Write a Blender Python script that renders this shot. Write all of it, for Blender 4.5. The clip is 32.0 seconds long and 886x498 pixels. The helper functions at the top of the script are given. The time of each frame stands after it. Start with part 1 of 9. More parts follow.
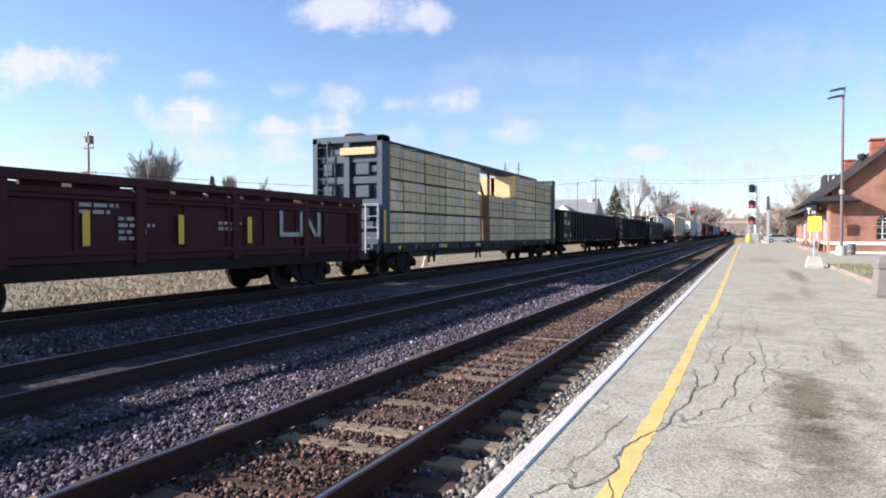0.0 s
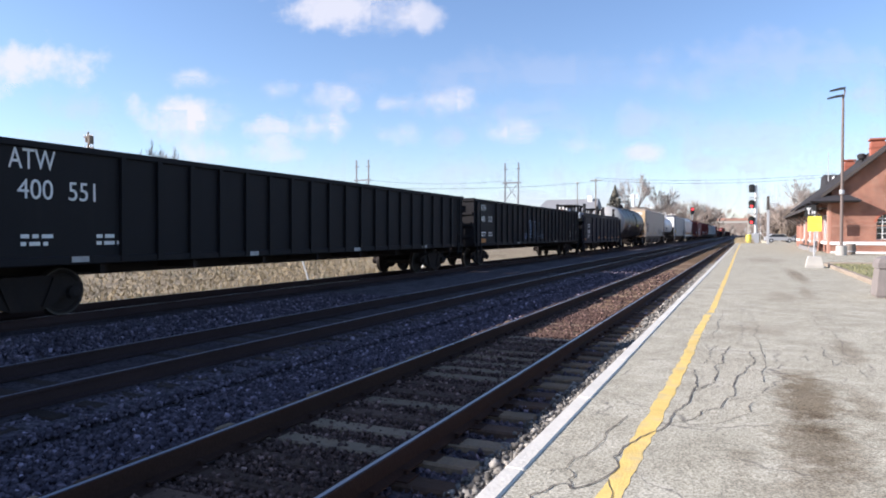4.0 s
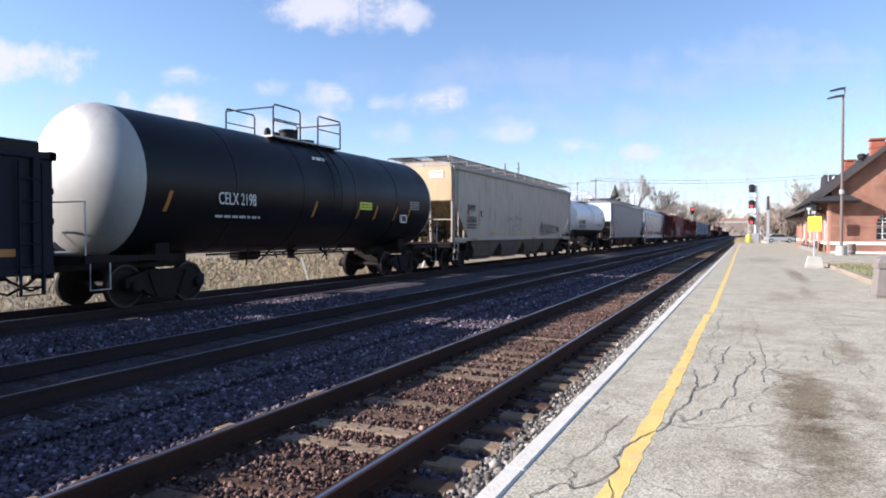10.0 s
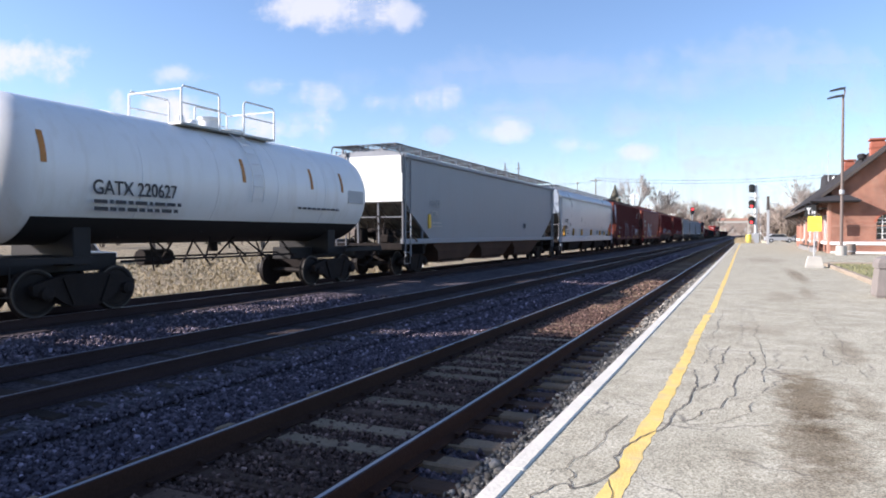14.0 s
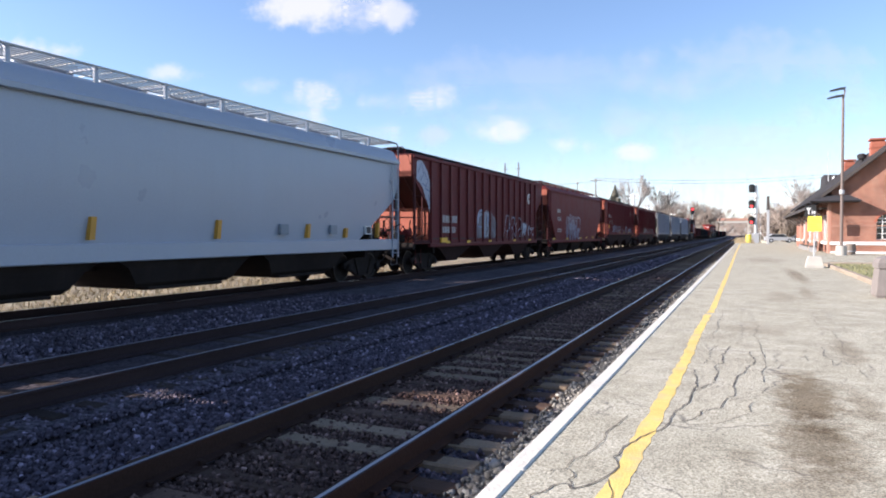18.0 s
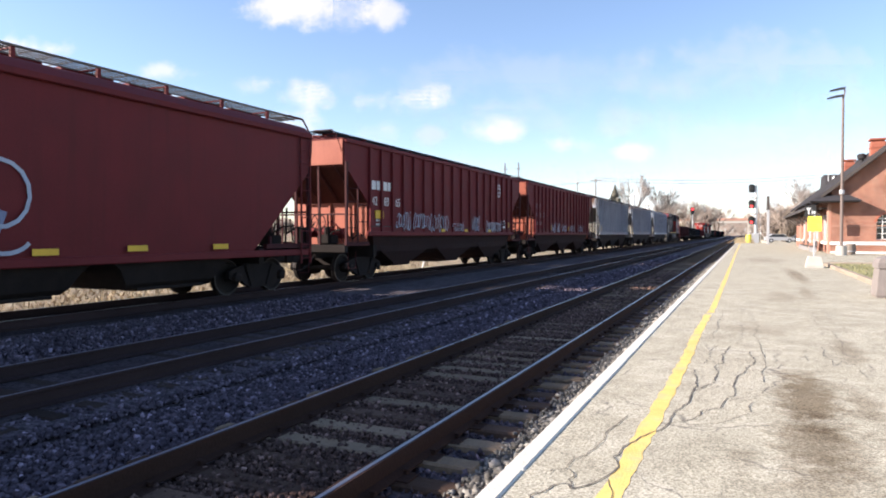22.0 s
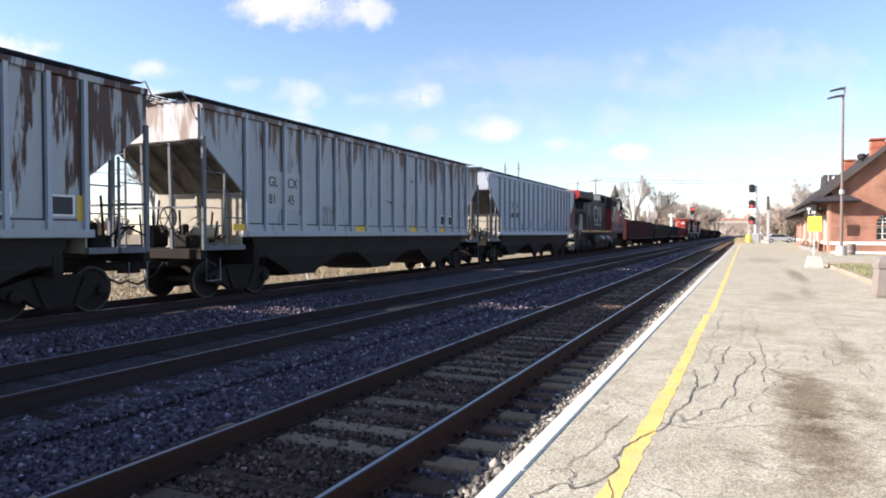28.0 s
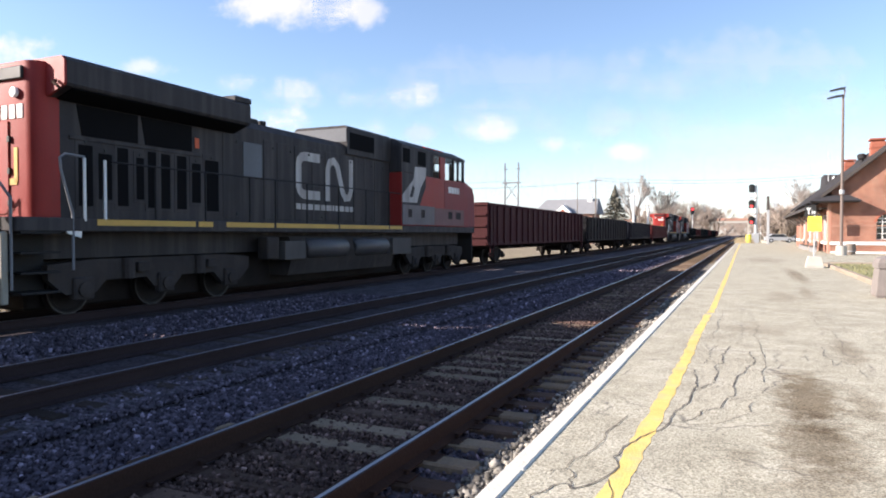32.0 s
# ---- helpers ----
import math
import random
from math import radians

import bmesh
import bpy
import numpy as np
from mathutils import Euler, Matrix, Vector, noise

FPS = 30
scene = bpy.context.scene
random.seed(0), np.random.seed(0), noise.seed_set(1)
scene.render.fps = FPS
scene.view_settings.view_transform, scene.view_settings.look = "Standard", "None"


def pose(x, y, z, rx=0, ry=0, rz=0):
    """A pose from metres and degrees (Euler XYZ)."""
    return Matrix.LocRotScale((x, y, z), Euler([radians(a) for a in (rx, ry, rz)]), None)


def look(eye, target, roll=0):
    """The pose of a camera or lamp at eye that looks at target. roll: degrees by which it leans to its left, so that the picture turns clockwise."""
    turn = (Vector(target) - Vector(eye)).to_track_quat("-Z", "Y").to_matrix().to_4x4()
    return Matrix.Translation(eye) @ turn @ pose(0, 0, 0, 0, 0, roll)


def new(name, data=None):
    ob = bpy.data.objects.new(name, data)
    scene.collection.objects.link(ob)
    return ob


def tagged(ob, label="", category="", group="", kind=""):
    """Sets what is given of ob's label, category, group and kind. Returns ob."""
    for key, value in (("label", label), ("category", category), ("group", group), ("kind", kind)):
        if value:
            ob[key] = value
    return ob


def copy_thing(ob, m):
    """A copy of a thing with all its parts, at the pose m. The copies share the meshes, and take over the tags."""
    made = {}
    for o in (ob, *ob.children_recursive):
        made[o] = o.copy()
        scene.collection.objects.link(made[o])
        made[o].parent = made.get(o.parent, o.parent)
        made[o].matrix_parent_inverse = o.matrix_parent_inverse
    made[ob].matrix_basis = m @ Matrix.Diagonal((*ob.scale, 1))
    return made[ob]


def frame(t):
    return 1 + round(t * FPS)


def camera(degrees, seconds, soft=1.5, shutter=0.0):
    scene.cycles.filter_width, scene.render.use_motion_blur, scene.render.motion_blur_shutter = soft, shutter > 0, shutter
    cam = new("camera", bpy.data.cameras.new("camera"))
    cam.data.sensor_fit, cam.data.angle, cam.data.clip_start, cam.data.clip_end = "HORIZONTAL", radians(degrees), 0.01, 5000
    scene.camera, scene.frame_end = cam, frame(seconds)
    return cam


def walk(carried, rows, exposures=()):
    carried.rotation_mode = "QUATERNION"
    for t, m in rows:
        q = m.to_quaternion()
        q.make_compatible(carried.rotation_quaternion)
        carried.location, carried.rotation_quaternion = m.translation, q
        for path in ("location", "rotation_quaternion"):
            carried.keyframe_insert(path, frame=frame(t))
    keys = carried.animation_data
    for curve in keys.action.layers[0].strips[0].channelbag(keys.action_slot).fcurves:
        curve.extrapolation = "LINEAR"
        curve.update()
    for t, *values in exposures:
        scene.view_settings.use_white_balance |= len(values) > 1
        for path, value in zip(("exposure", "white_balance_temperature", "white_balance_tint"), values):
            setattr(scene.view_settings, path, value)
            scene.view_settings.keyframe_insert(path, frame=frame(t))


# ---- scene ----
# The camera stands on the platform; x runs across the tracks, y along them, z = 0 is the top of the rails.
cam = camera(66.8, 32.0, soft=1.9)
STAND = look((0.0, 0.0, 1.58), (-4.1049, 9.1158, 1.3532))
walk(cam, [(0.0, STAND), (32.0, STAND)], exposures=[(0.0, 1.22, 6200, 19), (6.0, 1.16, 6200, 19), (12.0, 1.24, 6200, 19), (17.0, 1.32, 6250, 19), (20.0, 1.46, 6600, 19), (24.0, 1.52, 6750, 19), (32.0, 1.48, 6700, 18)])

# ---- light ----
SUN_FROM = Vector((-0.835, -0.475, 0.410)).normalized()
world = bpy.data.worlds.new("sky")
scene.world = world
world.use_nodes = True
wn, wl = world.node_tree.nodes, world.node_tree.links
sky = wn.new("ShaderNodeTexSky")
sky.sky_type = "NISHITA"
sky.sun_disc = False
sky.sun_elevation = math.asin(SUN_FROM.z)
sky.sun_rotation = math.atan2(SUN_FROM.x, SUN_FROM.y)
sky.air_density, sky.dust_density, sky.ozone_density = 1.0, 0.35, 3.0
wl.new(sky.outputs[0], wn["Background"].inputs[0])
wn["Background"].inputs[1].default_value = 0.091
sun_data = bpy.data.lights.new("sun", "SUN")
sun_data.energy, sun_data.angle, sun_data.color = 4.6, radians(0.5), (1.0, 0.94, 0.83)
sun = new("sun", sun_data)
sun.matrix_world = look(SUN_FROM * 60, (0, 0, 0))

# ---- small tools ----
class Shape:
    """Faces gathered into one mesh."""

    def __init__(self):
        self.v, self.f = [], []

    def add(self, verts, faces):
        n = len(self.v)
        self.v += [tuple(p) for p in verts]
        self.f += [tuple(i + n for i in f) for f in faces]
        return self

    def box(self, x0, x1, y0, y1, z0, z1, c=0.0):
        if c <= 0:
            vs = [(x, y, z) for x in (x0, x1) for y in (y0, y1) for z in (z0, z1)]
            return self.add(vs, [(0, 1, 3, 2), (4, 6, 7, 5), (0, 4, 5, 1), (2, 3, 7, 6), (0, 2, 6, 4), (1, 5, 7, 3)])
        c = min(c, (x1 - x0) * 0.45, (y1 - y0) * 0.45, (z1 - z0) * 0.45)
        rings = []
        for z, i in ((z0, c), (z0 + c, 0), (z1 - c, 0), (z1, c)):
            a, b, d, e = x0 + i, x1 - i, y0 + i, y1 - i
            k = c if i == 0 else c * 0.5
            rings.append([(a + k, d, z), (b - k, d, z), (b, d + k, z), (b, e - k, z), (b - k, e, z), (a + k, e, z), (a, e - k, z), (a, d + k, z)])
        return self.rings(rings)

    def rings(self, rings, caps=True, closed=True):
        n = len(rings[0])
        vs = [p for r in rings for p in r]
        fs = []
        for k in range(len(rings) - 1):
            for i in range(n if closed else n - 1):
                j = (i + 1) % n
                fs.append((k * n + i, k * n + j, (k + 1) * n + j, (k + 1) * n + i))
        if caps:
            fs.append(tuple(reversed(range(n))))
            fs.append(tuple(range((len(rings) - 1) * n, len(rings) * n)))
        return self.add(vs, fs)

    def tube(self, pts, r, n=6):
        pts = [Vector(p) for p in pts]
        rr = r if isinstance(r, (list, tuple)) else [r] * len(pts)
        rings = []
        for k, p in enumerate(pts):
            d = (pts[min(k + 1, len(pts) - 1)] - pts[max(k - 1, 0)]).normalized()
            a = d.orthogonal().normalized() if abs(d.z) > 0.9 else d.cross(Vector((0, 0, 1))).normalized()
            b = d.cross(a)
            rings.append([p + (a * math.cos(2 * math.pi * i / n) + b * math.sin(2 * math.pi * i / n)) * rr[k] for i in range(n)])
        return self.rings(rings)

    def beam(self, p, q, w, h=None):
        """A bar of square section from p to q."""
        p, q, h = Vector(p), Vector(q), h or w
        d = (q - p).normalized()
        a = d.cross(Vector((0, 0, 1)))
        a = Vector((1, 0, 0)) if a.length < 0.05 else a.normalized()
        b = a.cross(d)
        rings = [[o + a * (w / 2 * s) + b * (h / 2 * t) for s, t in ((-1, -1), (1, -1), (1, 1), (-1, 1))] for o in (p, q)]
        return self.rings(rings)

    def prism(self, pts, axis, lo, hi):
        """A flat outline pushed along x, y or z."""
        put = {"x": lambda a, b, k: (k, a, b), "y": lambda a, b, k: (a, k, b), "z": lambda a, b, k: (a, b, k)}[axis]
        return self.rings([[put(a, b, k) for a, b in pts] for k in (lo, hi)])

    def turn(self, prof, cx, cy, cz, axis, n=20, caps=True):
        """A profile of (radius, along) turned about an axis."""
        rings = []
        for r, k in prof:
            ring = []
            for i in range(n):
                a = 2 * math.pi * i / n
                u, w = r * math.cos(a), r * math.sin(a)
                ring.append({"x": (cx + k, cy + u, cz + w), "y": (cx + w, cy + k, cz + u), "z": (cx + u, cy + w, cz + k)}[axis])
            rings.append(ring)
        return self.rings(rings, caps)

    def mesh(self, name, mats, smooth=0.0):
        me = bpy.data.meshes.new(name)
        me.from_pydata(self.v, [], self.f)
        for m in mats if isinstance(mats, (list, tuple)) else [mats]:
            me.materials.append(m)
        bm = bmesh.new()
        bm.from_mesh(me)
        bmesh.ops.recalc_face_normals(bm, faces=bm.faces)
        bm.to_mesh(me)
        bm.free()
        if smooth:
            me.polygons.foreach_set("use_smooth", [True] * len(me.polygons))
            me.set_sharp_from_angle(angle=radians(smooth))
        return me


def part(name, shape, material, parent=None, label="", smooth=0.0, at=None):
    """Links a shape (or a ready mesh) as one object under a thing or a part."""
    me = shape.mesh(name, material, smooth) if isinstance(shape, Shape) else shape
    ob = new(name, me)
    ob.parent = parent
    if at is not None:
        ob.matrix_basis = at if isinstance(at, Matrix) else Matrix.Translation(at)
    return tagged(ob, label=label)


def thing(name, label, category, group="", kind="", at=(0, 0, 0)):
    ob = new(name)
    ob.empty_display_size = 0.3
    ob.location = at
    return tagged(ob, label, category, group, kind)


def lettering(text, size, parent, at, material, facing="x", name="lettering", squeeze=1.0, bold=0.0):
    """Raised paint letters on a side that faces +x (or an end that faces -y)."""
    cu = bpy.data.curves.new(name, "FONT")
    cu.body, cu.size, cu.extrude, cu.align_x = text, size, 0.004, "LEFT"
    cu.offset = bold
    tmp = bpy.data.objects.new(name, cu)
    me = bpy.data.meshes.new_from_object(tmp)
    bpy.data.objects.remove(tmp)
    bpy.data.curves.remove(cu)
    me.materials.clear()
    me.materials.append(material)
    turn = Matrix(((0, 0, 1, 0), (1, 0, 0, 0), (0, 1, 0, 0), (0, 0, 0, 1))) if facing == "x" else Matrix(((1, 0, 0, 0), (0, 0, -1, 0), (0, 1, 0, 0), (0, 0, 0, 1)))
    return part(name, me, None, parent, at=Matrix.Translation(at) @ turn @ Matrix.Diagonal((squeeze, 1, 1, 1)))
# ---- materials ----
def paint(name, col, rough=0.55, metal=0.0, vary=0.18, scale=1.2, fine=45.0, bump=0.12, streak=0.0, dirt=(0.06, 0.045, 0.035), spread=None, island=0.0, each=0.0, spec=0.4, fleck=0.0, run=None, stretch=0.16):
    """A worn surface: broad and fine mottling, rain streaks and grime, and a little relief."""
    m = bpy.data.materials.new(name)
    m.use_nodes = True
    n, l = m.node_tree.nodes, m.node_tree.links
    b = n["Principled BSDF"]
    b.inputs["Roughness"].default_value, b.inputs["Metallic"].default_value = rough, metal
    b.inputs["Specular IOR Level"].default_value = spec
    tc = n.new("ShaderNodeTexCoord")
    big = n.new("ShaderNodeTexNoise")
    big.inputs["Scale"].default_value, big.inputs["Detail"].default_value = scale, 5
    sml = n.new("ShaderNodeTexNoise")
    sml.inputs["Scale"].default_value, sml.inputs["Detail"].default_value = fine, 3
    l.new(tc.outputs["Object"], big.inputs["Vector"])
    l.new(tc.outputs["Object"], sml.inputs["Vector"])
    mix1 = n.new("ShaderNodeMix")
    mix1.data_type = "RGBA"
    d = [c * (1 - vary) for c in col]
    e = [min(c * (1 + vary) + 0.004, 1) for c in col]
    mix1.inputs["A"].default_value, mix1.inputs["B"].default_value = (*d, 1), (*e, 1)
    l.new(big.outputs["Fac"], mix1.inputs["Factor"])
    out = mix1.outputs["Result"]
    mul = n.new("ShaderNodeMix")
    mul.data_type, mul.blend_type = "RGBA", "OVERLAY"
    mul.inputs["Factor"].default_value = min(0.08 + vary * 0.9, 0.7)
    l.new(out, mul.inputs["A"])
    l.new(sml.outputs["Color"], mul.inputs["B"])
    bw = n.new("ShaderNodeRGBToBW")
    l.new(sml.outputs["Color"], bw.inputs[0])
    l.new(bw.outputs[0], mul.inputs["B"])
    out = mul.outputs["Result"]
    if streak:
        mp = n.new("ShaderNodeMapping")
        mp.inputs["Scale"].default_value = (2.6, 2.6, stretch)
        st = n.new("ShaderNodeTexNoise")
        st.inputs["Scale"].default_value, st.inputs["Detail"].default_value, st.inputs["Roughness"].default_value = 1.5, 8, 0.62 if run else 0.5
        ramp = n.new("ShaderNodeValToRGB")
        ramp.color_ramp.elements[0].position, ramp.color_ramp.elements[1].position = (0.52, 0.80) if spread is None else spread
        gain = n.new("ShaderNodeMath")
        gain.operation = "MULTIPLY"
        gain.inputs[1].default_value = streak
        l.new(tc.outputs["Object"], mp.inputs["Vector"])
        l.new(mp.outputs[0], st.inputs["Vector"])
        src = st.outputs["Fac"]
        if run:
            # rust that runs down from the eave: heights at which it ends and is heaviest, and how heavy
            xyz, hi, sm = n.new("ShaderNodeSeparateXYZ"), n.new("ShaderNodeMapRange"), n.new("ShaderNodeMath")
            l.new(tc.outputs["Object"], xyz.inputs[0])
            l.new(xyz.outputs["Z"], hi.inputs["Value"])
            hi.inputs["From Min"].default_value, hi.inputs["From Max"].default_value = run[0], run[1]
            hi.inputs["To Min"].default_value, hi.inputs["To Max"].default_value = -run[2] * 0.35, run[2]
            l.new(src, sm.inputs[0])
            l.new(hi.outputs[0], sm.inputs[1])
            src = sm.outputs[0]
        l.new(src, ramp.inputs[0])
        l.new(ramp.outputs[0], gain.inputs[0])
        mx = n.new("ShaderNodeMix")
        mx.data_type = "RGBA"
        mx.inputs["B"].default_value = (*dirt, 1)
        l.new(gain.outputs[0], mx.inputs["Factor"])
        l.new(out, mx.inputs["A"])
        out = mx.outputs["Result"]
    if island or each:
        src = n.new("ShaderNodeNewGeometry").outputs["Random Per Island"] if island else n.new("ShaderNodeObjectInfo").outputs["Random"]
        mr = n.new("ShaderNodeMapRange")
        k = island or each
        mr.inputs["To Min"].default_value, mr.inputs["To Max"].default_value = 1 - k, 1 + k
        l.new(src, mr.inputs["Value"])
        hs = n.new("ShaderNodeHueSaturation")
        l.new(mr.outputs[0], hs.inputs["Value"])
        l.new(out, hs.inputs["Color"])
        out = hs.outputs["Color"]
    if fleck:
        gen = n.new("ShaderNodeNewGeometry")
        rp = n.new("ShaderNodeValToRGB")
        rp.color_ramp.elements[0].position, rp.color_ramp.elements[0].color = 0.0, (0.45, 0.45, 0.47, 1)
        rp.color_ramp.elements[1].position, rp.color_ramp.elements[1].color = 1.0, (fleck, fleck, fleck, 1)
        for ps, vv in ((0.55, 0.85), (0.86, 1.35), (0.95, 1.9)):
            el = rp.color_ramp.elements.new(ps)
            el.color = (vv, vv, vv, 1)
        l.new(gen.outputs["Random Per Island"], rp.inputs[0])
        vm = n.new("ShaderNodeMix")
        vm.data_type, vm.blend_type = "RGBA", "MULTIPLY"
        vm.inputs["Factor"].default_value = 1.0
        l.new(out, vm.inputs["A"])
        l.new(rp.outputs[0], vm.inputs["B"])
        out = vm.outputs["Result"]
    l.new(out, b.inputs["Base Color"])
    rr = n.new("ShaderNodeMapRange")
    rr.inputs["To Min"].default_value, rr.inputs["To Max"].default_value = max(rough - 0.12, 0.05), min(rough + 0.15, 1)
    l.new(big.outputs["Fac"], rr.inputs["Value"])
    l.new(rr.outputs[0], b.inputs["Roughness"])
    if bump:
        bp = n.new("ShaderNodeBump")
        bp.inputs["Strength"].default_value, bp.inputs["Distance"].default_value = bump, 0.02
        l.new(sml.outputs["Fac"], bp.inputs["Height"])
        l.new(bp.outputs[0], b.inputs["Normal"])
    return m


def lamp_glow(name, col, power):
    m = bpy.data.materials.new(name)
    m.use_nodes = True
    b = m.node_tree.nodes["Principled BSDF"]
    b.inputs["Base Color"].default_value = (*col, 1)
    b.inputs["Emission Color"].default_value = (*col, 1)
    b.inputs["Emission Strength"].default_value = power
    return m


def window_glass(name, col=(0.03, 0.035, 0.04)):
    m = bpy.data.materials.new(name)
    m.use_nodes = True
    b = m.node_tree.nodes["Principled BSDF"]
    b.inputs["Base Color"].default_value = (*col, 1)
    b.inputs["Roughness"].default_value = 0.06
    b.inputs["Specular IOR Level"].default_value = 0.7
    return m


RUST = (0.16, 0.07, 0.035)
steel_black = paint("black_steel", (0.020, 0.019, 0.020), 0.6, vary=0.3, streak=0.35, dirt=(0.026, 0.022, 0.02), spec=0.14)
running_gear = paint("grimy_running_gear", (0.021, 0.017, 0.016), 0.75, vary=0.5, bump=0.3, spec=0.06, streak=0.4, dirt=(0.04, 0.03, 0.025), stretch=1.2)
wheel_steel = paint("wheel_steel", (0.022, 0.018, 0.017), 0.65, 0.0, vary=0.4, spec=0.08)
wheel_tread = paint("worn_wheel_rim", (0.055, 0.05, 0.047), 0.5, 0.3, vary=0.3, spec=0.2)
rail_side = paint("rusty_rail", (0.045, 0.024, 0.018), 0.75, 0.1, vary=0.35, bump=0.3, spec=0.06)
rail_dark = paint("dark_rail", (0.040, 0.026, 0.026), 0.75, 0.1, vary=0.35, bump=0.3, spec=0.06)
rail_head = paint("polished_rail_head", (0.26, 0.26, 0.29), 0.30, 0.9, vary=0.12, bump=0.03)
tie_wood = paint("weathered_tie_wood", (0.15, 0.102, 0.066), 0.88, vary=0.45, scale=2.5, fine=30, bump=0.7, each=0.35, spec=0.06)
tie_pale = paint("sun_bleached_tie_wood", (0.215, 0.158, 0.108), 0.88, vary=0.35, scale=3.5, fine=34, bump=0.7, each=0.2, spec=0.06, streak=0.6, dirt=(0.16, 0.10, 0.06), stretch=2.6)
tie_brown = paint("damp_brown_tie_wood", (0.105, 0.066, 0.048), 0.88, vary=0.4, scale=2.5, fine=30, bump=0.7, each=0.3, spec=0.06)
tie_dark = paint("creosoted_tie_wood", (0.052, 0.038, 0.032), 0.9, vary=0.4, scale=2.5, fine=30, bump=0.7, each=0.4, spec=0.06)
# The purplish cast of shaded ballast is mixed into this base colour.
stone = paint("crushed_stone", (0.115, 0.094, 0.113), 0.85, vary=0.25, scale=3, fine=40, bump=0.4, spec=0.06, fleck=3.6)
# Paler copy of the stone: full sun on the edge strip is in its colour.
stone_sunlit = paint("sunlit_crushed_stone", (0.19, 0.178, 0.158), 0.9, vary=0.25, scale=3, fine=40, bump=0.4, spec=0.06, fleck=1.6)
stone_brown = paint("rust_stained_stone", (0.125, 0.078, 0.064), 0.9, vary=0.25, scale=3, fine=40, bump=0.3, spec=0.06, fleck=3.0)
white_edge = paint("white_edge_paint", (0.62, 0.585, 0.51), 0.7, vary=0.2, scale=2.2, fine=30, bump=0.35, spec=0.14)
yellow_line = paint("yellow_line_paint", (0.72, 0.51, 0.165), 0.8, vary=0.3, scale=5, fine=60, bump=0.3, streak=0.6, dirt=(0.50, 0.42, 0.27), spread=(0.50, 0.66), stretch=2.6, spec=0.1)
crack_dark = paint("crack_shadow", (0.135, 0.12, 0.105), 0.95, vary=0.3, spec=0.06)
bin_concrete = paint("brown_aggregate_concrete", (0.20, 0.175, 0.16), 0.9, vary=0.25, scale=3, fine=60, bump=0.4)
concrete = paint("old_concrete", (0.40, 0.38, 0.34), 0.9, vary=0.18, scale=2.2, fine=50, bump=0.3, spec=0.14)
oxide_red = paint("oxide_red_paint", (0.135, 0.0195, 0.0215), 0.6, vary=0.2, streak=0.3, dirt=(0.045, 0.018, 0.015), spec=0.14)
maroon = paint("maroon_paint", (0.056, 0.014, 0.016), 0.65, vary=0.25, streak=0.35, dirt=(0.03, 0.012, 0.011), spec=0.14)
hopper_brown = paint("brown_hopper_paint", (0.115, 0.024, 0.025), 0.6, vary=0.2, streak=0.3, dirt=(0.07, 0.03, 0.025), spec=0.14)
tan_grey = paint("faded_tan_grey_paint", (0.40, 0.342, 0.285), 0.55, vary=0.2, streak=0.85, dirt=(0.20, 0.115, 0.07), spread=(0.54, 0.82), stretch=0.42)
tan_end = paint("rusty_tan_end_paint", (0.54, 0.40, 0.24), 0.6, vary=0.22, streak=0.5, dirt=(0.36, 0.2, 0.09))
# Rusty slope sheet, kept pale because sunlight on it is in the colour.
tan_slope = paint("rusty_sunlit_slope_sheet", (0.34, 0.235, 0.14), 0.7, vary=0.3, streak=0.6, dirt=(0.16, 0.08, 0.04), spread=(0.46, 0.7), spec=0.1)
light_grey = paint("light_grey_paint", (0.215, 0.23, 0.255), 0.5, vary=0.1, streak=0.25, dirt=(0.17, 0.16, 0.15))
pale_blue_grey = paint("pale_grey_paint", (0.30, 0.345, 0.41), 0.3, bump=0.015, vary=0.05, scale=0.6, streak=0.10, dirt=(0.24, 0.26, 0.30))
rusty_white = paint("rust_streaked_white_paint", (0.33, 0.34, 0.355), 0.55, vary=0.18, streak=1.0, dirt=(0.060, 0.024, 0.015), spread=(0.545, 0.605), run=(2.2, 4.5, 0.10), stretch=0.36)
# stained_white, rib_white and clean_white hold the bluish cast of shaded sides.
stained_white = paint("stained_white_paint", (0.315, 0.335, 0.36), 0.55, vary=0.16, streak=0.95, dirt=(0.10, 0.043, 0.022), spread=(0.55, 0.66), run=(3.0, 4.6, 0.14), stretch=0.40)
# Grime plus the shade on the end posts, both put into this grey.
post_grey = paint("dirty_shaded_end_steel", (0.15, 0.155, 0.17), 0.7, vary=0.3, streak=0.5, dirt=(0.08, 0.06, 0.045), spec=0.1)
rib_white = paint("pale_rib_paint", (0.34, 0.375, 0.43), 0.5, vary=0.1, streak=0.3, dirt=(0.26, 0.2, 0.16))
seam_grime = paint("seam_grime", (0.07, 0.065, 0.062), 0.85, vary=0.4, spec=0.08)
grimy_tan = paint("rusty_tan_chute", (0.12, 0.098, 0.084), 0.7, vary=0.25, streak=0.8, dirt=(0.085, 0.05, 0.035), spread=(0.5, 0.68), stretch=0.9, spec=0.1)
# Grime and shade of white slope sheets in one colour; also for pale end plates.
grimy_white = paint("grimy_end_sheet", (0.17, 0.155, 0.13), 0.8, vary=0.3, streak=0.7, dirt=(0.07, 0.05, 0.035), spread=(0.42, 0.7), spec=0.1)
# The warm tone that sun gives a white wall is put into this paint.
cream_wall = paint("sunlit_cream_wall", (0.34, 0.315, 0.265), 0.7, vary=0.2, streak=0.5, dirt=(0.25, 0.19, 0.13), spec=0.1)
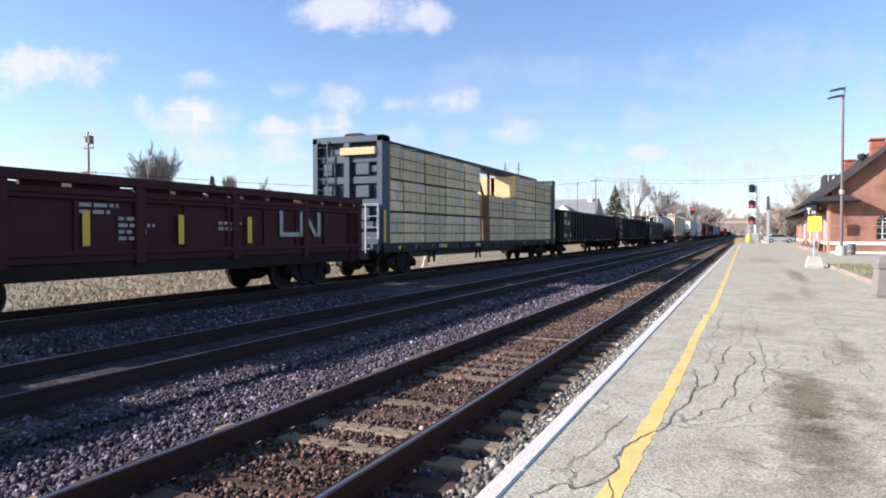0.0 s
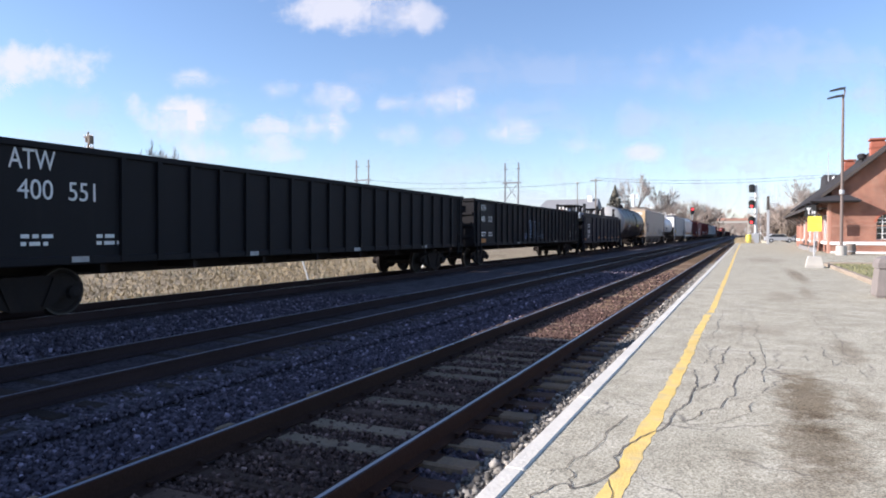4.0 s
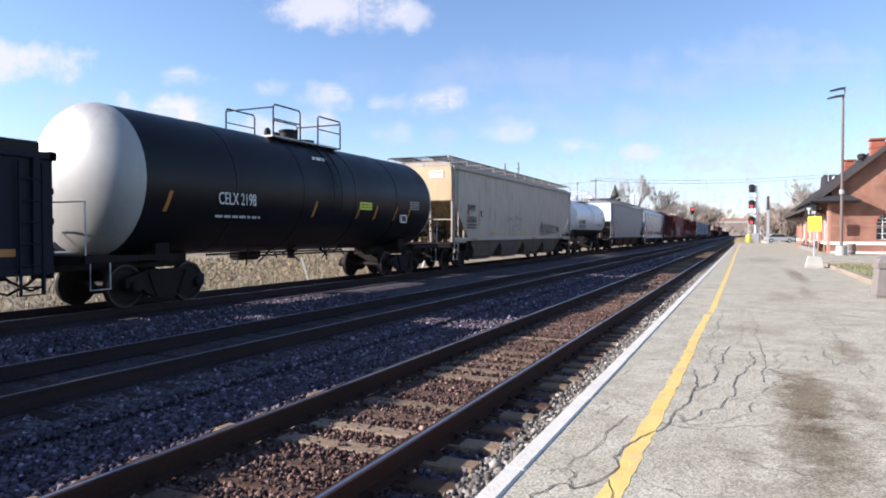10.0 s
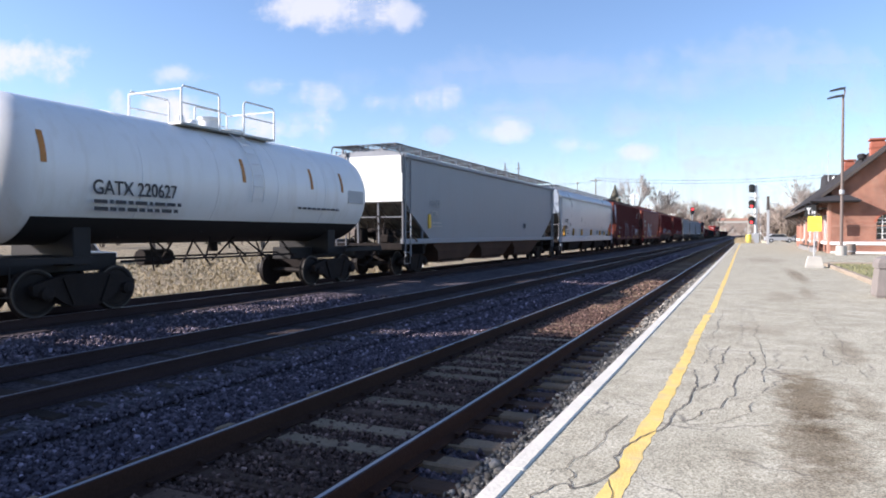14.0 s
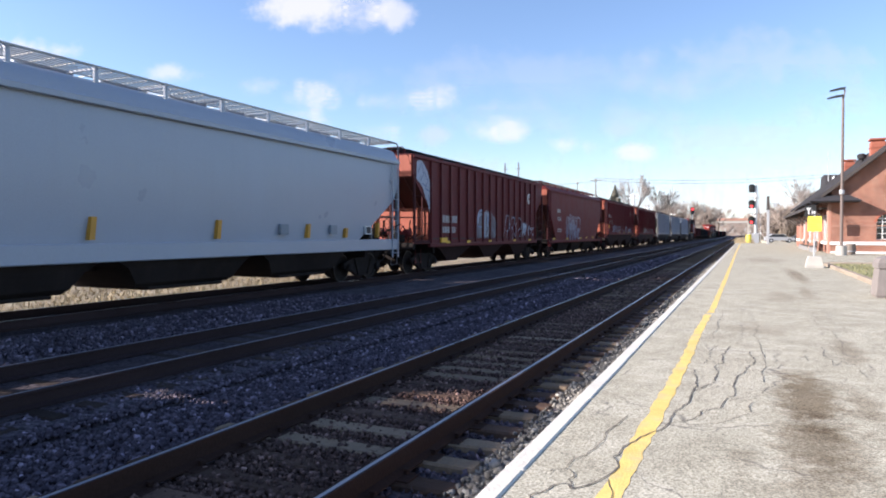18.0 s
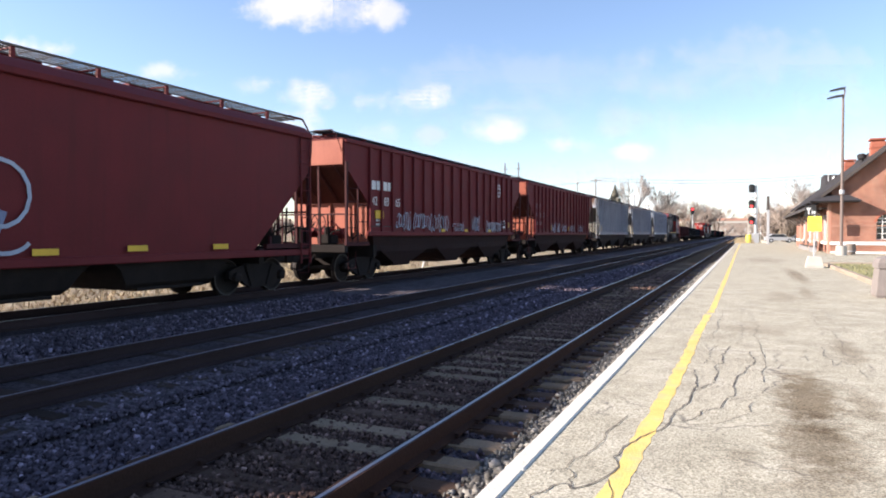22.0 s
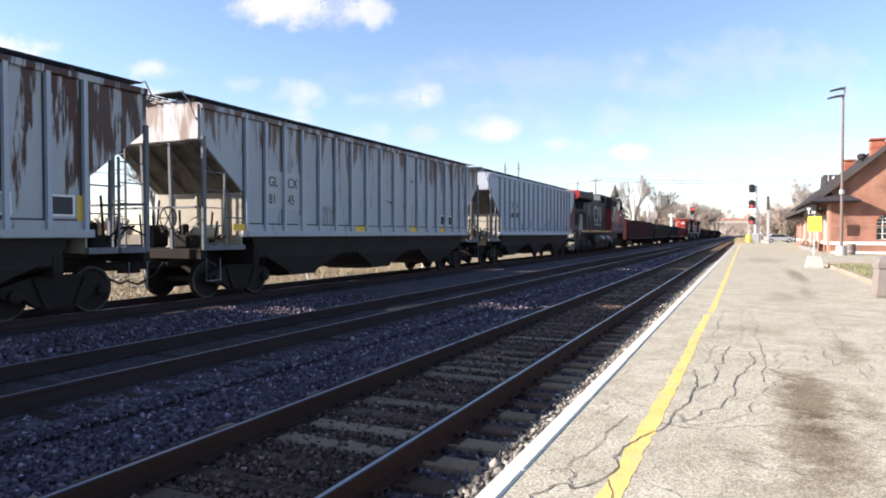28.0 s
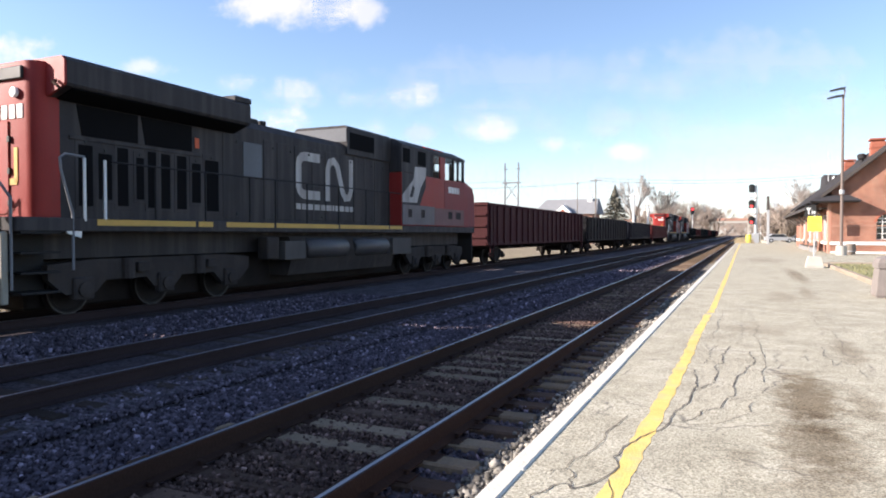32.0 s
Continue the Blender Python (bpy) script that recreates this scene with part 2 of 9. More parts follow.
# Red slope sheets: grime, and the shade under the end put into the red.
grimy_red = paint("grimy_shaded_red_slope_sheet", (0.10, 0.035, 0.028), 0.8, vary=0.3, streak=0.5, dirt=(0.05, 0.025, 0.02), spec=0.1)
clean_white = paint("white_hopper_paint", (0.325, 0.37, 0.435), 0.48, vary=0.1, streak=0.3, dirt=(0.27, 0.28, 0.29))
tank_white = paint("white_tank_paint", (0.70, 0.70, 0.70), 0.32, vary=0.07, bump=0.04, streak=0.4, dirt=(0.52, 0.48, 0.42))
tank_black = paint("glossy_black_tank_paint", (0.007, 0.007, 0.010), 0.38, spec=0.16, vary=0.3, streak=0.2, dirt=(0.014, 0.012, 0.012), bump=0.03)
tank_end_grey = paint("silver_grey_tank_end", (0.36, 0.36, 0.345), 0.5, 0.15, vary=0.12, streak=0.35, dirt=(0.18, 0.165, 0.14))
gondola_black = paint("faded_black_gondola_paint", (0.0105, 0.010, 0.012), 0.62, vary=0.3, streak=0.4, dirt=(0.02, 0.018, 0.02), spec=0.14)
gondola_blue = paint("dark_blue_gondola_paint", (0.0105, 0.012, 0.021), 0.6, vary=0.25, streak=0.35, dirt=(0.024, 0.024, 0.028), spec=0.14)
gondola_inside = paint("rusty_gondola_inside", (0.17, 0.115, 0.085), 0.85, vary=0.3, streak=0.5, dirt=RUST, spec=0.14)
# One beam paint in two tones: this for shaded members, beam_blue for sunlit bulkheads.
beam_shade = paint("shaded_beam_blue_paint", (0.017, 0.021, 0.031), 0.6, vary=0.25, streak=0.4, dirt=(0.035, 0.033, 0.036), spec=0.14)
beam_blue = paint("blue_centre_beam_paint", (0.036, 0.058, 0.090), 0.6, vary=0.2, streak=0.3, dirt=(0.06, 0.06, 0.065))
lumber = paint("sawn_lumber", (0.65, 0.515, 0.325), 0.8, vary=0.16, scale=2, fine=25, bump=0.2, each=0.16, streak=0.15, dirt=(0.34, 0.28, 0.19), spec=0.14)
# Board ends in two tones: this brown for shaded ends, lumber_end for sunlit ones.
lumber_end_shade = paint("shaded_board_ends", (0.24, 0.145, 0.09), 0.85, vary=0.4, scale=6, fine=40, bump=0.5)
# Dark filler colour that paints the shade into gaps between boards.
core_gap_shade = paint("shaded_board_core", (0.07, 0.05, 0.032), 0.9, vary=0.3, spec=0.05)
lumber_end = paint("lumber_end_grain", (0.60, 0.44, 0.22), 0.8, vary=0.2, scale=8, fine=50, bump=0.2)
strap_grey = paint("strap", (0.33, 0.28, 0.20), 0.7)
letter_white = paint("white_lettering", (0.68, 0.68, 0.66), 0.6, vary=0.2, scale=6)
letter_dim = paint("faded_lettering", (0.36, 0.35, 0.34), 0.7, vary=0.35, scale=5)
letter_worn = paint("worn_red_white_lettering", (0.30, 0.22, 0.215), 0.7, vary=0.4, scale=5)
letter_dark_green = paint("placard_print", (0.10, 0.12, 0.02), 0.6, vary=0.3)
letter_black = paint("black_lettering", (0.03, 0.03, 0.035), 0.6, vary=0.3)
reflect_yellow = paint("yellow_reflector", (0.70, 0.42, 0.035), 0.5, vary=0.15)
reflect_amber = paint("amber_reflector", (0.50, 0.25, 0.03), 0.5, vary=0.2)
reflect_orange = paint("orange_reflector", (0.40, 0.16, 0.03), 0.5, vary=0.2)
wrap_mark = paint("faded_blue_print", (0.27, 0.32, 0.36), 0.7, vary=0.3, scale=6)
wrap_pale = paint("pale_wrap_print", (0.42, 0.45, 0.50), 0.6, vary=0.3, scale=6)
wrap_green = paint("green_wrap_print", (0.30, 0.37, 0.25), 0.7, vary=0.3, scale=6)
fill_grey = paint("patchy_spray_fill", (0.20, 0.195, 0.215), 0.7, vary=0.45, scale=2.2, streak=0.7, dirt=(0.12, 0.075, 0.07), spread=(0.4, 0.62), stretch=1.6)
spray_pale = paint("pale_blue_spray_paint", (0.36, 0.40, 0.48), 0.6, vary=0.4, scale=4)
spray_faint = paint("thin_grey_spray_paint", (0.26, 0.24, 0.27), 0.7, vary=0.4, scale=4)
spray_dusk = paint("dim_blue_spray_paint", (0.17, 0.20, 0.30), 0.6, vary=0.4, scale=5)
spray_blue = paint("blue_spray_paint", (0.22, 0.30, 0.45), 0.6, vary=0.3, scale=4)
spray_dim = paint("thin_black_spray_paint", (0.15, 0.14, 0.14), 0.7, vary=0.4, scale=4)
spray_black = paint("black_spray_paint", (0.06, 0.06, 0.07), 0.6, vary=0.3, scale=4)
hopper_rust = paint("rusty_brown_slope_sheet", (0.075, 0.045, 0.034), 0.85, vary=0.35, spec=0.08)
bay_maroon = paint("dark_maroon_chute", (0.026, 0.013, 0.012), 0.75, vary=0.35, streak=0.6, dirt=(0.016, 0.011, 0.010), stretch=0.6, spec=0.1)
bay_grey = paint("dark_grey_chute", (0.025, 0.021, 0.020), 0.75, vary=0.35, streak=0.6, dirt=(0.026, 0.021, 0.019), stretch=0.6, spec=0.1)
# Hood grey with sun on an end and a sky reflection put in.
lit_hood = paint("lit_hood_grey", (0.105, 0.112, 0.125), 0.65, vary=0.35)
letter_navy = paint("navy_lettering", (0.02, 0.025, 0.06), 0.6, vary=0.3)
orange_red = paint("orange_red_patch", (0.55, 0.10, 0.04), 0.6)
patch_dim = paint("dull_paint_patch", (0.22, 0.25, 0.28), 0.6, vary=0.15)
patch_grey = paint("grey_paint_patch", (0.36, 0.37, 0.38), 0.6, vary=0.12)
kerb_concrete = paint("stained_kerb_concrete", (0.27, 0.225, 0.175), 0.9, vary=0.25, scale=2.2, fine=50, bump=0.4, each=0.15, spec=0.1)
dark_grating = paint("dark_grating", (0.15, 0.132, 0.118), 0.7, vary=0.3, spec=0.1)
# Lighter copy of the hopper red: sun on the car ends is in this colour.
sunlit_red = paint("sunlit_red_paint", (0.34, 0.098, 0.062), 0.5, vary=0.25, streak=0.5, dirt=(0.17, 0.05, 0.035), spec=0.25)
pale_vehicle = paint("silver_vehicle_paint", (0.33, 0.34, 0.35), 0.35, vary=0.08, bump=0)
grating = paint("galvanised_grating", (0.34, 0.34, 0.33), 0.55, 0.5, vary=0.25, scale=3)
engine_black = paint("black_engine_paint", (0.034, 0.031, 0.033), 0.6, vary=0.45, streak=0.75, dirt=(0.085, 0.074, 0.072), spread=(0.45, 0.75), spec=0.14)
engine_dust = paint("dusty_engine_running_gear", (0.045, 0.038, 0.036), 0.8, vary=0.5, streak=0.6, dirt=(0.085, 0.07, 0.062), stretch=1.0, spec=0.06)
faded_pink = paint("sun_bleached_red_paint", (0.20, 0.115, 0.11), 0.75, vary=0.25, streak=0.6, dirt=(0.12, 0.08, 0.075), spec=0.1)
engine_white = paint("faded_white_engine_mark", (0.40, 0.375, 0.36), 0.7, vary=0.3, streak=0.7, dirt=(0.16, 0.14, 0.13), spread=(0.42, 0.7))
engine_red = paint("red_engine_paint", (0.27, 0.024, 0.020), 0.45, vary=0.2, streak=0.5, dirt=(0.20, 0.04, 0.034), spread=(0.45, 0.75), spec=0.22)
engine_grille = paint("engine_grille", (0.006, 0.006, 0.007), 0.8, spec=0.03)
stripe_yellow = paint("yellow_sill_stripe", (0.52, 0.31, 0.07), 0.6, vary=0.25)
bleached_grey = paint("bleached_grey_paint", (0.17, 0.15, 0.15), 0.7, vary=0.3, streak=0.6, dirt=(0.09, 0.075, 0.07), spec=0.1)
bleached_red = paint("sun_bleached_cab_red", (0.24, 0.065, 0.062), 0.65, vary=0.2, streak=0.5, dirt=(0.17, 0.085, 0.08), spec=0.15)
bleached_dust = paint("dusty_grey_box", (0.085, 0.078, 0.075), 0.75, vary=0.3, streak=0.4, dirt=(0.05, 0.042, 0.038), spec=0.1)
reservoir_grey = paint("dark_reservoir_paint", (0.055, 0.052, 0.055), 0.42, vary=0.3, spec=0.3)
rail_white = paint("white_handrail", (0.7, 0.7, 0.68), 0.5, vary=0.12)
brick_red = paint("red_brick", (0.31, 0.10, 0.062), 0.85, vary=0.22, scale=1.5, fine=30, bump=0.3, each=0.18)
brick_pale = paint("pale_brick_pier", (0.38, 0.21, 0.155), 0.85, vary=0.2, scale=1.5, fine=30, bump=0.3)
mortar_band = paint("white_stone_band", (0.72, 0.70, 0.67), 0.8, vary=0.1)
slate = paint("dark_slate_roof", (0.042, 0.040, 0.043), 0.85, vary=0.25, scale=2, fine=20, bump=0.4, each=0.25, spec=0.08)
fascia_dark = paint("dark_timber", (0.060, 0.050, 0.045), 0.7, vary=0.2)
trim_white = paint("white_trim", (0.72, 0.72, 0.70), 0.6, vary=0.08)
sign_yellow = paint("yellow_sign", (0.80, 0.68, 0.09), 0.5, vary=0.05, bump=0)
signal_black = paint("signal_black", (0.02, 0.02, 0.02), 0.6)
galvanised = paint("galvanised_steel", (0.42, 0.43, 0.44), 0.5, 0.4, vary=0.15)
mast_grey = paint("weathered_mast_steel", (0.16, 0.165, 0.18), 0.6, 0.2, vary=0.15)
pole_brown = paint("brown_lamp_post", (0.14, 0.105, 0.09), 0.55, vary=0.15)
pole_wood = paint("utility_pole_wood", (0.17, 0.14, 0.115), 0.9, vary=0.25)
bark = paint("grey_bark", (0.17, 0.135, 0.11), 0.95, vary=0.25, spec=0.06)
twig_mat = paint("bare_twigs", (0.27, 0.235, 0.21), 0.95, vary=0.3, spec=0.06)
twig_warm = paint("reddish_twigs", (0.29, 0.24, 0.205), 0.95, vary=0.3, spec=0.06)
needle = paint("conifer_needles", (0.155, 0.145, 0.115), 0.95, vary=0.4, island=0.4, spec=0.06)
straw = paint("dry_grass", (0.31, 0.25, 0.155), 0.95, vary=0.3, island=0.4, spec=0.06)
lawn = paint("dull_winter_lawn", (0.25, 0.24, 0.125), 0.95, vary=0.4, scale=2, fine=40, bump=0.7, spec=0.06)
white_metal = paint("white_vehicle_paint", (0.75, 0.75, 0.74), 0.3, vary=0.05, bump=0)
dark_metal = paint("dark_vehicle_paint", (0.04, 0.045, 0.055), 0.3, vary=0.1, bump=0)
rubber = paint("rubber", (0.02, 0.02, 0.02), 0.85)
glass_dark = window_glass("dark_glass")
clear_glass = window_glass("clear_cab_glass", (0.9, 0.93, 0.92))
clear_glass.node_tree.nodes["Principled BSDF"].inputs["Transmission Weight"].default_value = 1.0
clear_glass.node_tree.nodes["Principled BSDF"].inputs["IOR"].default_value = 1.12
lamp_red = lamp_glow("red_signal_light", (1.0, 0.06, 0.06), 1.3)


def ground_mat(name, cols, scale, fine, bump, crack=0.0, stains=()):
    """Ground with patches at several scales; crack adds a net of fine cracks."""
    m = bpy.data.materials.new(name)
    m.use_nodes = True
    n, l = m.node_tree.nodes, m.node_tree.links
    b = n["Principled BSDF"]
    b.inputs["Roughness"].default_value, b.inputs["Specular IOR Level"].default_value = 0.92, 0.06
    tc = n.new("ShaderNodeTexCoord")
    big = n.new("ShaderNodeTexNoise")
    big.inputs["Scale"].default_value, big.inputs["Detail"].default_value, big.inputs["Roughness"].default_value = scale, 9, 0.7
    sml = n.new("ShaderNodeTexNoise")
    sml.inputs["Scale"].default_value, sml.inputs["Detail"].default_value = fine, 4
    for q in (big, sml):
        l.new(tc.outputs["Object"], q.inputs["Vector"])
    ramp = n.new("ShaderNodeValToRGB")
    r = ramp.color_ramp
    for i, c in enumerate(cols):
        el = r.elements[i] if i < 2 else r.elements.new(1.0)
        el.position, el.color = 0.28 + 0.44 * i / (len(cols) - 1), (*c, 1)
    l.new(big.outputs["Fac"], ramp.inputs[0])
    ov = n.new("ShaderNodeMix")
    ov.data_type, ov.blend_type = "RGBA", "OVERLAY"
    ov.inputs["Factor"].default_value = 0.58 if crack else 0.75
    l.new(ramp.outputs[0], ov.inputs["A"])
    punch = n.new("ShaderNodeMapRange")
    punch.inputs["From Min"].default_value, punch.inputs["From Max"].default_value = 0.3, 0.7
    l.new(sml.outputs["Fac"], punch.inputs["Value"])
    l.new(punch.outputs[0], ov.inputs["B"])
    out = ov.outputs["Result"]
    height = sml.outputs["Fac"]
    if crack:
        warp = n.new("ShaderNodeTexNoise")
        warp.inputs["Scale"].default_value, warp.inputs["Detail"].default_value = 1.6, 5
        add = n.new("ShaderNodeMix")
        add.data_type, add.blend_type = "RGBA", "LINEAR_LIGHT"
        add.inputs["Factor"].default_value = 0.35
        l.new(tc.outputs["Object"], warp.inputs["Vector"])
        l.new(tc.outputs["Object"], add.inputs["A"])
        l.new(warp.outputs["Color"], add.inputs["B"])
        vo = n.new("ShaderNodeTexVoronoi")
        vo.feature = "DISTANCE_TO_EDGE"
        vo.inputs["Scale"].default_value = 0.85
        l.new(add.outputs["Result"], vo.inputs["Vector"])
        cut = n.new("ShaderNodeMapRange")
        cut.inputs["From Min"].default_value, cut.inputs["From Max"].default_value = 0.003, 0.013
        cut.inputs["To Min"].default_value, cut.inputs["To Max"].default_value = crack, 0.0
        l.new(vo.outputs["Distance"], cut.inputs["Value"])
        gate = n.new("ShaderNodeMapRange")
        gate.inputs["From Min"].default_value, gate.inputs["From Max"].default_value = 0.46, 0.56
        l.new(big.outputs["Fac"], gate.inputs["Value"])
        both = n.new("ShaderNodeMath")
        both.operation = "MULTIPLY"
        l.new(cut.outputs[0], both.inputs[0])
        l.new(gate.outputs[0], both.inputs[1])
        mx = n.new("ShaderNodeMix")
        mx.data_type = "RGBA"
        mx.inputs["B"].default_value = (0.12, 0.11, 0.10, 1)
        l.new(both.outputs[0], mx.inputs["Factor"])
        l.new(out, mx.inputs["A"])
        out = mx.outputs["Result"]
    for sx, sy, rx, ry, amount in stains:
        mp = n.new("ShaderNodeMapping")
        mp.vector_type = "POINT"
        mp.inputs["Location"].default_value = (-sx / rx, -sy / ry, 0)
        mp.inputs["Scale"].default_value = (1 / rx, 1 / ry, 0)
        l.new(tc.outputs["Object"], mp.inputs[0])
        rag = n.new("ShaderNodeTexNoise")
        rag.inputs["Scale"].default_value, rag.inputs["Detail"].default_value, rag.inputs["Roughness"].default_value = 4.5, 8, 0.68
        l.new(tc.outputs["Object"], rag.inputs["Vector"])
        ln = n.new("ShaderNodeVectorMath")
        ln.operation = "LENGTH"
        l.new(mp.outputs[0], ln.inputs[0])
        far = n.new("ShaderNodeMath")
        far.operation = "MULTIPLY_ADD"
        far.inputs[1].default_value = 2.4
        l.new(rag.outputs["Fac"], far.inputs[0])
        l.new(ln.outputs["Value"], far.inputs[2])
        cut = n.new("ShaderNodeMapRange")
        cut.inputs["From Min"].default_value, cut.inputs["From Max"].default_value = 1.55, 2.25
        cut.inputs["To Min"].default_value, cut.inputs["To Max"].default_value = amount, 0.0
        l.new(far.outputs[0], cut.inputs["Value"])
        mx = n.new("ShaderNodeMix")
        mx.data_type, mx.blend_type = "RGBA", "MULTIPLY"
        mx.inputs["B"].default_value = (0.50, 0.44, 0.39, 1)
        l.new(cut.outputs[0], mx.inputs["Factor"])
        l.new(out, mx.inputs["A"])
        out = mx.outputs["Result"]
    l.new(out, b.inputs["Base Color"])
    bp = n.new("ShaderNodeBump")
    bp.inputs["Strength"].default_value, bp.inputs["Distance"].default_value = bump, 0.03
    l.new(height, bp.inputs["Height"])
    l.new(bp.outputs[0], b.inputs["Normal"])
    return m


ground_mat_dry = ground_mat("dry_ground", [(0.15, 0.115, 0.075), (0.25, 0.205, 0.14), (0.36, 0.31, 0.225)], 0.55, 9, 0.8)
# Base tones of the beds hold the purplish cast of shaded ballast too.
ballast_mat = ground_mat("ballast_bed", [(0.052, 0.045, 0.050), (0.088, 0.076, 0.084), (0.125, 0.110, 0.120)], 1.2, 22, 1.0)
ballast_brown = ground_mat("stained_ballast_bed", [(0.042, 0.030, 0.027), (0.066, 0.046, 0.040), (0.09, 0.065, 0.056)], 1.2, 22, 1.0)
ballast_dark = ground_mat("dark_ballast_bed", [(0.036, 0.029, 0.031), (0.060, 0.049, 0.053), (0.085, 0.070, 0.076)], 1.2, 22, 1.0)
platform_mat = ground_mat("worn_platform_asphalt", [(0.30, 0.272, 0.205), (0.41, 0.378, 0.292), (0.50, 0.466, 0.372)], 1.7, 75, 0.25, crack=0.7, stains=((0.53, 6.9, 0.31, 1.6, 1.0), (0.48, 5.4, 0.40, 1.0, 0.75), (0.45, 4.3, 0.36, 0.8, 0.5), (0.95, 6.8, 0.18, 0.8, 0.6), (1.2, 9.7, 0.2, 1.3, 0.55), (0.0, 4.7, 0.12, 0.4, 0.35), (0.2, 11.5, 0.5, 1.0, 0.3), (1.65, 27.0, 0.32, 5.5, 0.75), (1.42, 19.0, 0.22, 2.4, 0.5), (0.8, 17.5, 0.5, 2.0, 0.35), (0.9, 42, 1.2, 5, 0.4)))
# ---- ground, tracks and platform ----
T1, T2, T3 = -3.08, -7.33, -12.95
PLAT = 0.10
EDGE = -1.36

g = Shape()
g.add([(-2500, -400, -0.62), (2500, -400, -0.62), (2500, 4200, -0.62), (-2500, 4200, -0.62)], [(0, 1, 2, 3)])
tagged(part("ground", g, ground_mat_dry), "dry straw-coloured ground beside the railway", "ground", kind="structure")

b = Shape()
b.prism([(-17.2, -0.64), (-15.3, -0.24), (-11.0, -0.21), (-10.2, -0.30), (-9.2, -0.22), (-5.95, -0.21), (-5.6, -0.31), (-4.8, -0.325), (-4.45, -0.27), (-4.2, -0.245), (-1.95, -0.24), (-1.85, -0.22), (-1.58, -0.15), (-1.385, -0.01), (-1.2, -0.01), (-1.2, -0.64)], "y", -60, 700)
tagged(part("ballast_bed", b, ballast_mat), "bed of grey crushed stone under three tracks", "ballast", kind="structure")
for k, tx in enumerate((T1, T2, T3)):
    strips = [(tx - 0.74, tx + 0.74, -0.225 if k == 0 else -0.196)]
    if k:
        strips += [(tx + 0.76, tx + (0.95 if k == 1 else 1.38), -0.19), (tx - 1.38, tx - 0.76, -0.19)]
    for x0, x1, z in strips:
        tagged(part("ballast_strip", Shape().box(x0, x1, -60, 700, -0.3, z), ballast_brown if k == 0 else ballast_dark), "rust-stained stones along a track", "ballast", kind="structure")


def rail_profile(x):
    return [(x - 0.07, -0.185), (x - 0.07, -0.170), (x - 0.012, -0.145), (x - 0.010, -0.045), (x - 0.037, -0.035), (x - 0.037, -0.004),
            (x + 0.037, -0.004), (x + 0.037, -0.035), (x + 0.010, -0.045), (x + 0.012, -0.145), (x + 0.07, -0.170), (x + 0.07, -0.185)]


tie_mesh = Shape().box(-1.28, 1.28, -0.105, 0.105, -0.33, -0.176, 0.018).mesh("tie", tie_wood)
tie_bleached = Shape().box(-1.28, 1.28, -0.105, 0.105, -0.33, -0.176, 0.018).mesh("tie", tie_pale)
tie_damp = Shape().box(-1.28, 1.28, -0.105, 0.105, -0.33, -0.176, 0.018).mesh("tie", tie_brown)
tie_dim = Shape().box(-1.28, 1.28, -0.105, 0.105, -0.33, -0.176, 0.018).mesh("tie", tie_dark)
plate_mesh = Shape().box(-0.17, 0.17, -0.095, 0.095, -0.186, -0.172, 0.004).mesh("tie_plate", rail_side)
spike_mesh = Shape().box(-0.014, 0.014, -0.014, 0.014, -0.18, -0.135).box(-0.026, 0.026, -0.02, 0.02, -0.145, -0.130, 0.005).mesh("spike", rail_side)
TIE_STEP = 0.475
rng = random.Random(4)
for k, (tx, near, far) in enumerate(((T1, -16 * 0.475, 44), (T2, 2 - 20 * 0.475, 30), (T3, 6 - 28 * 0.475, 34))):
    track = thing("track_%d" % (k + 1), "railway track with rusty steel rails on wooden ties", "track", kind="structure")
    for sx in (-0.7525, 0.7525):
        r = part("rail", Shape().prism(rail_profile(tx + sx), "y", -60, 700), rail_side if k == 0 else rail_dark, track, "rusty steel rail with a polished head")
        part("rail_head", Shape().box(tx + sx - (0.016 if k == 0 else 0.013), tx + sx + (0.016 if k == 0 else 0.013), -60, 700, -0.012, 0.0, 0.004), rail_head, r, "polished rail head")
    y = near
    rows = 0
    while y < far:
        me = tie_dim
        if k == 0:
            pick = rng.random()
            me = tie_bleached if rows in (26, 29, 32) or pick < 0.12 else (tie_damp if rows in (25, 27, 28) or pick < 0.6 else tie_mesh)
        rows += 1
        t = part("tie", me, None, track, at=pose(tx + rng.uniform(-0.04, 0.04), y + rng.uniform(-0.02, 0.02), rng.uniform(-0.012, 0.002) if k == 0 else rng.uniform(-0.026, -0.010), 0, 0, rng.uniform(-1.3, 1.3)))
        if k == 0 and -1 < y < 22:
            for sx in (-0.7525, 0.7525):
                part("tie_plate", plate_mesh, None, track, at=(tx + sx, y, 0))
                if 0 < y < 13:
                    for q in (-1, 1):
                        part("spike", spike_mesh, None, track, at=(tx + sx + q * 0.085, y + q * 0.05, 0))
        y += TIE_STEP
    rest = Shape()
    while y < 260:
        rest.box(tx - 1.28, tx + 1.28, y - 0.115, y + 0.115, -0.33, -0.176)
        y += TIE_STEP
    tagged(part("far_ties", rest, tie_wood if k == 0 else tie_dark, track), "rows of wooden ties far along the track", kind="stuff")


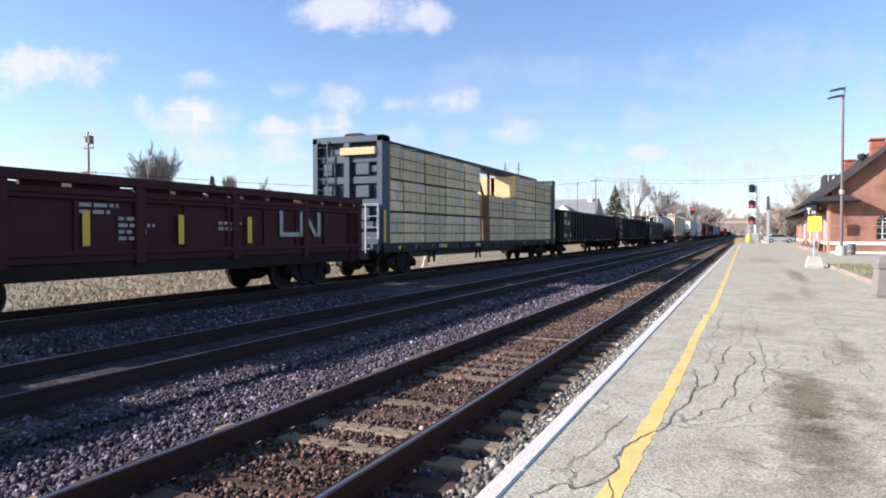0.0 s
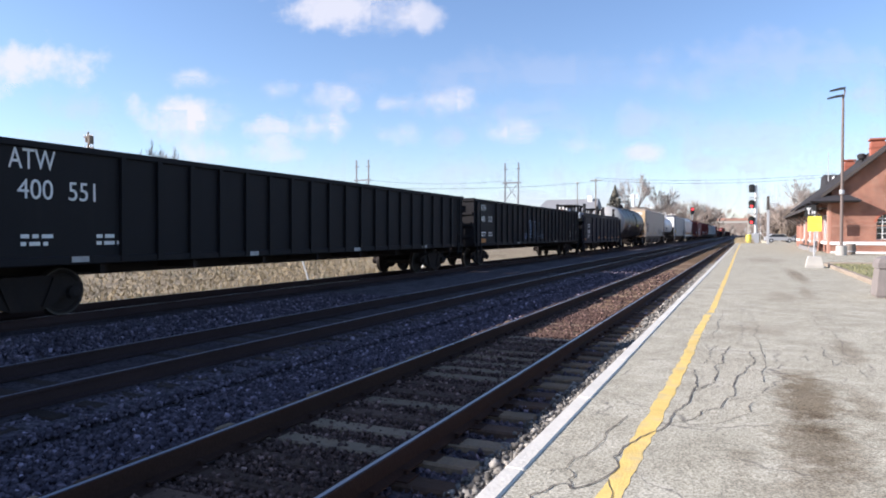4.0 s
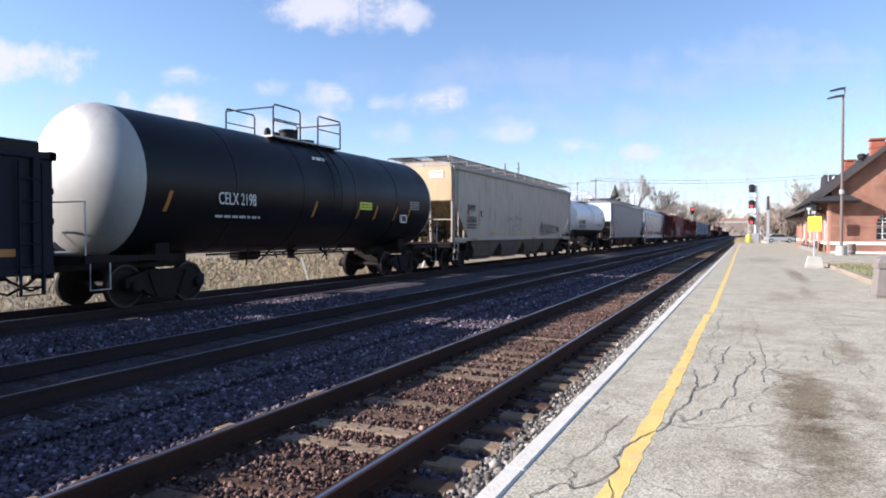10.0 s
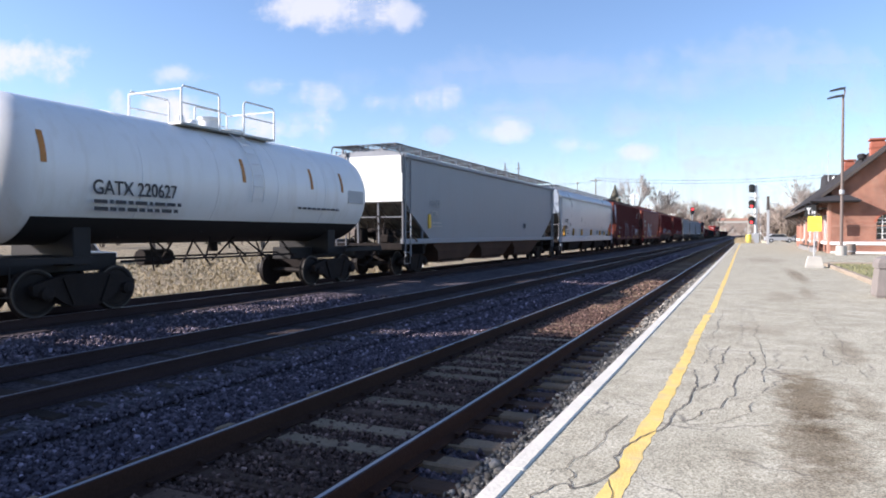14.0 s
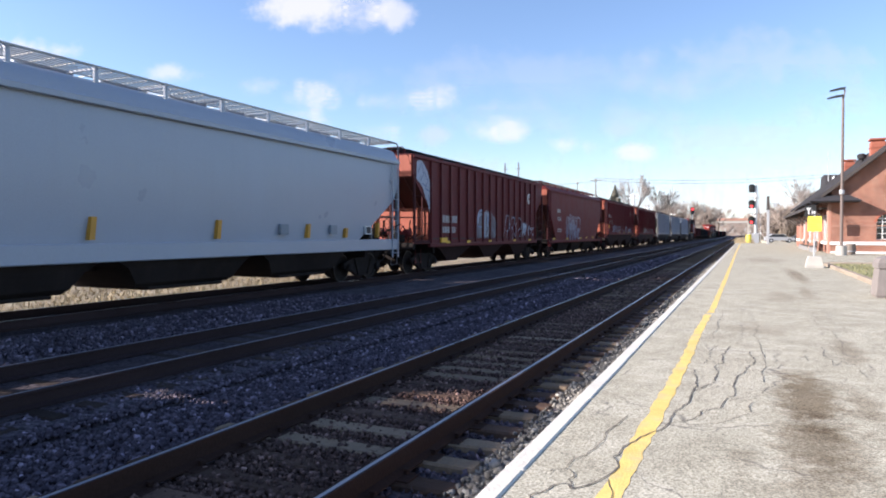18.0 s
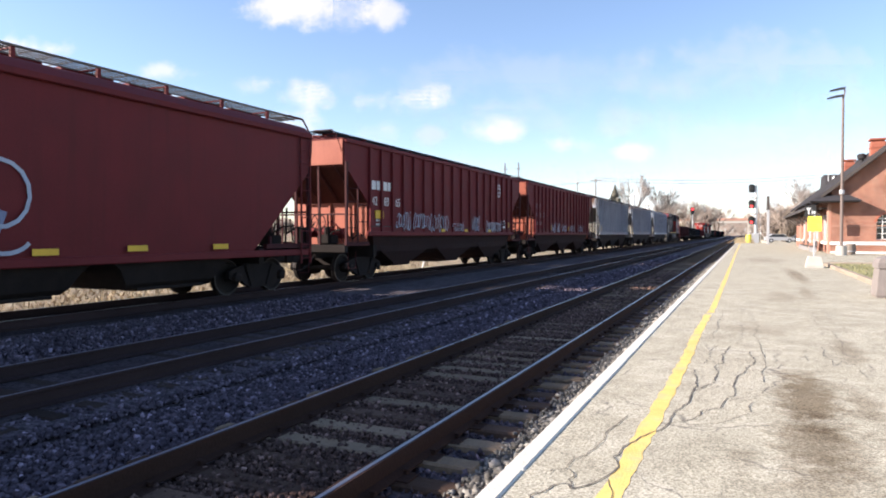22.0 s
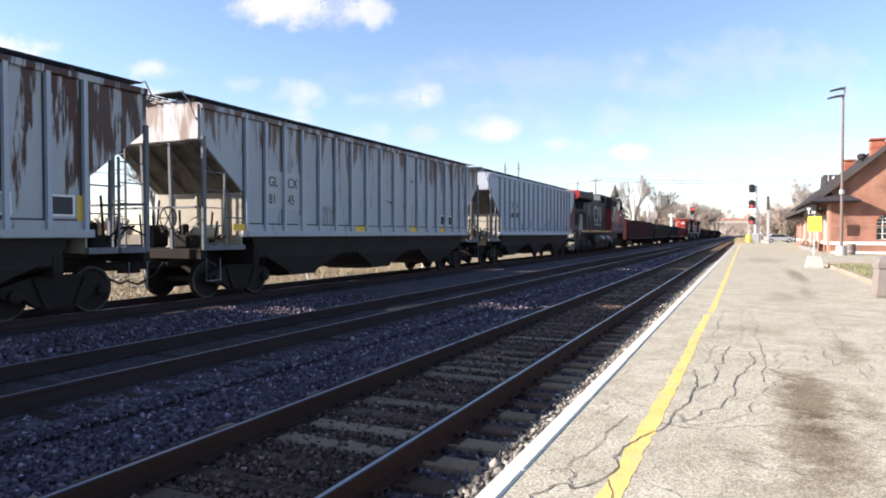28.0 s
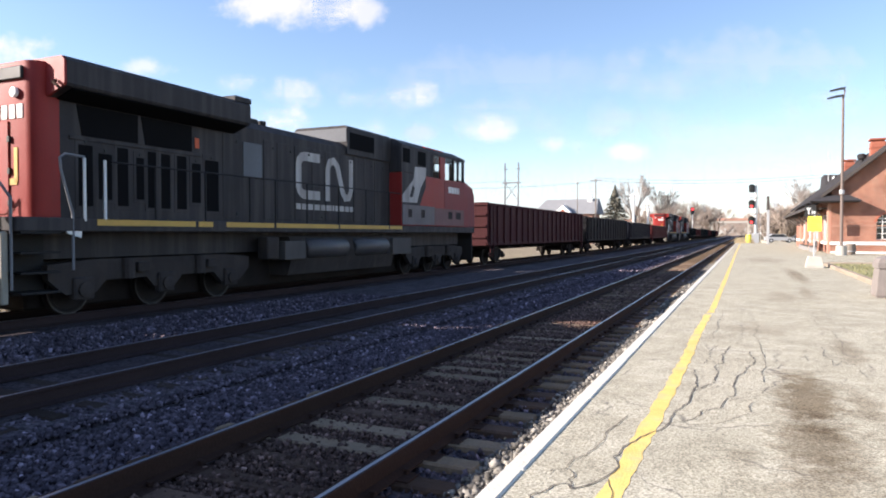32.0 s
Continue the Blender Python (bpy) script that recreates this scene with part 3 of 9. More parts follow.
# crushed stone as real pieces
def stone_bed(name, areas, material, label, seed):
    gen = np.random.RandomState(seed)
    cube = np.array([(x, y, z) for x in (-1, 1) for y in (-1, 1) for z in (-1, 1)]) * 0.78
    tri = np.array([(0, 1, 3), (0, 3, 2), (4, 6, 7), (4, 7, 5), (0, 4, 5), (0, 5, 1), (2, 3, 7), (2, 7, 6), (0, 2, 6), (0, 6, 4), (1, 5, 7), (1, 7, 3)])
    vs, fs, base = [], [], 0
    for x0, x1, y0, y1, z, per, size in areas:
        n = int((x1 - x0) * (y1 - y0) * per)
        c = np.stack([gen.uniform(x0, x1, n), gen.uniform(y0, y1, n), gen.normal(z, 0.012, n)], 1)
        s = size * gen.uniform(0.75, 1.15, (n, 1, 1)) ** 2.2 * gen.uniform(0.55, 1.25, (n, 1, 3))
        p = cube[None] * gen.uniform(0.45, 1.25, (n, 8, 3)) * s
        q = gen.normal(0, 1, (n, 4))
        q /= np.linalg.norm(q, axis=1, keepdims=True)
        w, a, b, d = q.T
        turn = np.stack([1 - 2 * (b * b + d * d), 2 * (a * b - d * w), 2 * (a * d + b * w), 2 * (a * b + d * w), 1 - 2 * (a * a + d * d), 2 * (b * d - a * w), 2 * (a * d - b * w), 2 * (b * d + a * w), 1 - 2 * (a * a + b * b)], 1).reshape(n, 3, 3)
        p = np.einsum("nij,nkj->nki", turn, p) + c[:, None]
        vs.append(p.reshape(-1, 3))
        fs.append((tri[None] + 8 * np.arange(n)[:, None, None]).reshape(-1, 3) + base)
        base += 8 * n
    v, f = np.concatenate(vs), np.concatenate(fs)
    me = bpy.data.meshes.new(name)
    me.vertices.add(len(v))
    me.vertices.foreach_set("co", v.ravel())
    me.loops.add(f.size)
    me.loops.foreach_set("vertex_index", f.ravel())
    me.polygons.add(len(f))
    me.polygons.foreach_set("loop_start", np.arange(0, f.size, 3))
    me.update(calc_edges=True)
    me.materials.append(material)
    return tagged(new(name, me), label, "gravel", kind="stuff")


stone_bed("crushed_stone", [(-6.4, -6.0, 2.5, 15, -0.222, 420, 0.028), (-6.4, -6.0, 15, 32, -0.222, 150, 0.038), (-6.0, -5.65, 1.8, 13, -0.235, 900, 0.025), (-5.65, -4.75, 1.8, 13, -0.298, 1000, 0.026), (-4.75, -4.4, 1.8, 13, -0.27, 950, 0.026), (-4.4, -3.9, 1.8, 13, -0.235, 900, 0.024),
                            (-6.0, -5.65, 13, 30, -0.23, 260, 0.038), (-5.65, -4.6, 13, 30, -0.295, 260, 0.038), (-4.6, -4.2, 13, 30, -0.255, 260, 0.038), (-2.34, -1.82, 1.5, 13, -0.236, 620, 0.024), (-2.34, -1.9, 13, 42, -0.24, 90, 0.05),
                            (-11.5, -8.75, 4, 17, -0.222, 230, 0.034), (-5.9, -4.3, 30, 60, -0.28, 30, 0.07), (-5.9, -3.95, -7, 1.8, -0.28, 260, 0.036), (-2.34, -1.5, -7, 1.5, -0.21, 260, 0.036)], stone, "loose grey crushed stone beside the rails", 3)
# this strip takes the paler stone that stands for sunlight on it
stone_bed("edge_stone", [(-1.84, -1.70, 1.5, 13, -0.195, 560, 0.026), (-1.70, -1.58, 1.5, 13, -0.16, 760, 0.028), (-1.58, -1.48, 1.5, 13, -0.105, 850, 0.029), (-1.48, -1.38, 1.5, 13, -0.04, 850, 0.029), (-1.84, -1.6, 13, 42, -0.18, 170, 0.045), (-1.6, -1.48, 13, 42, -0.10, 190, 0.045), (-1.48, -1.38, 13, 42, -0.04, 190, 0.045)], stone_sunlit, "crushed stone along the platform edge, paler as if sunlit", 4)
stone_bed("stained_stone", [(T1 - 0.66, T1 + 0.66, 1.8, 16, -0.203, 1450, 0.020), (T1 - 0.66, T1 + 0.66, 16, 34, -0.215, 110, 0.045)], stone_brown, "rust-stained stones between the ties", 5)

# platform: slab, white edge, yellow line, cracks
PLAT_END = 118.0
p = Shape().box(EDGE + 0.004, 3.35, -8, PLAT_END, -0.6, PLAT)
p.box(3.35, 30, 36.5, PLAT_END, -0.6, PLAT - 0.003)
p.box(3.35, 30, -8, 8, -0.6, PLAT - 0.003)
tagged(part("platform", p, platform_mat), "cracked grey asphalt station platform", "platform", kind="structure")
w = Shape()
rng = random.Random(8)
y = -6.0
while y < PLAT_END - 1:
    L = 2.0
    w.box(-1.375 + rng.uniform(-0.005, 0.005), -1.245 + rng.uniform(-0.003, 0.003), y, y + L - 0.004, -0.45, PLAT + 0.012, 0.012)
    y += L
tagged(part("platform_edge", w, white_edge), "white painted concrete platform edge", "platform edge", kind="structure")


def ribbon(points, half, z, jitter, seed, step=0.12):
    """A thin uneven band of paint along a line."""
    r = random.Random(seed)
    s = Shape()
    pts = []
    for (xa, ya), (xb, yb) in zip(points, points[1:]):
        n = max(int(math.hypot(xb - xa, yb - ya) / step), 1)
        pts += [(xa + (xb - xa) * i / n, ya + (yb - ya) * i / n) for i in range(n)]
    pts.append(points[-1])
    left, right = [], []
    for i, (x, yy) in enumerate(pts):
        a, c = pts[max(i - 1, 0)], pts[min(i + 1, len(pts) - 1)]
        d = Vector((c[0] - a[0], c[1] - a[1], 0)).normalized()
        nrm = Vector((-d.y, d.x, 0))
        hw = half(i / len(pts)) if callable(half) else half
        left.append(Vector((x, yy, z)) + nrm * (hw + r.uniform(-jitter, jitter)))
        right.append(Vector((x, yy, z)) - nrm * (hw + r.uniform(-jitter, jitter)))
    k = len(pts)
    s.add(left + right, [(i, i + 1, k + i + 1, k + i) for i in range(k - 1)])
    return s


lines = thing("yellow_safety_line", "worn yellow safety line painted along the platform", "painted line", kind="structure")
part("paint_stripe", ribbon([(-0.74, -7.5), (-0.70, 1.5), (-0.685, 3.8), (-0.655, 5.9), (-0.63, 8.2), (-0.64, 10.6), (-0.61, 13.3)], lambda f: 0.074 - 0.018 * f, PLAT + 0.002, 0.013, 1), yellow_line, lines)
part("paint_stripe", ribbon([(-0.59, 13.5), (-0.575, 14.6), (-0.60, 30), (-0.68, 58), (-0.70, 112)], 0.055, PLAT + 0.002, 0.008, 2, 0.4), yellow_line, lines)


def wander(a, b, seed, amp=0.06):
    r = random.Random(seed)
    n = max(int(math.hypot(b[0] - a[0], b[1] - a[1]) / 0.09), 3)
    out, off = [], 0.0
    for i in range(n + 1):
        f = i / n
        off += r.uniform(-amp, amp) * 0.5
        k = off * math.sin(math.pi * f)
        dx, dy = b[0] - a[0], b[1] - a[1]
        L = math.hypot(dx, dy)
        out.append((a[0] + dx * f - dy / L * k, a[1] + dy * f + dx / L * k))
    return out


cracks = thing("platform_cracks", "long open cracks wandering over the platform asphalt", "crack", kind="structure")
crack_main = [(-1.08, 3.59), (-1.05, 3.70), (-0.99, 3.88), (-0.91, 3.82), (-0.79, 4.02), (-0.75, 4.42), (-0.76, 4.54), (-0.69, 5.00), (-0.53, 5.54), (-0.53, 5.82), (-0.44, 6.38), (-0.44, 6.69), (-0.41, 6.88), (-0.44, 7.28), (-0.49, 7.73), (-0.58, 7.86)]
crack_branch = [(-0.53, 5.49), (-0.37, 5.66), (-0.33, 5.95), (-0.18, 6.13), (-0.08, 6.66), (-0.06, 7.60), (0.02, 7.96), (0.09, 8.33), (0.06, 9.24)]
crack_side = [(-0.44, 6.69), (-0.28, 7.13), (-0.26, 7.48), (-0.30, 7.98), (-0.22, 8.31), (-0.18, 9.55)]
crack_edge = [(-1.09, 4.04), (-1.02, 4.13), (-0.95, 4.46), (-0.93, 4.66), (-0.89, 5.29), (-0.86, 5.57)]
crack_far = [(1.19, 14.45), (1.16, 13.49), (1.09, 12.41), (1.21, 11.32), (1.14, 9.91), (1.16, 9.31)]
crack_wide = [(0.91, 9.95), (0.94, 8.98), (0.91, 8.60), (1.03, 8.94), (1.16, 8.64), (1.15, 8.06)]
long_cracks = (crack_main, crack_branch, crack_side, crack_edge, crack_far, crack_wide,
               [(-0.36, 5.49), (-0.10, 5.75), (0.06, 6.08), (0.07, 6.46)], [(-0.12, 6.41), (0.16, 6.76), (0.19, 7.07), (0.29, 7.33)], [(-0.45, 8.09), (-0.38, 8.50), (-0.32, 9.54)], [(-0.74, 4.06), (-0.67, 3.77), (-0.63, 3.2)],
               [(-1.00, 4.14), (-0.96, 3.96), (-0.90, 3.83)], [(0.18, 7.39), (0.19, 9.39), (0.21, 12.0)], [(-0.41, 10.3), (-0.39, 11.04), (-0.37, 12.98), (-0.38, 13.74)], [(-0.03, 10.41), (-0.01, 11.42), (-0.19, 12.54)],
               [(1.41, 14.55), (1.36, 13.08)], [(1.13, 13.05), (1.41, 12.63), (1.36, 11.51)], [(0.37, 8.46), (0.68, 9.26), (0.68, 8.79)], [(-1.14, 13.82), (-0.19, 14.80), (0.54, 15.25)], [(0.23, 10.42), (0.83, 10.06), (1.28, 10.56)])
for i, line in enumerate(long_cracks):
    pts = []
    for k, (a, c) in enumerate(zip(line, line[1:])):
        pts += wander(a, c, 50 * i + k, 0.05)[:-1]
    pts.append(line[-1])
    part("crack", ribbon(pts, 0.0048 if i < 3 else 0.0032, PLAT + 0.005, 0.0026 if i < 3 else 0.0018, i, 0.5), crack_dark, cracks)

# planted verge beside the platform, inside a kerb
v = Shape().box(3.52, 30, 8.0, 36.5, -0.6, PLAT + 0.06)
tagged(part("verge", v, lawn), "patchy dull green lawn beside the platform", "lawn", kind="structure")
kb = thing("kerb", "weathered concrete kerb along the lawn", "kerb", kind="structure")
y = 9.0
kerb_mesh = Shape().box(-0.09, 0.09, 0.0, 1.48, -0.3, 0.14, 0.02).mesh("kerb_stone", kerb_concrete)
while y < 35:
    part("kerb_stone", kerb_mesh, None, kb, at=(3.43, y, PLAT))
    y += 1.5
for i in range(8):
    part("kerb_stone", kerb_mesh, None, kb, at=pose(3.5 + i * 1.5, 36.58, PLAT, 0, 0, -90))
tufts = Shape()
rng = random.Random(15)
for i in range(2600):
    x, yy = rng.uniform(3.6, 9.5), rng.uniform(14, 36.3)
    a, h = rng.uniform(0, 6.28), rng.uniform(0.03, 0.09)
    dx, dy = math.cos(a) * 0.03, math.sin(a) * 0.03
    tufts.add([(x - dx, yy - dy, PLAT + 0.05), (x + dx, yy + dy, PLAT + 0.05), (x + rng.uniform(-0.05, 0.05), yy + rng.uniform(-0.05, 0.05), PLAT + 0.06 + h)], [(0, 1, 2)])
tagged(part("lawn_grass", tufts, lawn), "short winter grass blades on the lawn", "grass", kind="stuff")

# dry grass on the bank beyond the tracks
blades = Shape()
for i in range(16000):
    far = rng.random() ** 1.6
    x = -16.3 - far * 26
    yy = rng.uniform(6, 34) + far * rng.uniform(0, 70)
    h, a = rng.uniform(0.06, 0.24), rng.uniform(0, 6.28)
    wd = 0.018 + 0.05 * far
    dx, dy, lx, ly = math.cos(a) * wd, math.sin(a) * wd, rng.uniform(-0.2, 0.2), rng.uniform(-0.2, 0.2)
    blades.add([(x - dx, yy - dy, -0.62), (x + dx, yy + dy, -0.62), (x + lx, yy + ly, -0.62 + h)], [(0, 1, 2)])
tagged(part("dry_grass", blades, straw), "tall dry straw-coloured grass beyond the tracks", "grass", kind="stuff")
# ---- train ----
WHEEL_R = 0.457
spinning = []


def wheelset_mesh():
    s = Shape()
    s.turn([(0.075, -1.0), (0.075, 1.0)], 0, 0, 0, "x", 10)
    for q in (-1, 1):
        x = q * 0.755
        prof = [(0.11, -0.09), (0.12, -0.05), (0.36, -0.03), (0.39, -0.065), (WHEEL_R, -0.060), (WHEEL_R, 0.035), (WHEEL_R + 0.022, 0.045), (WHEEL_R + 0.022, 0.068), (0.40, 0.072), (0.36, 0.02), (0.13, 0.06), (0.11, 0.09)]
        s.turn([(r, -k * q) for r, k in prof], x, 0, 0, "x", 26)
        for i in range(5):
            a = i * 1.2566
            s.turn([(0.035, -0.006), (0.035, 0.006)], x + q * 0.036, math.cos(a) * 0.23, math.sin(a) * 0.23, "x", 8)
    k = len(s.f)
    for q in (-1, 1):
        s.turn([(WHEEL_R - 0.03, 0.0), (WHEEL_R + 0.003, 0.0), (WHEEL_R + 0.003, -0.02 * q), (WHEEL_R - 0.03, -0.02 * q), (WHEEL_R - 0.03, 0.0)], q * 0.822, 0, 0, "x", 26, caps=False)
    me = s.mesh("wheelset", [wheel_steel, wheel_tread], 35)
    for i in range(k, len(me.polygons)):
        me.polygons[i].material_index = 1
    return me


WHEELSET = wheelset_mesh()


def side_frame_mesh():
    s = Shape()
    out = [(-1.12, 0.62), (-1.12, 0.45), (-0.98, 0.38), (-0.70, 0.40), (-0.52, 0.26), (-0.30, 0.17), (0.30, 0.17), (0.52, 0.26), (0.70, 0.40), (0.98, 0.38), (1.12, 0.45), (1.12, 0.62), (0.80, 0.72), (0.42, 0.80), (-0.42, 0.80), (-0.80, 0.72)]
    s.prism(out, "x", -0.07, 0.07)
    for q in (-1, 1):
        s.turn([(0.13, -0.03), (0.13, 0.10), (0.07, 0.14)], 0.07, q * 0.89, WHEEL_R, "x", 12)
        s.beam((0.09, q * 0.3, 0.22), (0.09, q * 0.52, 0.74), 0.07)
    return s.mesh("side_frame", running_gear, 30)


SIDE_FRAME = side_frame_mesh()
SPRINGS = Shape()
for _q in range(4):
    SPRINGS.turn([(0.06, 0.0), (0.065, 0.04), (0.05, 0.06), (0.065, 0.1), (0.05, 0.13), (0.065, 0.17), (0.06, 0.2)], 0.0, -0.2 + 0.13 * _q, 0.24, "z", 8)
SPRINGS = SPRINGS.mesh("spring_group", running_gear, 40)
BOLSTER = Shape().box(-1.0, 1.0, -0.2, 0.2, 0.46, 0.78, 0.04).turn([(0.28, 0), (0.25, 0.14)], 0, 0, 0.78, "z", 14)
for _q in (-1, 1):
    BOLSTER.beam((-0.9, _q * 0.42, 0.4), (0.9, _q * 0.42, 0.4), 0.1)
    for _x in (-0.75, 0.75):
        BOLSTER.box(_x - 0.06, _x + 0.06, _q * 0.42 - 0.03, _q * 0.42 + 0.03, 0.3, 0.62, 0.01)
BOLSTER = BOLSTER.mesh("truck", running_gear, 30)


def spun(parent, y, spin=True):
    """A wheelset whose own place is kept apart from its turning."""
    w = part("wheelset", WHEELSET, None, parent, "steel wheels on an axle")
    w.matrix_parent_inverse = Matrix.Translation((0, y, WHEEL_R))
    spinning.append(w)
    return w


def truck(car, y):
    t = part("truck", BOLSTER, None, car, "grimy cast steel truck", at=(0, y, 0))
    for q in (-1, 1):
        part("side_frame", SIDE_FRAME, None, t, at=pose(q * 1.02, 0, 0, 0, 0, 0 if q > 0 else 180))
        part("spring_group", SPRINGS, None, t, at=(q * 1.02, 0, 0))
        spun(t, q * 0.89)
    return t


COUPLER = Shape()
COUPLER.box(-0.09, 0.09, -0.75, 0.1, 0.75, 0.95, 0.03)
COUPLER.prism([(-0.16, -0.74), (-0.20, -0.92), (-0.10, -1.04), (0.04, -1.0), (0.14, -0.88), (0.16, -0.72)], "z", 0.68, 1.0)
COUPLER.tube([(0.35, -0.1, 0.9), (0.4, -0.45, 0.62), (0.3, -0.8, 0.42), (0.2, -1.0, 0.5)], 0.028, 6)
COUPLER.beam((-0.95, -0.15, 0.95), (0.2, -0.35, 0.92), 0.03)
COUPLER = COUPLER.mesh("coupler", running_gear, 30)


def couplers(car, L):
    h = L / 2
    part("coupler", COUPLER, None, car, at=(0, -h + 0.05, 0))
    part("coupler", COUPLER, None, car, at=pose(0, h - 0.05, 0, 0, 0, 180))


def ladder(car, x, y, z0, z1, mat, axis="y", width=0.42, step=0.38, name="ladder"):
    """A ladder that stands against a side (rungs along y) or an end (rungs along x)."""
    s = Shape()
    for q in (-0.5, 0.5):
        p = (x, y + q * width, 0) if axis == "y" else (x + q * width, y, 0)
        s.beam((p[0], p[1], z0), (p[0], p[1], z1), 0.04)
    z = z0 + 0.15
    while z < z1:
        a, c = ((x, y - width / 2, z), (x, y + width / 2, z)) if axis == "y" else ((x - width / 2, y, z), (x + width / 2, y, z))
        s.tube([a, c], 0.014, 5)
        z += step
    return part(name, s, mat, car)


def stroke_band(x, pts, fat):
    """A flat band of paint along a line on the side of a car."""
    left, right = [], []
    for i, (a, b) in enumerate(pts):
        p, q = pts[max(i - 1, 0)], pts[min(i + 1, len(pts) - 1)]
        L = math.hypot(q[0] - p[0], q[1] - p[1]) or 1
        nx, nz = -(q[1] - p[1]) / L * fat / 2, (q[0] - p[0]) / L * fat / 2
        left.append((x, a - nx, b - nz))
        right.append((x, a + nx, b + nz))
    k = len(pts)
    return Shape().add(left + right, [(i, i + 1, k + i + 1, k + i) for i in range(k - 1)])


def sprayed(car, x, lines, mat, fat, name, label):
    """One tag: its first stroke carries the others."""
    tag = None
    for k, pts in enumerate(lines):
        band = stroke_band(x + 0.0006 * k, pts, fat)
        if tag is None:
            tag = part(name, band, mat, car, label)
        else:
            part("paint_stroke", band, mat, tag if car.parent is None else car)
    return tag


def squiggle(car, x, y0, z0, w, h, mat, seed, letters=5, fat=0.035, name="graffiti"):
    """Loose looping strokes of spray paint that form no letters."""
    r = random.Random(seed)
    lines = []
    for k in range(letters):
        cx = y0 + w * (k + 0.5) / letters
        a0, turns = r.uniform(0, 6.28), r.uniform(0.7, 1.3)
        rx, rz = w / letters * r.uniform(0.35, 0.6), h * r.uniform(0.3, 0.5)
        n, lean, bite = 30, r.uniform(-0.15, 0.3), r.choice((2, 2, 3))
        pts = []
        for i in range(n):
            a = a0 + turns * 2 * math.pi * i / n
            sh = 1 + 0.28 * math.sin(bite * a + k)
            dz = rz * math.sin(a) * (1 + 0.2 * math.cos(2 * a + seed))
            pts.append((cx + rx * math.cos(a) * sh + lean * dz, z0 + h / 2 + dz))
        lines.append(pts)
    return sprayed(car, x, lines, mat, fat, name, "loose looping spray paint strokes")


def strokes(car, x, y0, z0, w, h, mat, lines, fat=0.05, name="graffiti", label="thin spray paint strokes"):
    """Spray paint strokes along lines given inside a unit square."""
    return sprayed(car, x, [[(y0 + a * w, z0 + b * h) for a, b in line] for line in lines], mat, fat, name, label)


def loop(cx, cz, rx, rz, a0=0, a1=360, n=14):
    return [(cx + rx * math.cos(radians(a0 + (a1 - a0) * i / n)), cz + rz * math.sin(radians(a0 + (a1 - a0) * i / n))) for i in range(n + 1)]


def stacked_tag(car, x, y, z, w, h, mat, seed):
    """A tall tag: a ring on top of rows of zigzag strokes."""
    r = random.Random(seed)
    lines = [loop(0.32, 0.86, 0.24, 0.13, -60, 230)]
    zz = 0.72
    while zz > 0.05:
        wd = 0.35 + 0.5 * (0.72 - zz)
        lines.append([(0.30 + r.uniform(-0.06, 0.06), zz), (0.30 + wd * 0.35, zz + 0.10), (0.30 + wd * 0.5, zz - 0.04), (0.30 + wd * 0.9, zz + 0.09), (0.36 + wd, zz + 0.02)])
        lines.append([(0.36, zz + 0.08), (0.22, zz - 0.06), (0.5, zz - 0.1), (0.34 + wd, zz - 0.07)])
        zz -= 0.17
    return strokes(car, x, y, z, w, h, mat, lines, 0.04, label="tall stacked spray paint tag")


def fill(car, x, pts, mat, seed, label="patchy spray paint fill"):
    """A ragged flat patch of paint."""
    r = random.Random(seed)
    out = []
    for (a, b), (c, d) in zip(pts, pts[1:] + pts[:1]):
        for k in range(4):
            f = k / 4
            out.append((x, a + (c - a) * f + r.uniform(-0.04, 0.04), b + (d - b) * f + r.uniform(-0.04, 0.04)))
    return part("graffiti", Shape().add(out, [tuple(range(len(out)))]), mat, car, label)


def bars(car, x, y0, z0, rows, mat, seed=1, size=0.07, name="small_lettering"):
    """Unreadable small lettering as short bars."""
    r = random.Random(seed)
    first = None
    for i, w in enumerate(rows):
        s = Shape()
        y, z = y0, z0 - i * size * 1.9
        while y < y0 + w:
            k = r.uniform(0.08, 0.3)
            s.box(x - 0.004, x + 0.003, y, min(y + k, y0 + w), z, z + size)
            y += k + 0.06
        line = part(name, s, mat, first or car)
        first = first or line
    return first


def patches(car, x, spots, mat, name, tall=0.11, wide=0.36):
    sh = Shape().box(-0.004, 0.004, -wide / 2, wide / 2, -tall / 2, tall / 2).mesh(name, mat)
    for y, z in spots:
        part(name, sh, None, car, at=(x, y, z))


def car_base(name, label, group="freight cars of the train"):
    return thing(name, label, "freight car", group)


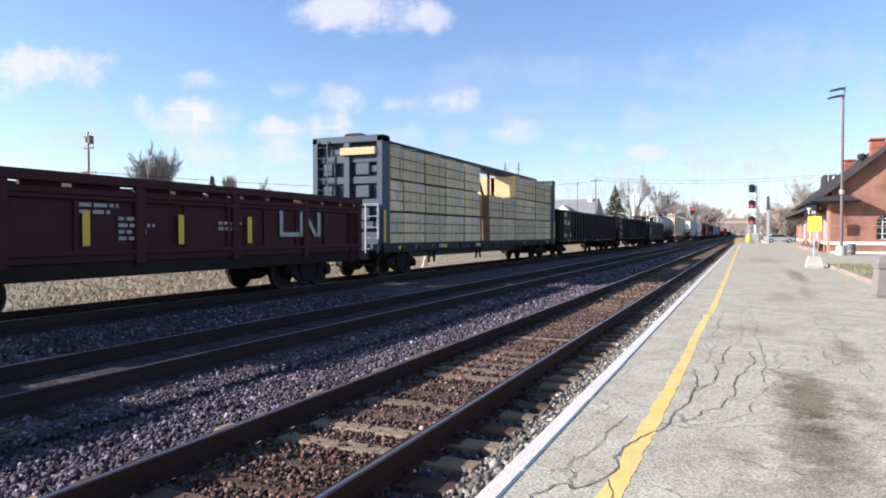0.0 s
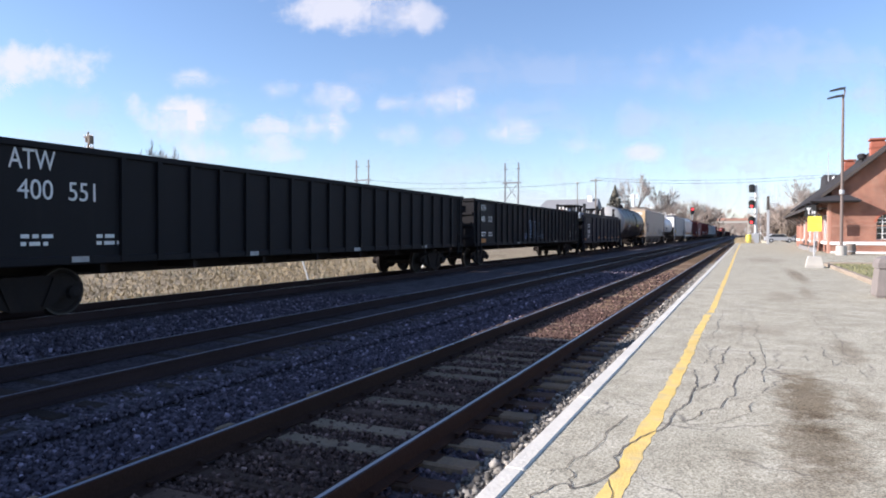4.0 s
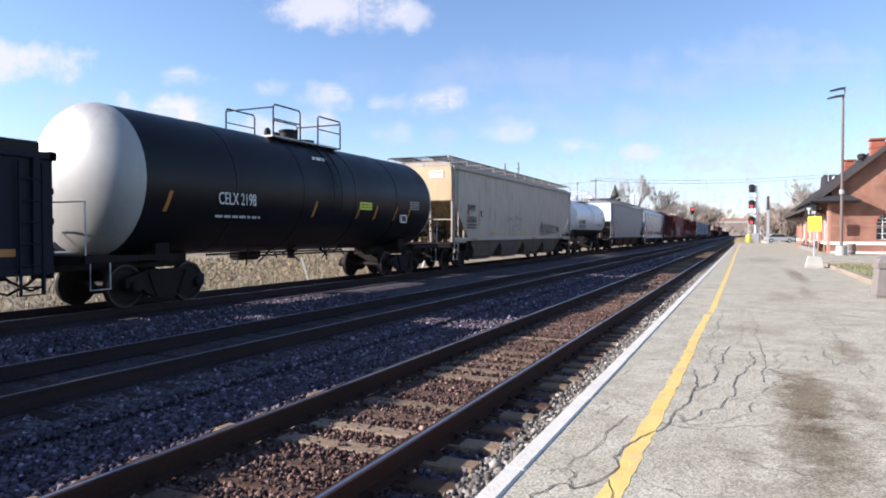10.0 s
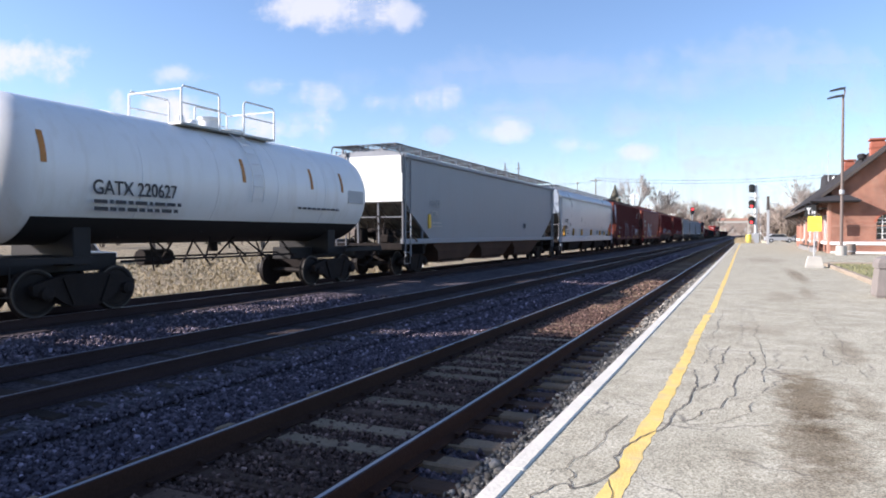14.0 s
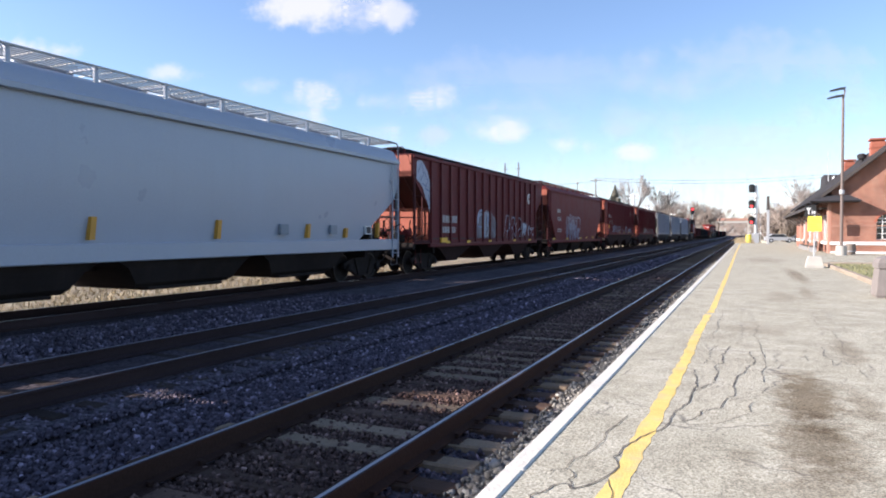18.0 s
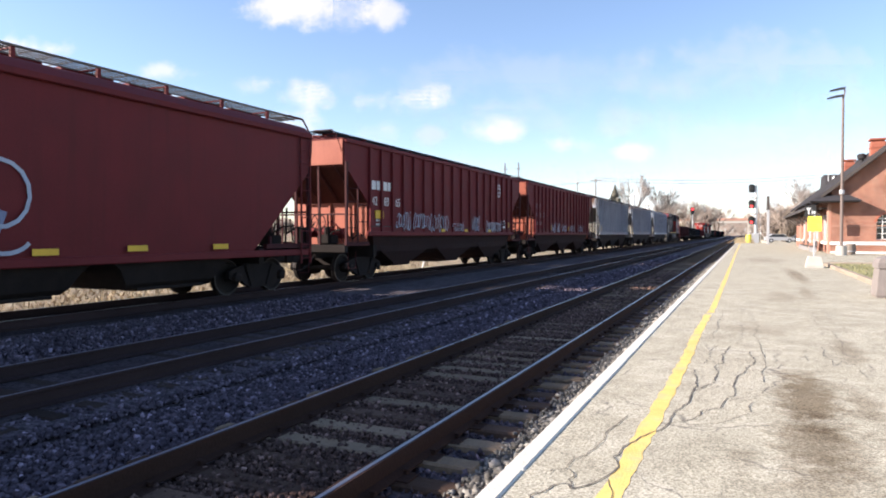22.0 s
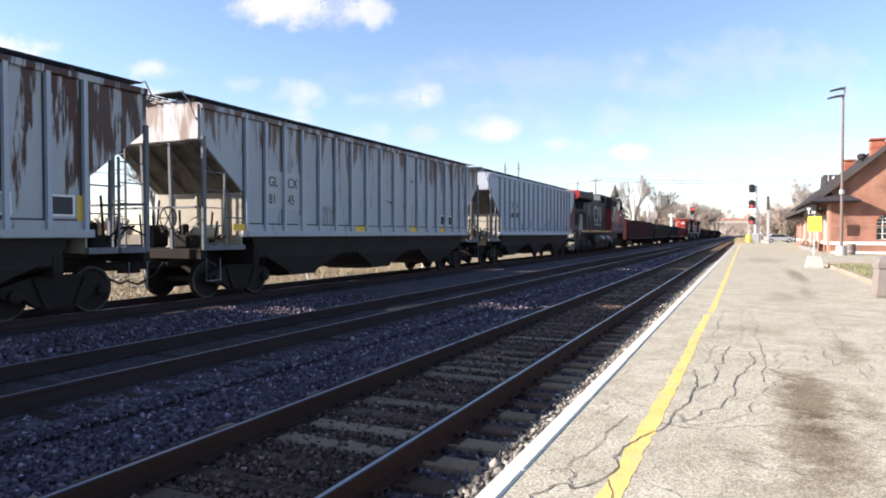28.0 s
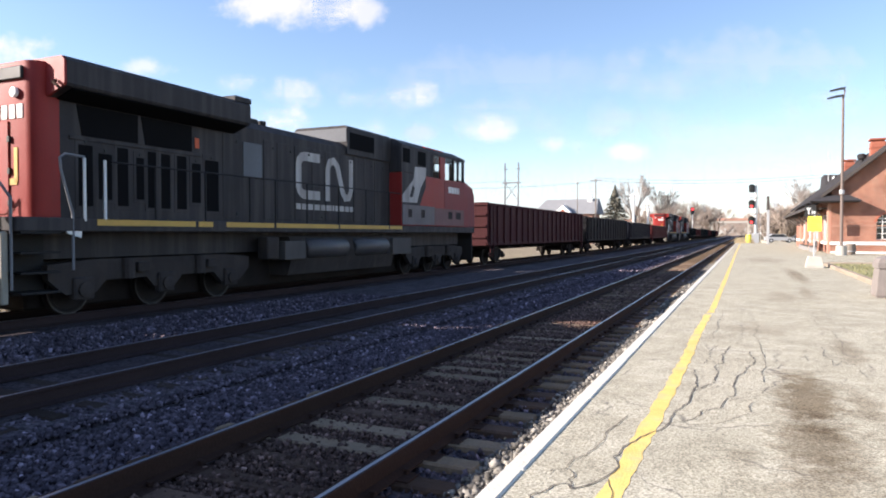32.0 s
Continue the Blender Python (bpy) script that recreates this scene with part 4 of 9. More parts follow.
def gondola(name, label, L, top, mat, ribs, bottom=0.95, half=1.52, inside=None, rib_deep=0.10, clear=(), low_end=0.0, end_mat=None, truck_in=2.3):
    car = car_base(name, label)
    h = L / 2
    floor = Shape().box(-half + 0.11, half - 0.11, -h + 0.1, h - 0.1, 1.02, 1.14)
    part("floor", floor, inside or gondola_inside, car)
    sill = Shape().box(-0.28, 0.28, -h + 0.2, h - 0.2, 0.72, 1.02)
    for k in range(9):
        y = -h + 1.2 + k * (L - 2.4) / 8
        sill.box(-half + 0.12, half - 0.12, y - 0.06, y + 0.06, 0.82, 1.02)
    part("centre_sill", sill, running_gear, car)
    for q in (-1, 1):
        s = Shape()
        s.box(*sorted((q * (half - 0.10), q * (half - 0.06))), -h, h, bottom + 0.06, top - 0.05)
        part("side_wall", s, mat, car)
        s = Shape().box(*sorted((q * (half - 0.14), q * half)), -h, h, top - 0.13, top, 0.02)
        part("top_chord", s, mat, car)
        s = Shape().box(*sorted((q * (half - 0.14), q * (half - 0.01))), -h, h, bottom, bottom + 0.16, 0.02)
        part("side_sill", s, mat, car)
        rib = Shape().prism([(-0.075, bottom + 0.03), (0.075, bottom + 0.03), (0.055, top - 0.1), (-0.055, top - 0.1)], "x", *sorted((q * (half - 0.08), q * (half - 0.08 + rib_deep)))).mesh("rib", mat)
        for k in range(ribs):
            y = -h + 0.35 + k * (L - 0.7) / (ribs - 1)
            if q < 0 or not any(a < y < b for a, b in clear):
                part("rib", rib, None, car, at=(0, y, 0))
    for q in (-1, 1):
        tz = low_end if low_end and q < 0 else top
        s = Shape().box(-half + 0.1, half - 0.1, *sorted((q * (h - 0.06), q * h)), bottom, tz)
        s.box(-half, half, *sorted((q * (h - 0.1), q * (h + 0.06))), tz - 0.14, tz + 0.02, 0.02)
        for k in range(3):
            z = bottom + 0.35 + k * 0.55
            if z + 0.15 < tz:
                part("end_rib", Shape().box(-half + 0.1, half - 0.1, *sorted((q * h, q * (h + 0.07))), z, z + 0.13, 0.02), end_mat or mat, car)
        part("end_wall", s, end_mat or mat, car)
        ladder(car, half + 0.02, q * (h - 0.45), bottom - 0.35, top - 0.2, mat)
        ladder(car, -half + 0.4, q * (h + 0.12), bottom - 0.1, top, mat, "x")
        s = Shape().tube([(half - 0.02, q * (h - 0.7), bottom), (half - 0.02, q * (h - 0.7), 0.5), (half - 0.02, q * (h - 0.25), 0.5), (half - 0.02, q * (h - 0.25), bottom)], 0.016, 5)
        part("step", s, mat, car)
    truck(car, -h + truck_in), truck(car, h - truck_in)
    couplers(car, L)
    return car


def box_rings(levels):
    """Rings of a body given by height, half width and half length (front and back)."""
    return [[(-w, -a, z), (w, -a, z), (w, b, z), (-w, b, z)] for z, w, a, b in levels]


def rect_rings(y, levels):
    """Rings of a chute about y, given by height, half width and half length."""
    return [[(-w, y - a, z), (w, y - a, z), (w, y + a, z), (-w, y + a, z)] for z, w, a in levels]


def bay(car, y, z1, half_len, mat, zb=0.42, wide=False, blocky=False):
    s = Shape()
    if wide:
        s.rings(rect_rings(y, ((zb, 1.22, 0.62), (zb + 0.12, 1.26, 0.70), (0.95, 1.38, half_len * 0.70), (z1, 1.40, half_len))))
    if blocky:
        s.rings(rect_rings(y, ((zb, 1.10, half_len * 0.62), (zb + 0.10, 1.22, half_len * 0.66), (0.86, 1.34, half_len * 0.78), (1.10, 1.38, half_len * 0.98), (z1, 1.40, half_len))))
        s.box(-1.15, 1.2, y - half_len * 0.5, y + half_len * 0.5, zb - 0.06, zb + 0.01, 0.01)
    else:
        s.rings(rect_rings(y, ((zb, 0.62, 0.30), (zb + 0.10, 0.62, 0.32), (z1, 1.38, half_len))))
        s.box(-0.72, 0.72, y - 0.42, y + 0.42, zb - 0.05, zb + 0.02, 0.01)
        s.box(-0.8, 0.8, y + 0.3, y + 0.75, zb - 0.02, zb + 0.03)
        s.box(-0.9, 1.12, y + 0.25, y + 1.05, zb + 0.16, zb + 0.21)
    s.tube([(0.78, y - 0.4, zb + 0.02), (1.05, y - 0.4, zb + 0.02)], 0.04, 6)
    part("hopper_bay", s, mat, car, "sloping discharge chute")


def hopper(name, label, L, eave, roof_top, mat, ribs=0, side_bottom=1.60, cut=2.0, cut_z=3.3, bays=3, end_mat=None, bay_mat=None, sill=False, walk_mat=None, bulge=0.0, rise=0.0, walk_out=0.0, half=1.55, clear=(), round_roof=0.8, knee=0.0, rib_mat=None, slope_mat=None, wall_mat=None, post_mat=None, wide_bays=False):
    car = car_base(name, label)
    h = L / 2
    rib_mat, post_mat = rib_mat or mat, post_mat or mat
    rw = 0.042 if knee else 0.06
    end_mat, bay_mat, walk_mat = end_mat or mat, bay_mat or steel_black, walk_mat or dark_grating
    W = half - (0.09 if ribs else 0.0)
    lv = [(side_bottom, W - bulge * 1.2, h - cut, h - cut), (cut_z, W, h - 0.02, h - 0.02), (eave, W - bulge * 0.4, h - 0.02, h - 0.02)]
    if knee:
        lv.insert(1, (knee, W, h - cut, h - cut))
    if bulge:
        lv = [(side_bottom, W - bulge * 1.3, h - cut, h - cut)]
        for k in range(1, 7):
            f = k / 6
            z = side_bottom + (eave - side_bottom) * f
            e = h - 0.02 if z >= cut_z else h - 0.02 - (cut - 0.02) * (cut_z - z) / (cut_z - side_bottom)
            lv.append((z, W - bulge * (1.3 * (1 - f) ** 2 + 0.5 * f ** 3), e, e))
    body = part("body", Shape().rings(box_rings(lv)), mat, car, smooth=35 if bulge else 0)
    kz, kx = knee or side_bottom, W - 0.05 - (0.0 if knee else 1.3 * bulge)
    for q in (-1, 1):
        # slope sheet with its stiffeners, and the wall under it
        s = Shape().prism([(q * (h - 0.03), cut_z - 0.02), (q * (h - 0.055), cut_z - 0.05), (q * (h - cut + 0.02), kz + 0.0), (q * (h - cut + 0.05), kz + 0.03)], "x", -kx, kx)
        part("slope_sheet", s, slope_mat or mat, car, "grimy slope sheet toned for the light under the body end")
        for x in (-1.05, -0.35, 0.35, 1.05):
            part("stiffener", Shape().prism([(q * (h - 0.06), cut_z - 0.02), (q * (h - cut + 0.06), kz), (q * (h - cut + 0.18), kz), (q * (h + 0.04), cut_z - 0.04)], "x", x - 0.04, x + 0.04), slope_mat or mat, car)
        if not knee:
            continue
        s = Shape().box(-W + 0.04, W - 0.04, *sorted((q * (h - cut), q * (h - cut + 0.03))), 1.2, knee)
        for x in (-0.95, 0.0, 0.95):
            s.box(x - 0.03, x + 0.03, *sorted((q * (h - cut), q * (h - cut + 0.11))), 1.2, knee)
        part("bulkhead_wall", s, wall_mat or end_mat, car, "wall behind the end platform in a sunlit paint tone")
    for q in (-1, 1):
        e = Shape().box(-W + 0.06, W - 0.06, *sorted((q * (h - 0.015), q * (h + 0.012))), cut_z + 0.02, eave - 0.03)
        # end_mat, where given on the red cars, holds the sunlit tone in its paint
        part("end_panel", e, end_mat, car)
    # roof with its hatch coaming and running boards
    n = 17
    prof = [(-W, eave - 0.02)] + [(-W + 2 * W * k / (n - 1), eave + (roof_top - eave) * math.sin(math.pi * k / (n - 1)) ** round_roof) for k in range(n)] + [(W, eave - 0.02)]
    part("roof", Shape().prism(prof, "y", -h, h), mat, car, smooth=40)
    s = Shape()
    for q in (-1, 1):
        s.box(*sorted((q * W, q * (W + 0.07))), -h + 0.02, h - 0.02, eave - 0.13, eave + 0.01, 0.02)
    part("eave_rail", s, mat, car)
    wz = roof_top + 0.11 + rise
    s = Shape()
    lace = 0.022 if bulge else 0.03
    for x0, x1 in ((-1.02 - walk_out, -0.42), (0.42, 1.02 + walk_out)):
        k = int((x1 - x0) / (0.125 if bulge else 0.085))
        for i in range(k + 1):
            x, edge = x0 + (x1 - x0) * i / k, i in (0, k)
            s.box(x - 0.012, x + 0.012, -h - 0.25, h + 0.25, wz - (0.035 if edge else lace), wz)
    y = -h - 0.2
    while y < h + 0.3:
        s.box(-1.02 - walk_out, 1.02 + walk_out, y - 0.012, y + 0.012, wz - 0.018, wz - 0.003)
        y += 0.42
    for q in (-1, 1):
        for k in range(10):
            x = -1.0 + k * 0.222
            s.box(x - 0.012, x + 0.012, *sorted((q * (h - 0.35), q * (h + 0.25))), wz - 0.035, wz - 0.002)
    part("running_board", s, walk_mat, car, "steel grating walkway on the roof")
    arm = Shape().box(0.92 + walk_out, 0.98 + walk_out, -0.04, 0.04, roof_top - 0.22 - (roof_top - eave) * 0.6, wz - 0.03).box(0.44, 0.5, -0.03, 0.03, roof_top - 0.05, wz - 0.03).box(0.44, 1.0 + walk_out, -0.02, 0.02, wz - 0.07, wz - 0.035).mesh("running_board_bracket", mat)
    y = -h + 0.3
    while y < h:
        for q in (0, 180):
            part("running_board_bracket", arm, None, car, at=pose(0, y, 0, 0, 0, q))
        y += 1.75
    lid = Shape().box(-0.36, 0.36, -0.62, 0.62, roof_top - 0.02, roof_top + 0.13, 0.03).mesh("roof_hatch", mat)
    for k in range(10):
        part("roof_hatch", lid, None, car, at=(0, -h + 1.3 + k * (L - 2.6) / 9, 0))
    if ribs:
        lo = -h + (cut + 0.1 if knee else cut * 0.55)
        for k in range(ribs):
            y = lo + k * (2 * -lo) / (ribs - 1)
            if ribs == 18:
                # panels are wide in the middle and narrow towards the ends
                i = k - 9 if k > 8 else 8 - k
                y = (1 if k > 8 else -1) * (0.48 + 0.96 * i - 0.014 * i * i) * (h - cut - 0.06) / 7.26
            zb = side_bottom
            e = abs(y) - (h - cut)
            if e > 0:
                zb = side_bottom + (cut_z - side_bottom) * e / cut
            rib = Shape().prism([(-rw, zb), (rw, zb), (rw, eave - 0.1), (-rw, eave - 0.1)], "x", W - 0.01, half).mesh("rib", rib_mat)
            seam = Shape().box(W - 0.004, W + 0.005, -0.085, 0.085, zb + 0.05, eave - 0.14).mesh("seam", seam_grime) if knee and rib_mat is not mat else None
            for q in (0, 180):
                if q == 0 and any(a < y < b for a, b in clear):
                    continue
                part("rib", rib, None, car, at=pose(0, y, 0, 0, 0, q))
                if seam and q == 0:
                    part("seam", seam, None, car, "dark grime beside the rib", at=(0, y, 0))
        if knee:
            part("lower_rail", Shape().box(W - 0.01, W + 0.03, -h + cut, h - cut, side_bottom, side_bottom + 0.2, 0.01), mat, car)
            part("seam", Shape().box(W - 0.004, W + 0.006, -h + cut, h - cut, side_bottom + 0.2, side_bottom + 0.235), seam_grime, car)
        s = Shape()
        for q in (-1, 1):
            s.box(*sorted((q * (W - 0.02), q * (half + 0.02))), -h + cut - 0.1, h - cut + 0.1, side_bottom - 0.12, side_bottom + 0.04, 0.02)
        part("side_sill", s, mat, car)
    if sill:
        for q in (-1, 1):
            part("side_sill", Shape().box(*sorted((q * (half - 0.16), q * (half + 0.01))), -h + 0.05, h - 0.05, side_bottom - sill, side_bottom + 0.03, 0.02), mat, car)
    # bays below the body
    bz = side_bottom - 0.02
    span = L - 2 * cut - 1.0
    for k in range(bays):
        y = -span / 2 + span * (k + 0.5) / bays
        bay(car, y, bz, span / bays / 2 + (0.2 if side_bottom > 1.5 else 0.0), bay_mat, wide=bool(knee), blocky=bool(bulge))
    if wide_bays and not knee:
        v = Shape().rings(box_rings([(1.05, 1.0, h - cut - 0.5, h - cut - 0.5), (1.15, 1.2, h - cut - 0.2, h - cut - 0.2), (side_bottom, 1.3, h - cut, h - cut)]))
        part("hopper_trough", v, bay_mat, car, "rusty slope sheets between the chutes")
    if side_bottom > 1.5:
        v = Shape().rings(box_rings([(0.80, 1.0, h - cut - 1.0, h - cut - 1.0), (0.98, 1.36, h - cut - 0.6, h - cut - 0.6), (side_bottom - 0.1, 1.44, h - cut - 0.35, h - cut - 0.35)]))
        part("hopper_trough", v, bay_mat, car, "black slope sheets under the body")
    c = Shape().box(-0.30, 0.30, -h + 0.1, h - 0.1, 0.78, 1.06)
    for q in (-1, 1):
        c.box(-half + 0.06, half - 0.06, *sorted((q * (h - 0.16), q * (h + 0.02))), 0.98, 1.22, 0.02)
        c.box(-half + 0.15, half - 0.15, *sorted((q * (h - 2.1), q * (h - 1.9))), 0.8, 1.2)
    part("underframe", c, running_gear, car)
    # open ends: posts, bracing, shear plate, ladders, brake gear
    for q in (-1, 1):
        s = Shape()
        for x in (-1, 1):
            s.box(*sorted((x * (half - 0.10), x * (half - 0.02))), *sorted((q * (h - 0.12), q * (h - 0.02))), 1.2, cut_z + 0.1, 0.01)
            s.beam((x * 0.45, q * (h - 0.12), 1.2), (x * 0.45, q * (h - 0.06), cut_z), 0.07)
            s.beam((x * (half - 0.1), q * (h - 0.1), 1.25), (x * (half - 0.1), q * (h - cut * (1.0 if knee else 0.8)), 1.25), 0.12)
            if not knee:
                s.beam((x * (half - 0.1), q * (h - cut * 0.72), 1.2), (x * (half - 0.1), q * (h - cut * 0.72), side_bottom + 0.4), 0.07)
        s.beam((-half + 0.1, q * (h - 0.07), 2.2), (half - 0.1, q * (h - 0.07), 2.2), 0.05)
        # a given post_mat is darker, with the posts' shade in its colour
        part("end_frame", s, post_mat, car)
        s = Shape().box(-half + 0.2, half - 0.2, *sorted((q * (h - cut + 0.1), q * (h - cut + 0.06))), 1.1, 2.35)
        for x in (-0.9, -0.3, 0.3, 0.9):
            s.box(x - 0.03, x + 0.03, *sorted((q * (h - cut + 0.1), q * (h - cut + 0.17))), 1.1, 2.35)
        if not knee:
            part("shear_plate", s, slope_mat or end_mat, car)
        s = Shape().box(-1.3, 1.3, *sorted((q * (h - 0.7), q * (h - 0.14))), 1.18, 1.22)
        part("end_platform", s, running_gear if ribs else walk_mat, car)
        if knee:
            ladder(car, half - 0.06, q * (h - 0.40), 1.2, knee + 0.5, post_mat, width=0.70, step=0.42)
            part("grab_rail", Shape().tube([(half - 0.06, q * (h - 0.7), knee - 0.1), (half - 0.06, q * (h - cut), knee - 0.1)], 0.016, 5), post_mat, car)
            part("grab_rail", Shape().tube([(half - 0.06, q * (h - 0.7), knee - 0.65), (half - 0.06, q * (h - cut), knee - 0.65)], 0.016, 5), post_mat, car)
        else:
            ladder(car, half + 0.03, q * (h - 0.30), 0.75, eave - 0.1 if bulge else cut_z + 0.5, mat)
        if ribs and not knee:
            ladder(car, half + 0.02, q * (h - cut * 0.85), 0.85, 2.5, mat, width=0.38)
        ladder(car, -half + 0.45, q * (h + 0.06), 1.1, roof_top, post_mat, "x")
        for x in (-1, 1):
            if bulge:
                s = Shape().tube([(x * (W - 0.05), q * (h + 0.04), eave - 0.7), (x * (W - 0.05), q * (h + 0.10), eave - 0.05), (x * (1.06 + walk_out), q * (h + 0.30), wz - 0.12), (x * (1.02 + walk_out), q * (h + 0.24), wz - 0.02), (x * (1.02 + walk_out), q * (h - 0.4), wz - 0.01)], 0.028, 6)
            else:
                s = Shape().tube([(x * (W - 0.1), q * h, eave - 0.4), (x * (W - 0.1), q * (h + 0.2), eave - 0.05), (x * (W - 0.3), q * (h + 0.23), wz), (x * 0.5, q * (h + 0.23), wz)], 0.02, 5)
            part("grab_rail", s, post_mat, car)
            part("step", Shape().tube([(x * (half - 0.02), q * (h - 0.55), 1.0), (x * (half - 0.02), q * (h - 0.55), 0.48), (x * (half - 0.02), q * (h - 0.1), 0.48), (x * (half - 0.02), q * (h - 0.1), 1.0)], 0.016, 5), post_mat, car)
    s = Shape().turn([(0.12, -0.55), (0.17, -0.45), (0.17, 0.45), (0.12, 0.55)], -0.25, -h + 1.2, 1.62, "x", 14)
    s.turn([(0.14, -0.2), (0.17, -0.15), (0.17, 0.15), (0.14, 0.2)], 0.7, -h + 1.0, 1.6, "y", 12)
    s.tube([(0.6, -h + 1.2, 1.3), (0.7, -h + 0.7, 1.9), (0.3, -h + 0.6, 1.4), (-0.4, -h + 0.9, 1.8)], 0.025, 5)
    s.tube([(0.9, -h + 1.6, 1.25), (0.4, -h + 0.9, 2.0), (-0.6, -h + 0.9, 1.5)], 0.02, 5)
    part("air_brake_gear", s, (wall_mat or mat) if knee else running_gear, car, "air tank and pipes of the brake")
    # pipes, levers and rods on the end platform
    r = random.Random(int(L * 100))
    for q in (-1, 1):
        tray = part("brake_tray", Shape().box(-1.3, 1.3, *sorted((q * (h - 1.3), q * (h - 0.2))), 1.185, 1.225), running_gear, car, "dark tray with brake rods and valves")
        for k in range(6):
            x, dy = -1.25 + 0.48 * k + r.uniform(-0.1, 0.1), r.uniform(0.25, 1.2)
            s = Shape().tube([(x, q * (h - dy), 1.2), (x + r.uniform(-0.15, 0.15), q * (h - dy), r.uniform(1.7, 2.5))], 0.028, 5)
            z = r.uniform(1.3, 1.6)
            s.tube([(x, q * (h - dy), z), (x + 0.3, q * (h - dy + 0.1), z + r.uniform(0.1, 0.3)), (x + 0.6, q * (h - dy + 0.25), z + r.uniform(-0.1, 0.4))], 0.024, 5)
            part("brake_rod", s, running_gear, tray)
        part("valve", Shape().box(0.2, 0.75, *sorted((q * (h - 0.75), q * (h - 0.3))), 1.24, 1.55, 0.04).turn([(0.09, 0.0), (0.09, 0.24), (0.05, 0.28)], 0.45, q * (h - 0.52), 1.54, "z", 10), running_gear, tray)
        part("reservoir", Shape().box(-0.9, -0.5, *sorted((q * (h - 0.95), q * (h - 0.5))), 1.24, 1.8, 0.06), running_gear, tray)
    s = Shape().turn([(0.26, -0.015), (0.28, 0.0), (0.26, 0.015), (0.24, 0.0), (0.26, -0.015)], 0.55, -h - 0.1, 1.95, "y", 20, caps=False)
    for k in range(3):
        a = k * 1.047
        s.beam((0.55 - 0.26 * math.cos(a), -h - 0.1, 1.95 - 0.26 * math.sin(a)), (0.55 + 0.26 * math.cos(a), -h - 0.1, 1.95 + 0.26 * math.sin(a)), 0.02)
    part("brake_wheel", s, running_gear, car)
    truck(car, -h + 1.75), truck(car, h - 1.75)
    couplers(car, L)
    return car


def tank_car(name, label, L, R, zc, shell_mat, end_mat, lower_mat=None, rail_mat=None):
    """L is the length of the shell between its heads; the frame reaches a little further."""
    car = car_base(name, label)
    h, F = L / 2, L / 2 + 0.55
    n = 40
    head = [(R * math.sin(a), -R * 0.42 * math.cos(a)) for a in [math.pi / 2 * k / 8 for k in range(9)]]
    b0 = h - R * 0.42
    bands = [(R, -b0 + k * (2 * b0) / 5) for k in range(6)]
    part("tank_shell", Shape().turn(bands, 0, 0, zc, "y", n), shell_mat, car, smooth=40)
    for q in (-1, 1):
        s = Shape().turn([(max(r, 0.01), q * (b0 - k)) for r, k in head] + [(R + 0.006, q * (b0 - 0.02))], 0, 0, zc, "y", n)
        part("tank_head", s, end_mat, car, smooth=40)
    if lower_mat:
        s = Shape()
        rings = []
        for y in (-b0, b0):
            rings.append([((R + 0.012) * math.sin(a), y, zc - (R + 0.012) * math.cos(a)) for a in [radians(-51 + 102 * k / 24) for k in range(25)]])
        part("lower_shell", Shape().rings(rings, caps=False, closed=False), lower_mat, car, "black painted belly of the tank", smooth=40)
    for k in range(1, 5):
        y = -b0 + k * 2 * b0 / 5
        part("weld_seam", Shape().turn([(R + 0.004, y - 0.02), (R + 0.012, y), (R + 0.004, y + 0.02)], 0, 0, zc, "y", n), shell_mat, car, smooth=40)
    # dome, platform and rails
    top = zc + R
    s = Shape().turn([(0.26, -0.1), (0.26, 0.28), (0.30, 0.30), (0.30, 0.36), (0.1, 0.40)], 0, 0.1, top, "z", 16)
    s.turn([(0.1, -0.05), (0.1, 0.22), (0.05, 0.3)], 0, -0.9, top, "z", 10)
    s.turn([(0.12, -0.05), (0.12, 0.16), (0.06, 0.22)], 0, -0.5, top, "z", 10)
    s.turn([(0.32, -0.1), (0.32, 0.10), (0.34, 0.14)], 0, 0.9, top, "z", 16)
    part("dome_fittings", s, rail_mat or steel_black, car, "manway and valves on top", smooth=40)
    s = Shape().box(-0.85, -0.3, -1.7, 1.7, top - 0.10, top - 0.05).box(0.3, 0.85, -1.7, 1.7, top - 0.10, top - 0.05)
    part("dome_platform", s, grating, car)
    for q in (-1, 1):
        for y0, y1 in ((-1.7, -0.45), (0.45, 1.7)):
            s = Shape()
            s.tube([(q * 0.85, y0, top - 0.1), (q * 0.85, y0, top + 0.72), (q * 0.85, y0 + 0.06, top + 0.80), (q * 0.85, y1 - 0.06, top + 0.80), (q * 0.85, y1, top + 0.72), (q * 0.85, y1, top - 0.1)], 0.024, 6)
            s.tube([(q * 0.85, y0, top + 0.4), (q * 0.85, y1, top + 0.4)], 0.018, 6)
            part("safety_rail", s, rail_mat or steel_black, car)
    for q in (-1, 1):
        s = Shape().tube([(-0.85, q * 1.7, top + 0.72), (0.85, q * 1.7, top + 0.72)], 0.022, 6)
        part("safety_rail", s, rail_mat or steel_black, car)
    # side ladder that follows the shell
    s = Shape()
    for y in (0.0, 0.42):
        pts = [((R + 0.09) * math.cos(a), y, zc + (R + 0.09) * math.sin(a)) for a in [radians(-16 + 82 * k / 14) for k in range(15)]]
        s.tube(pts, 0.02, 5)
    for k in range(8):
        a = radians(-12 + 11 * k)
        s.tube([((R + 0.09) * math.cos(a), 0.0, zc + (R + 0.09) * math.sin(a)), ((R + 0.09) * math.cos(a), 0.42, zc + (R + 0.09) * math.sin(a))], 0.014, 5)
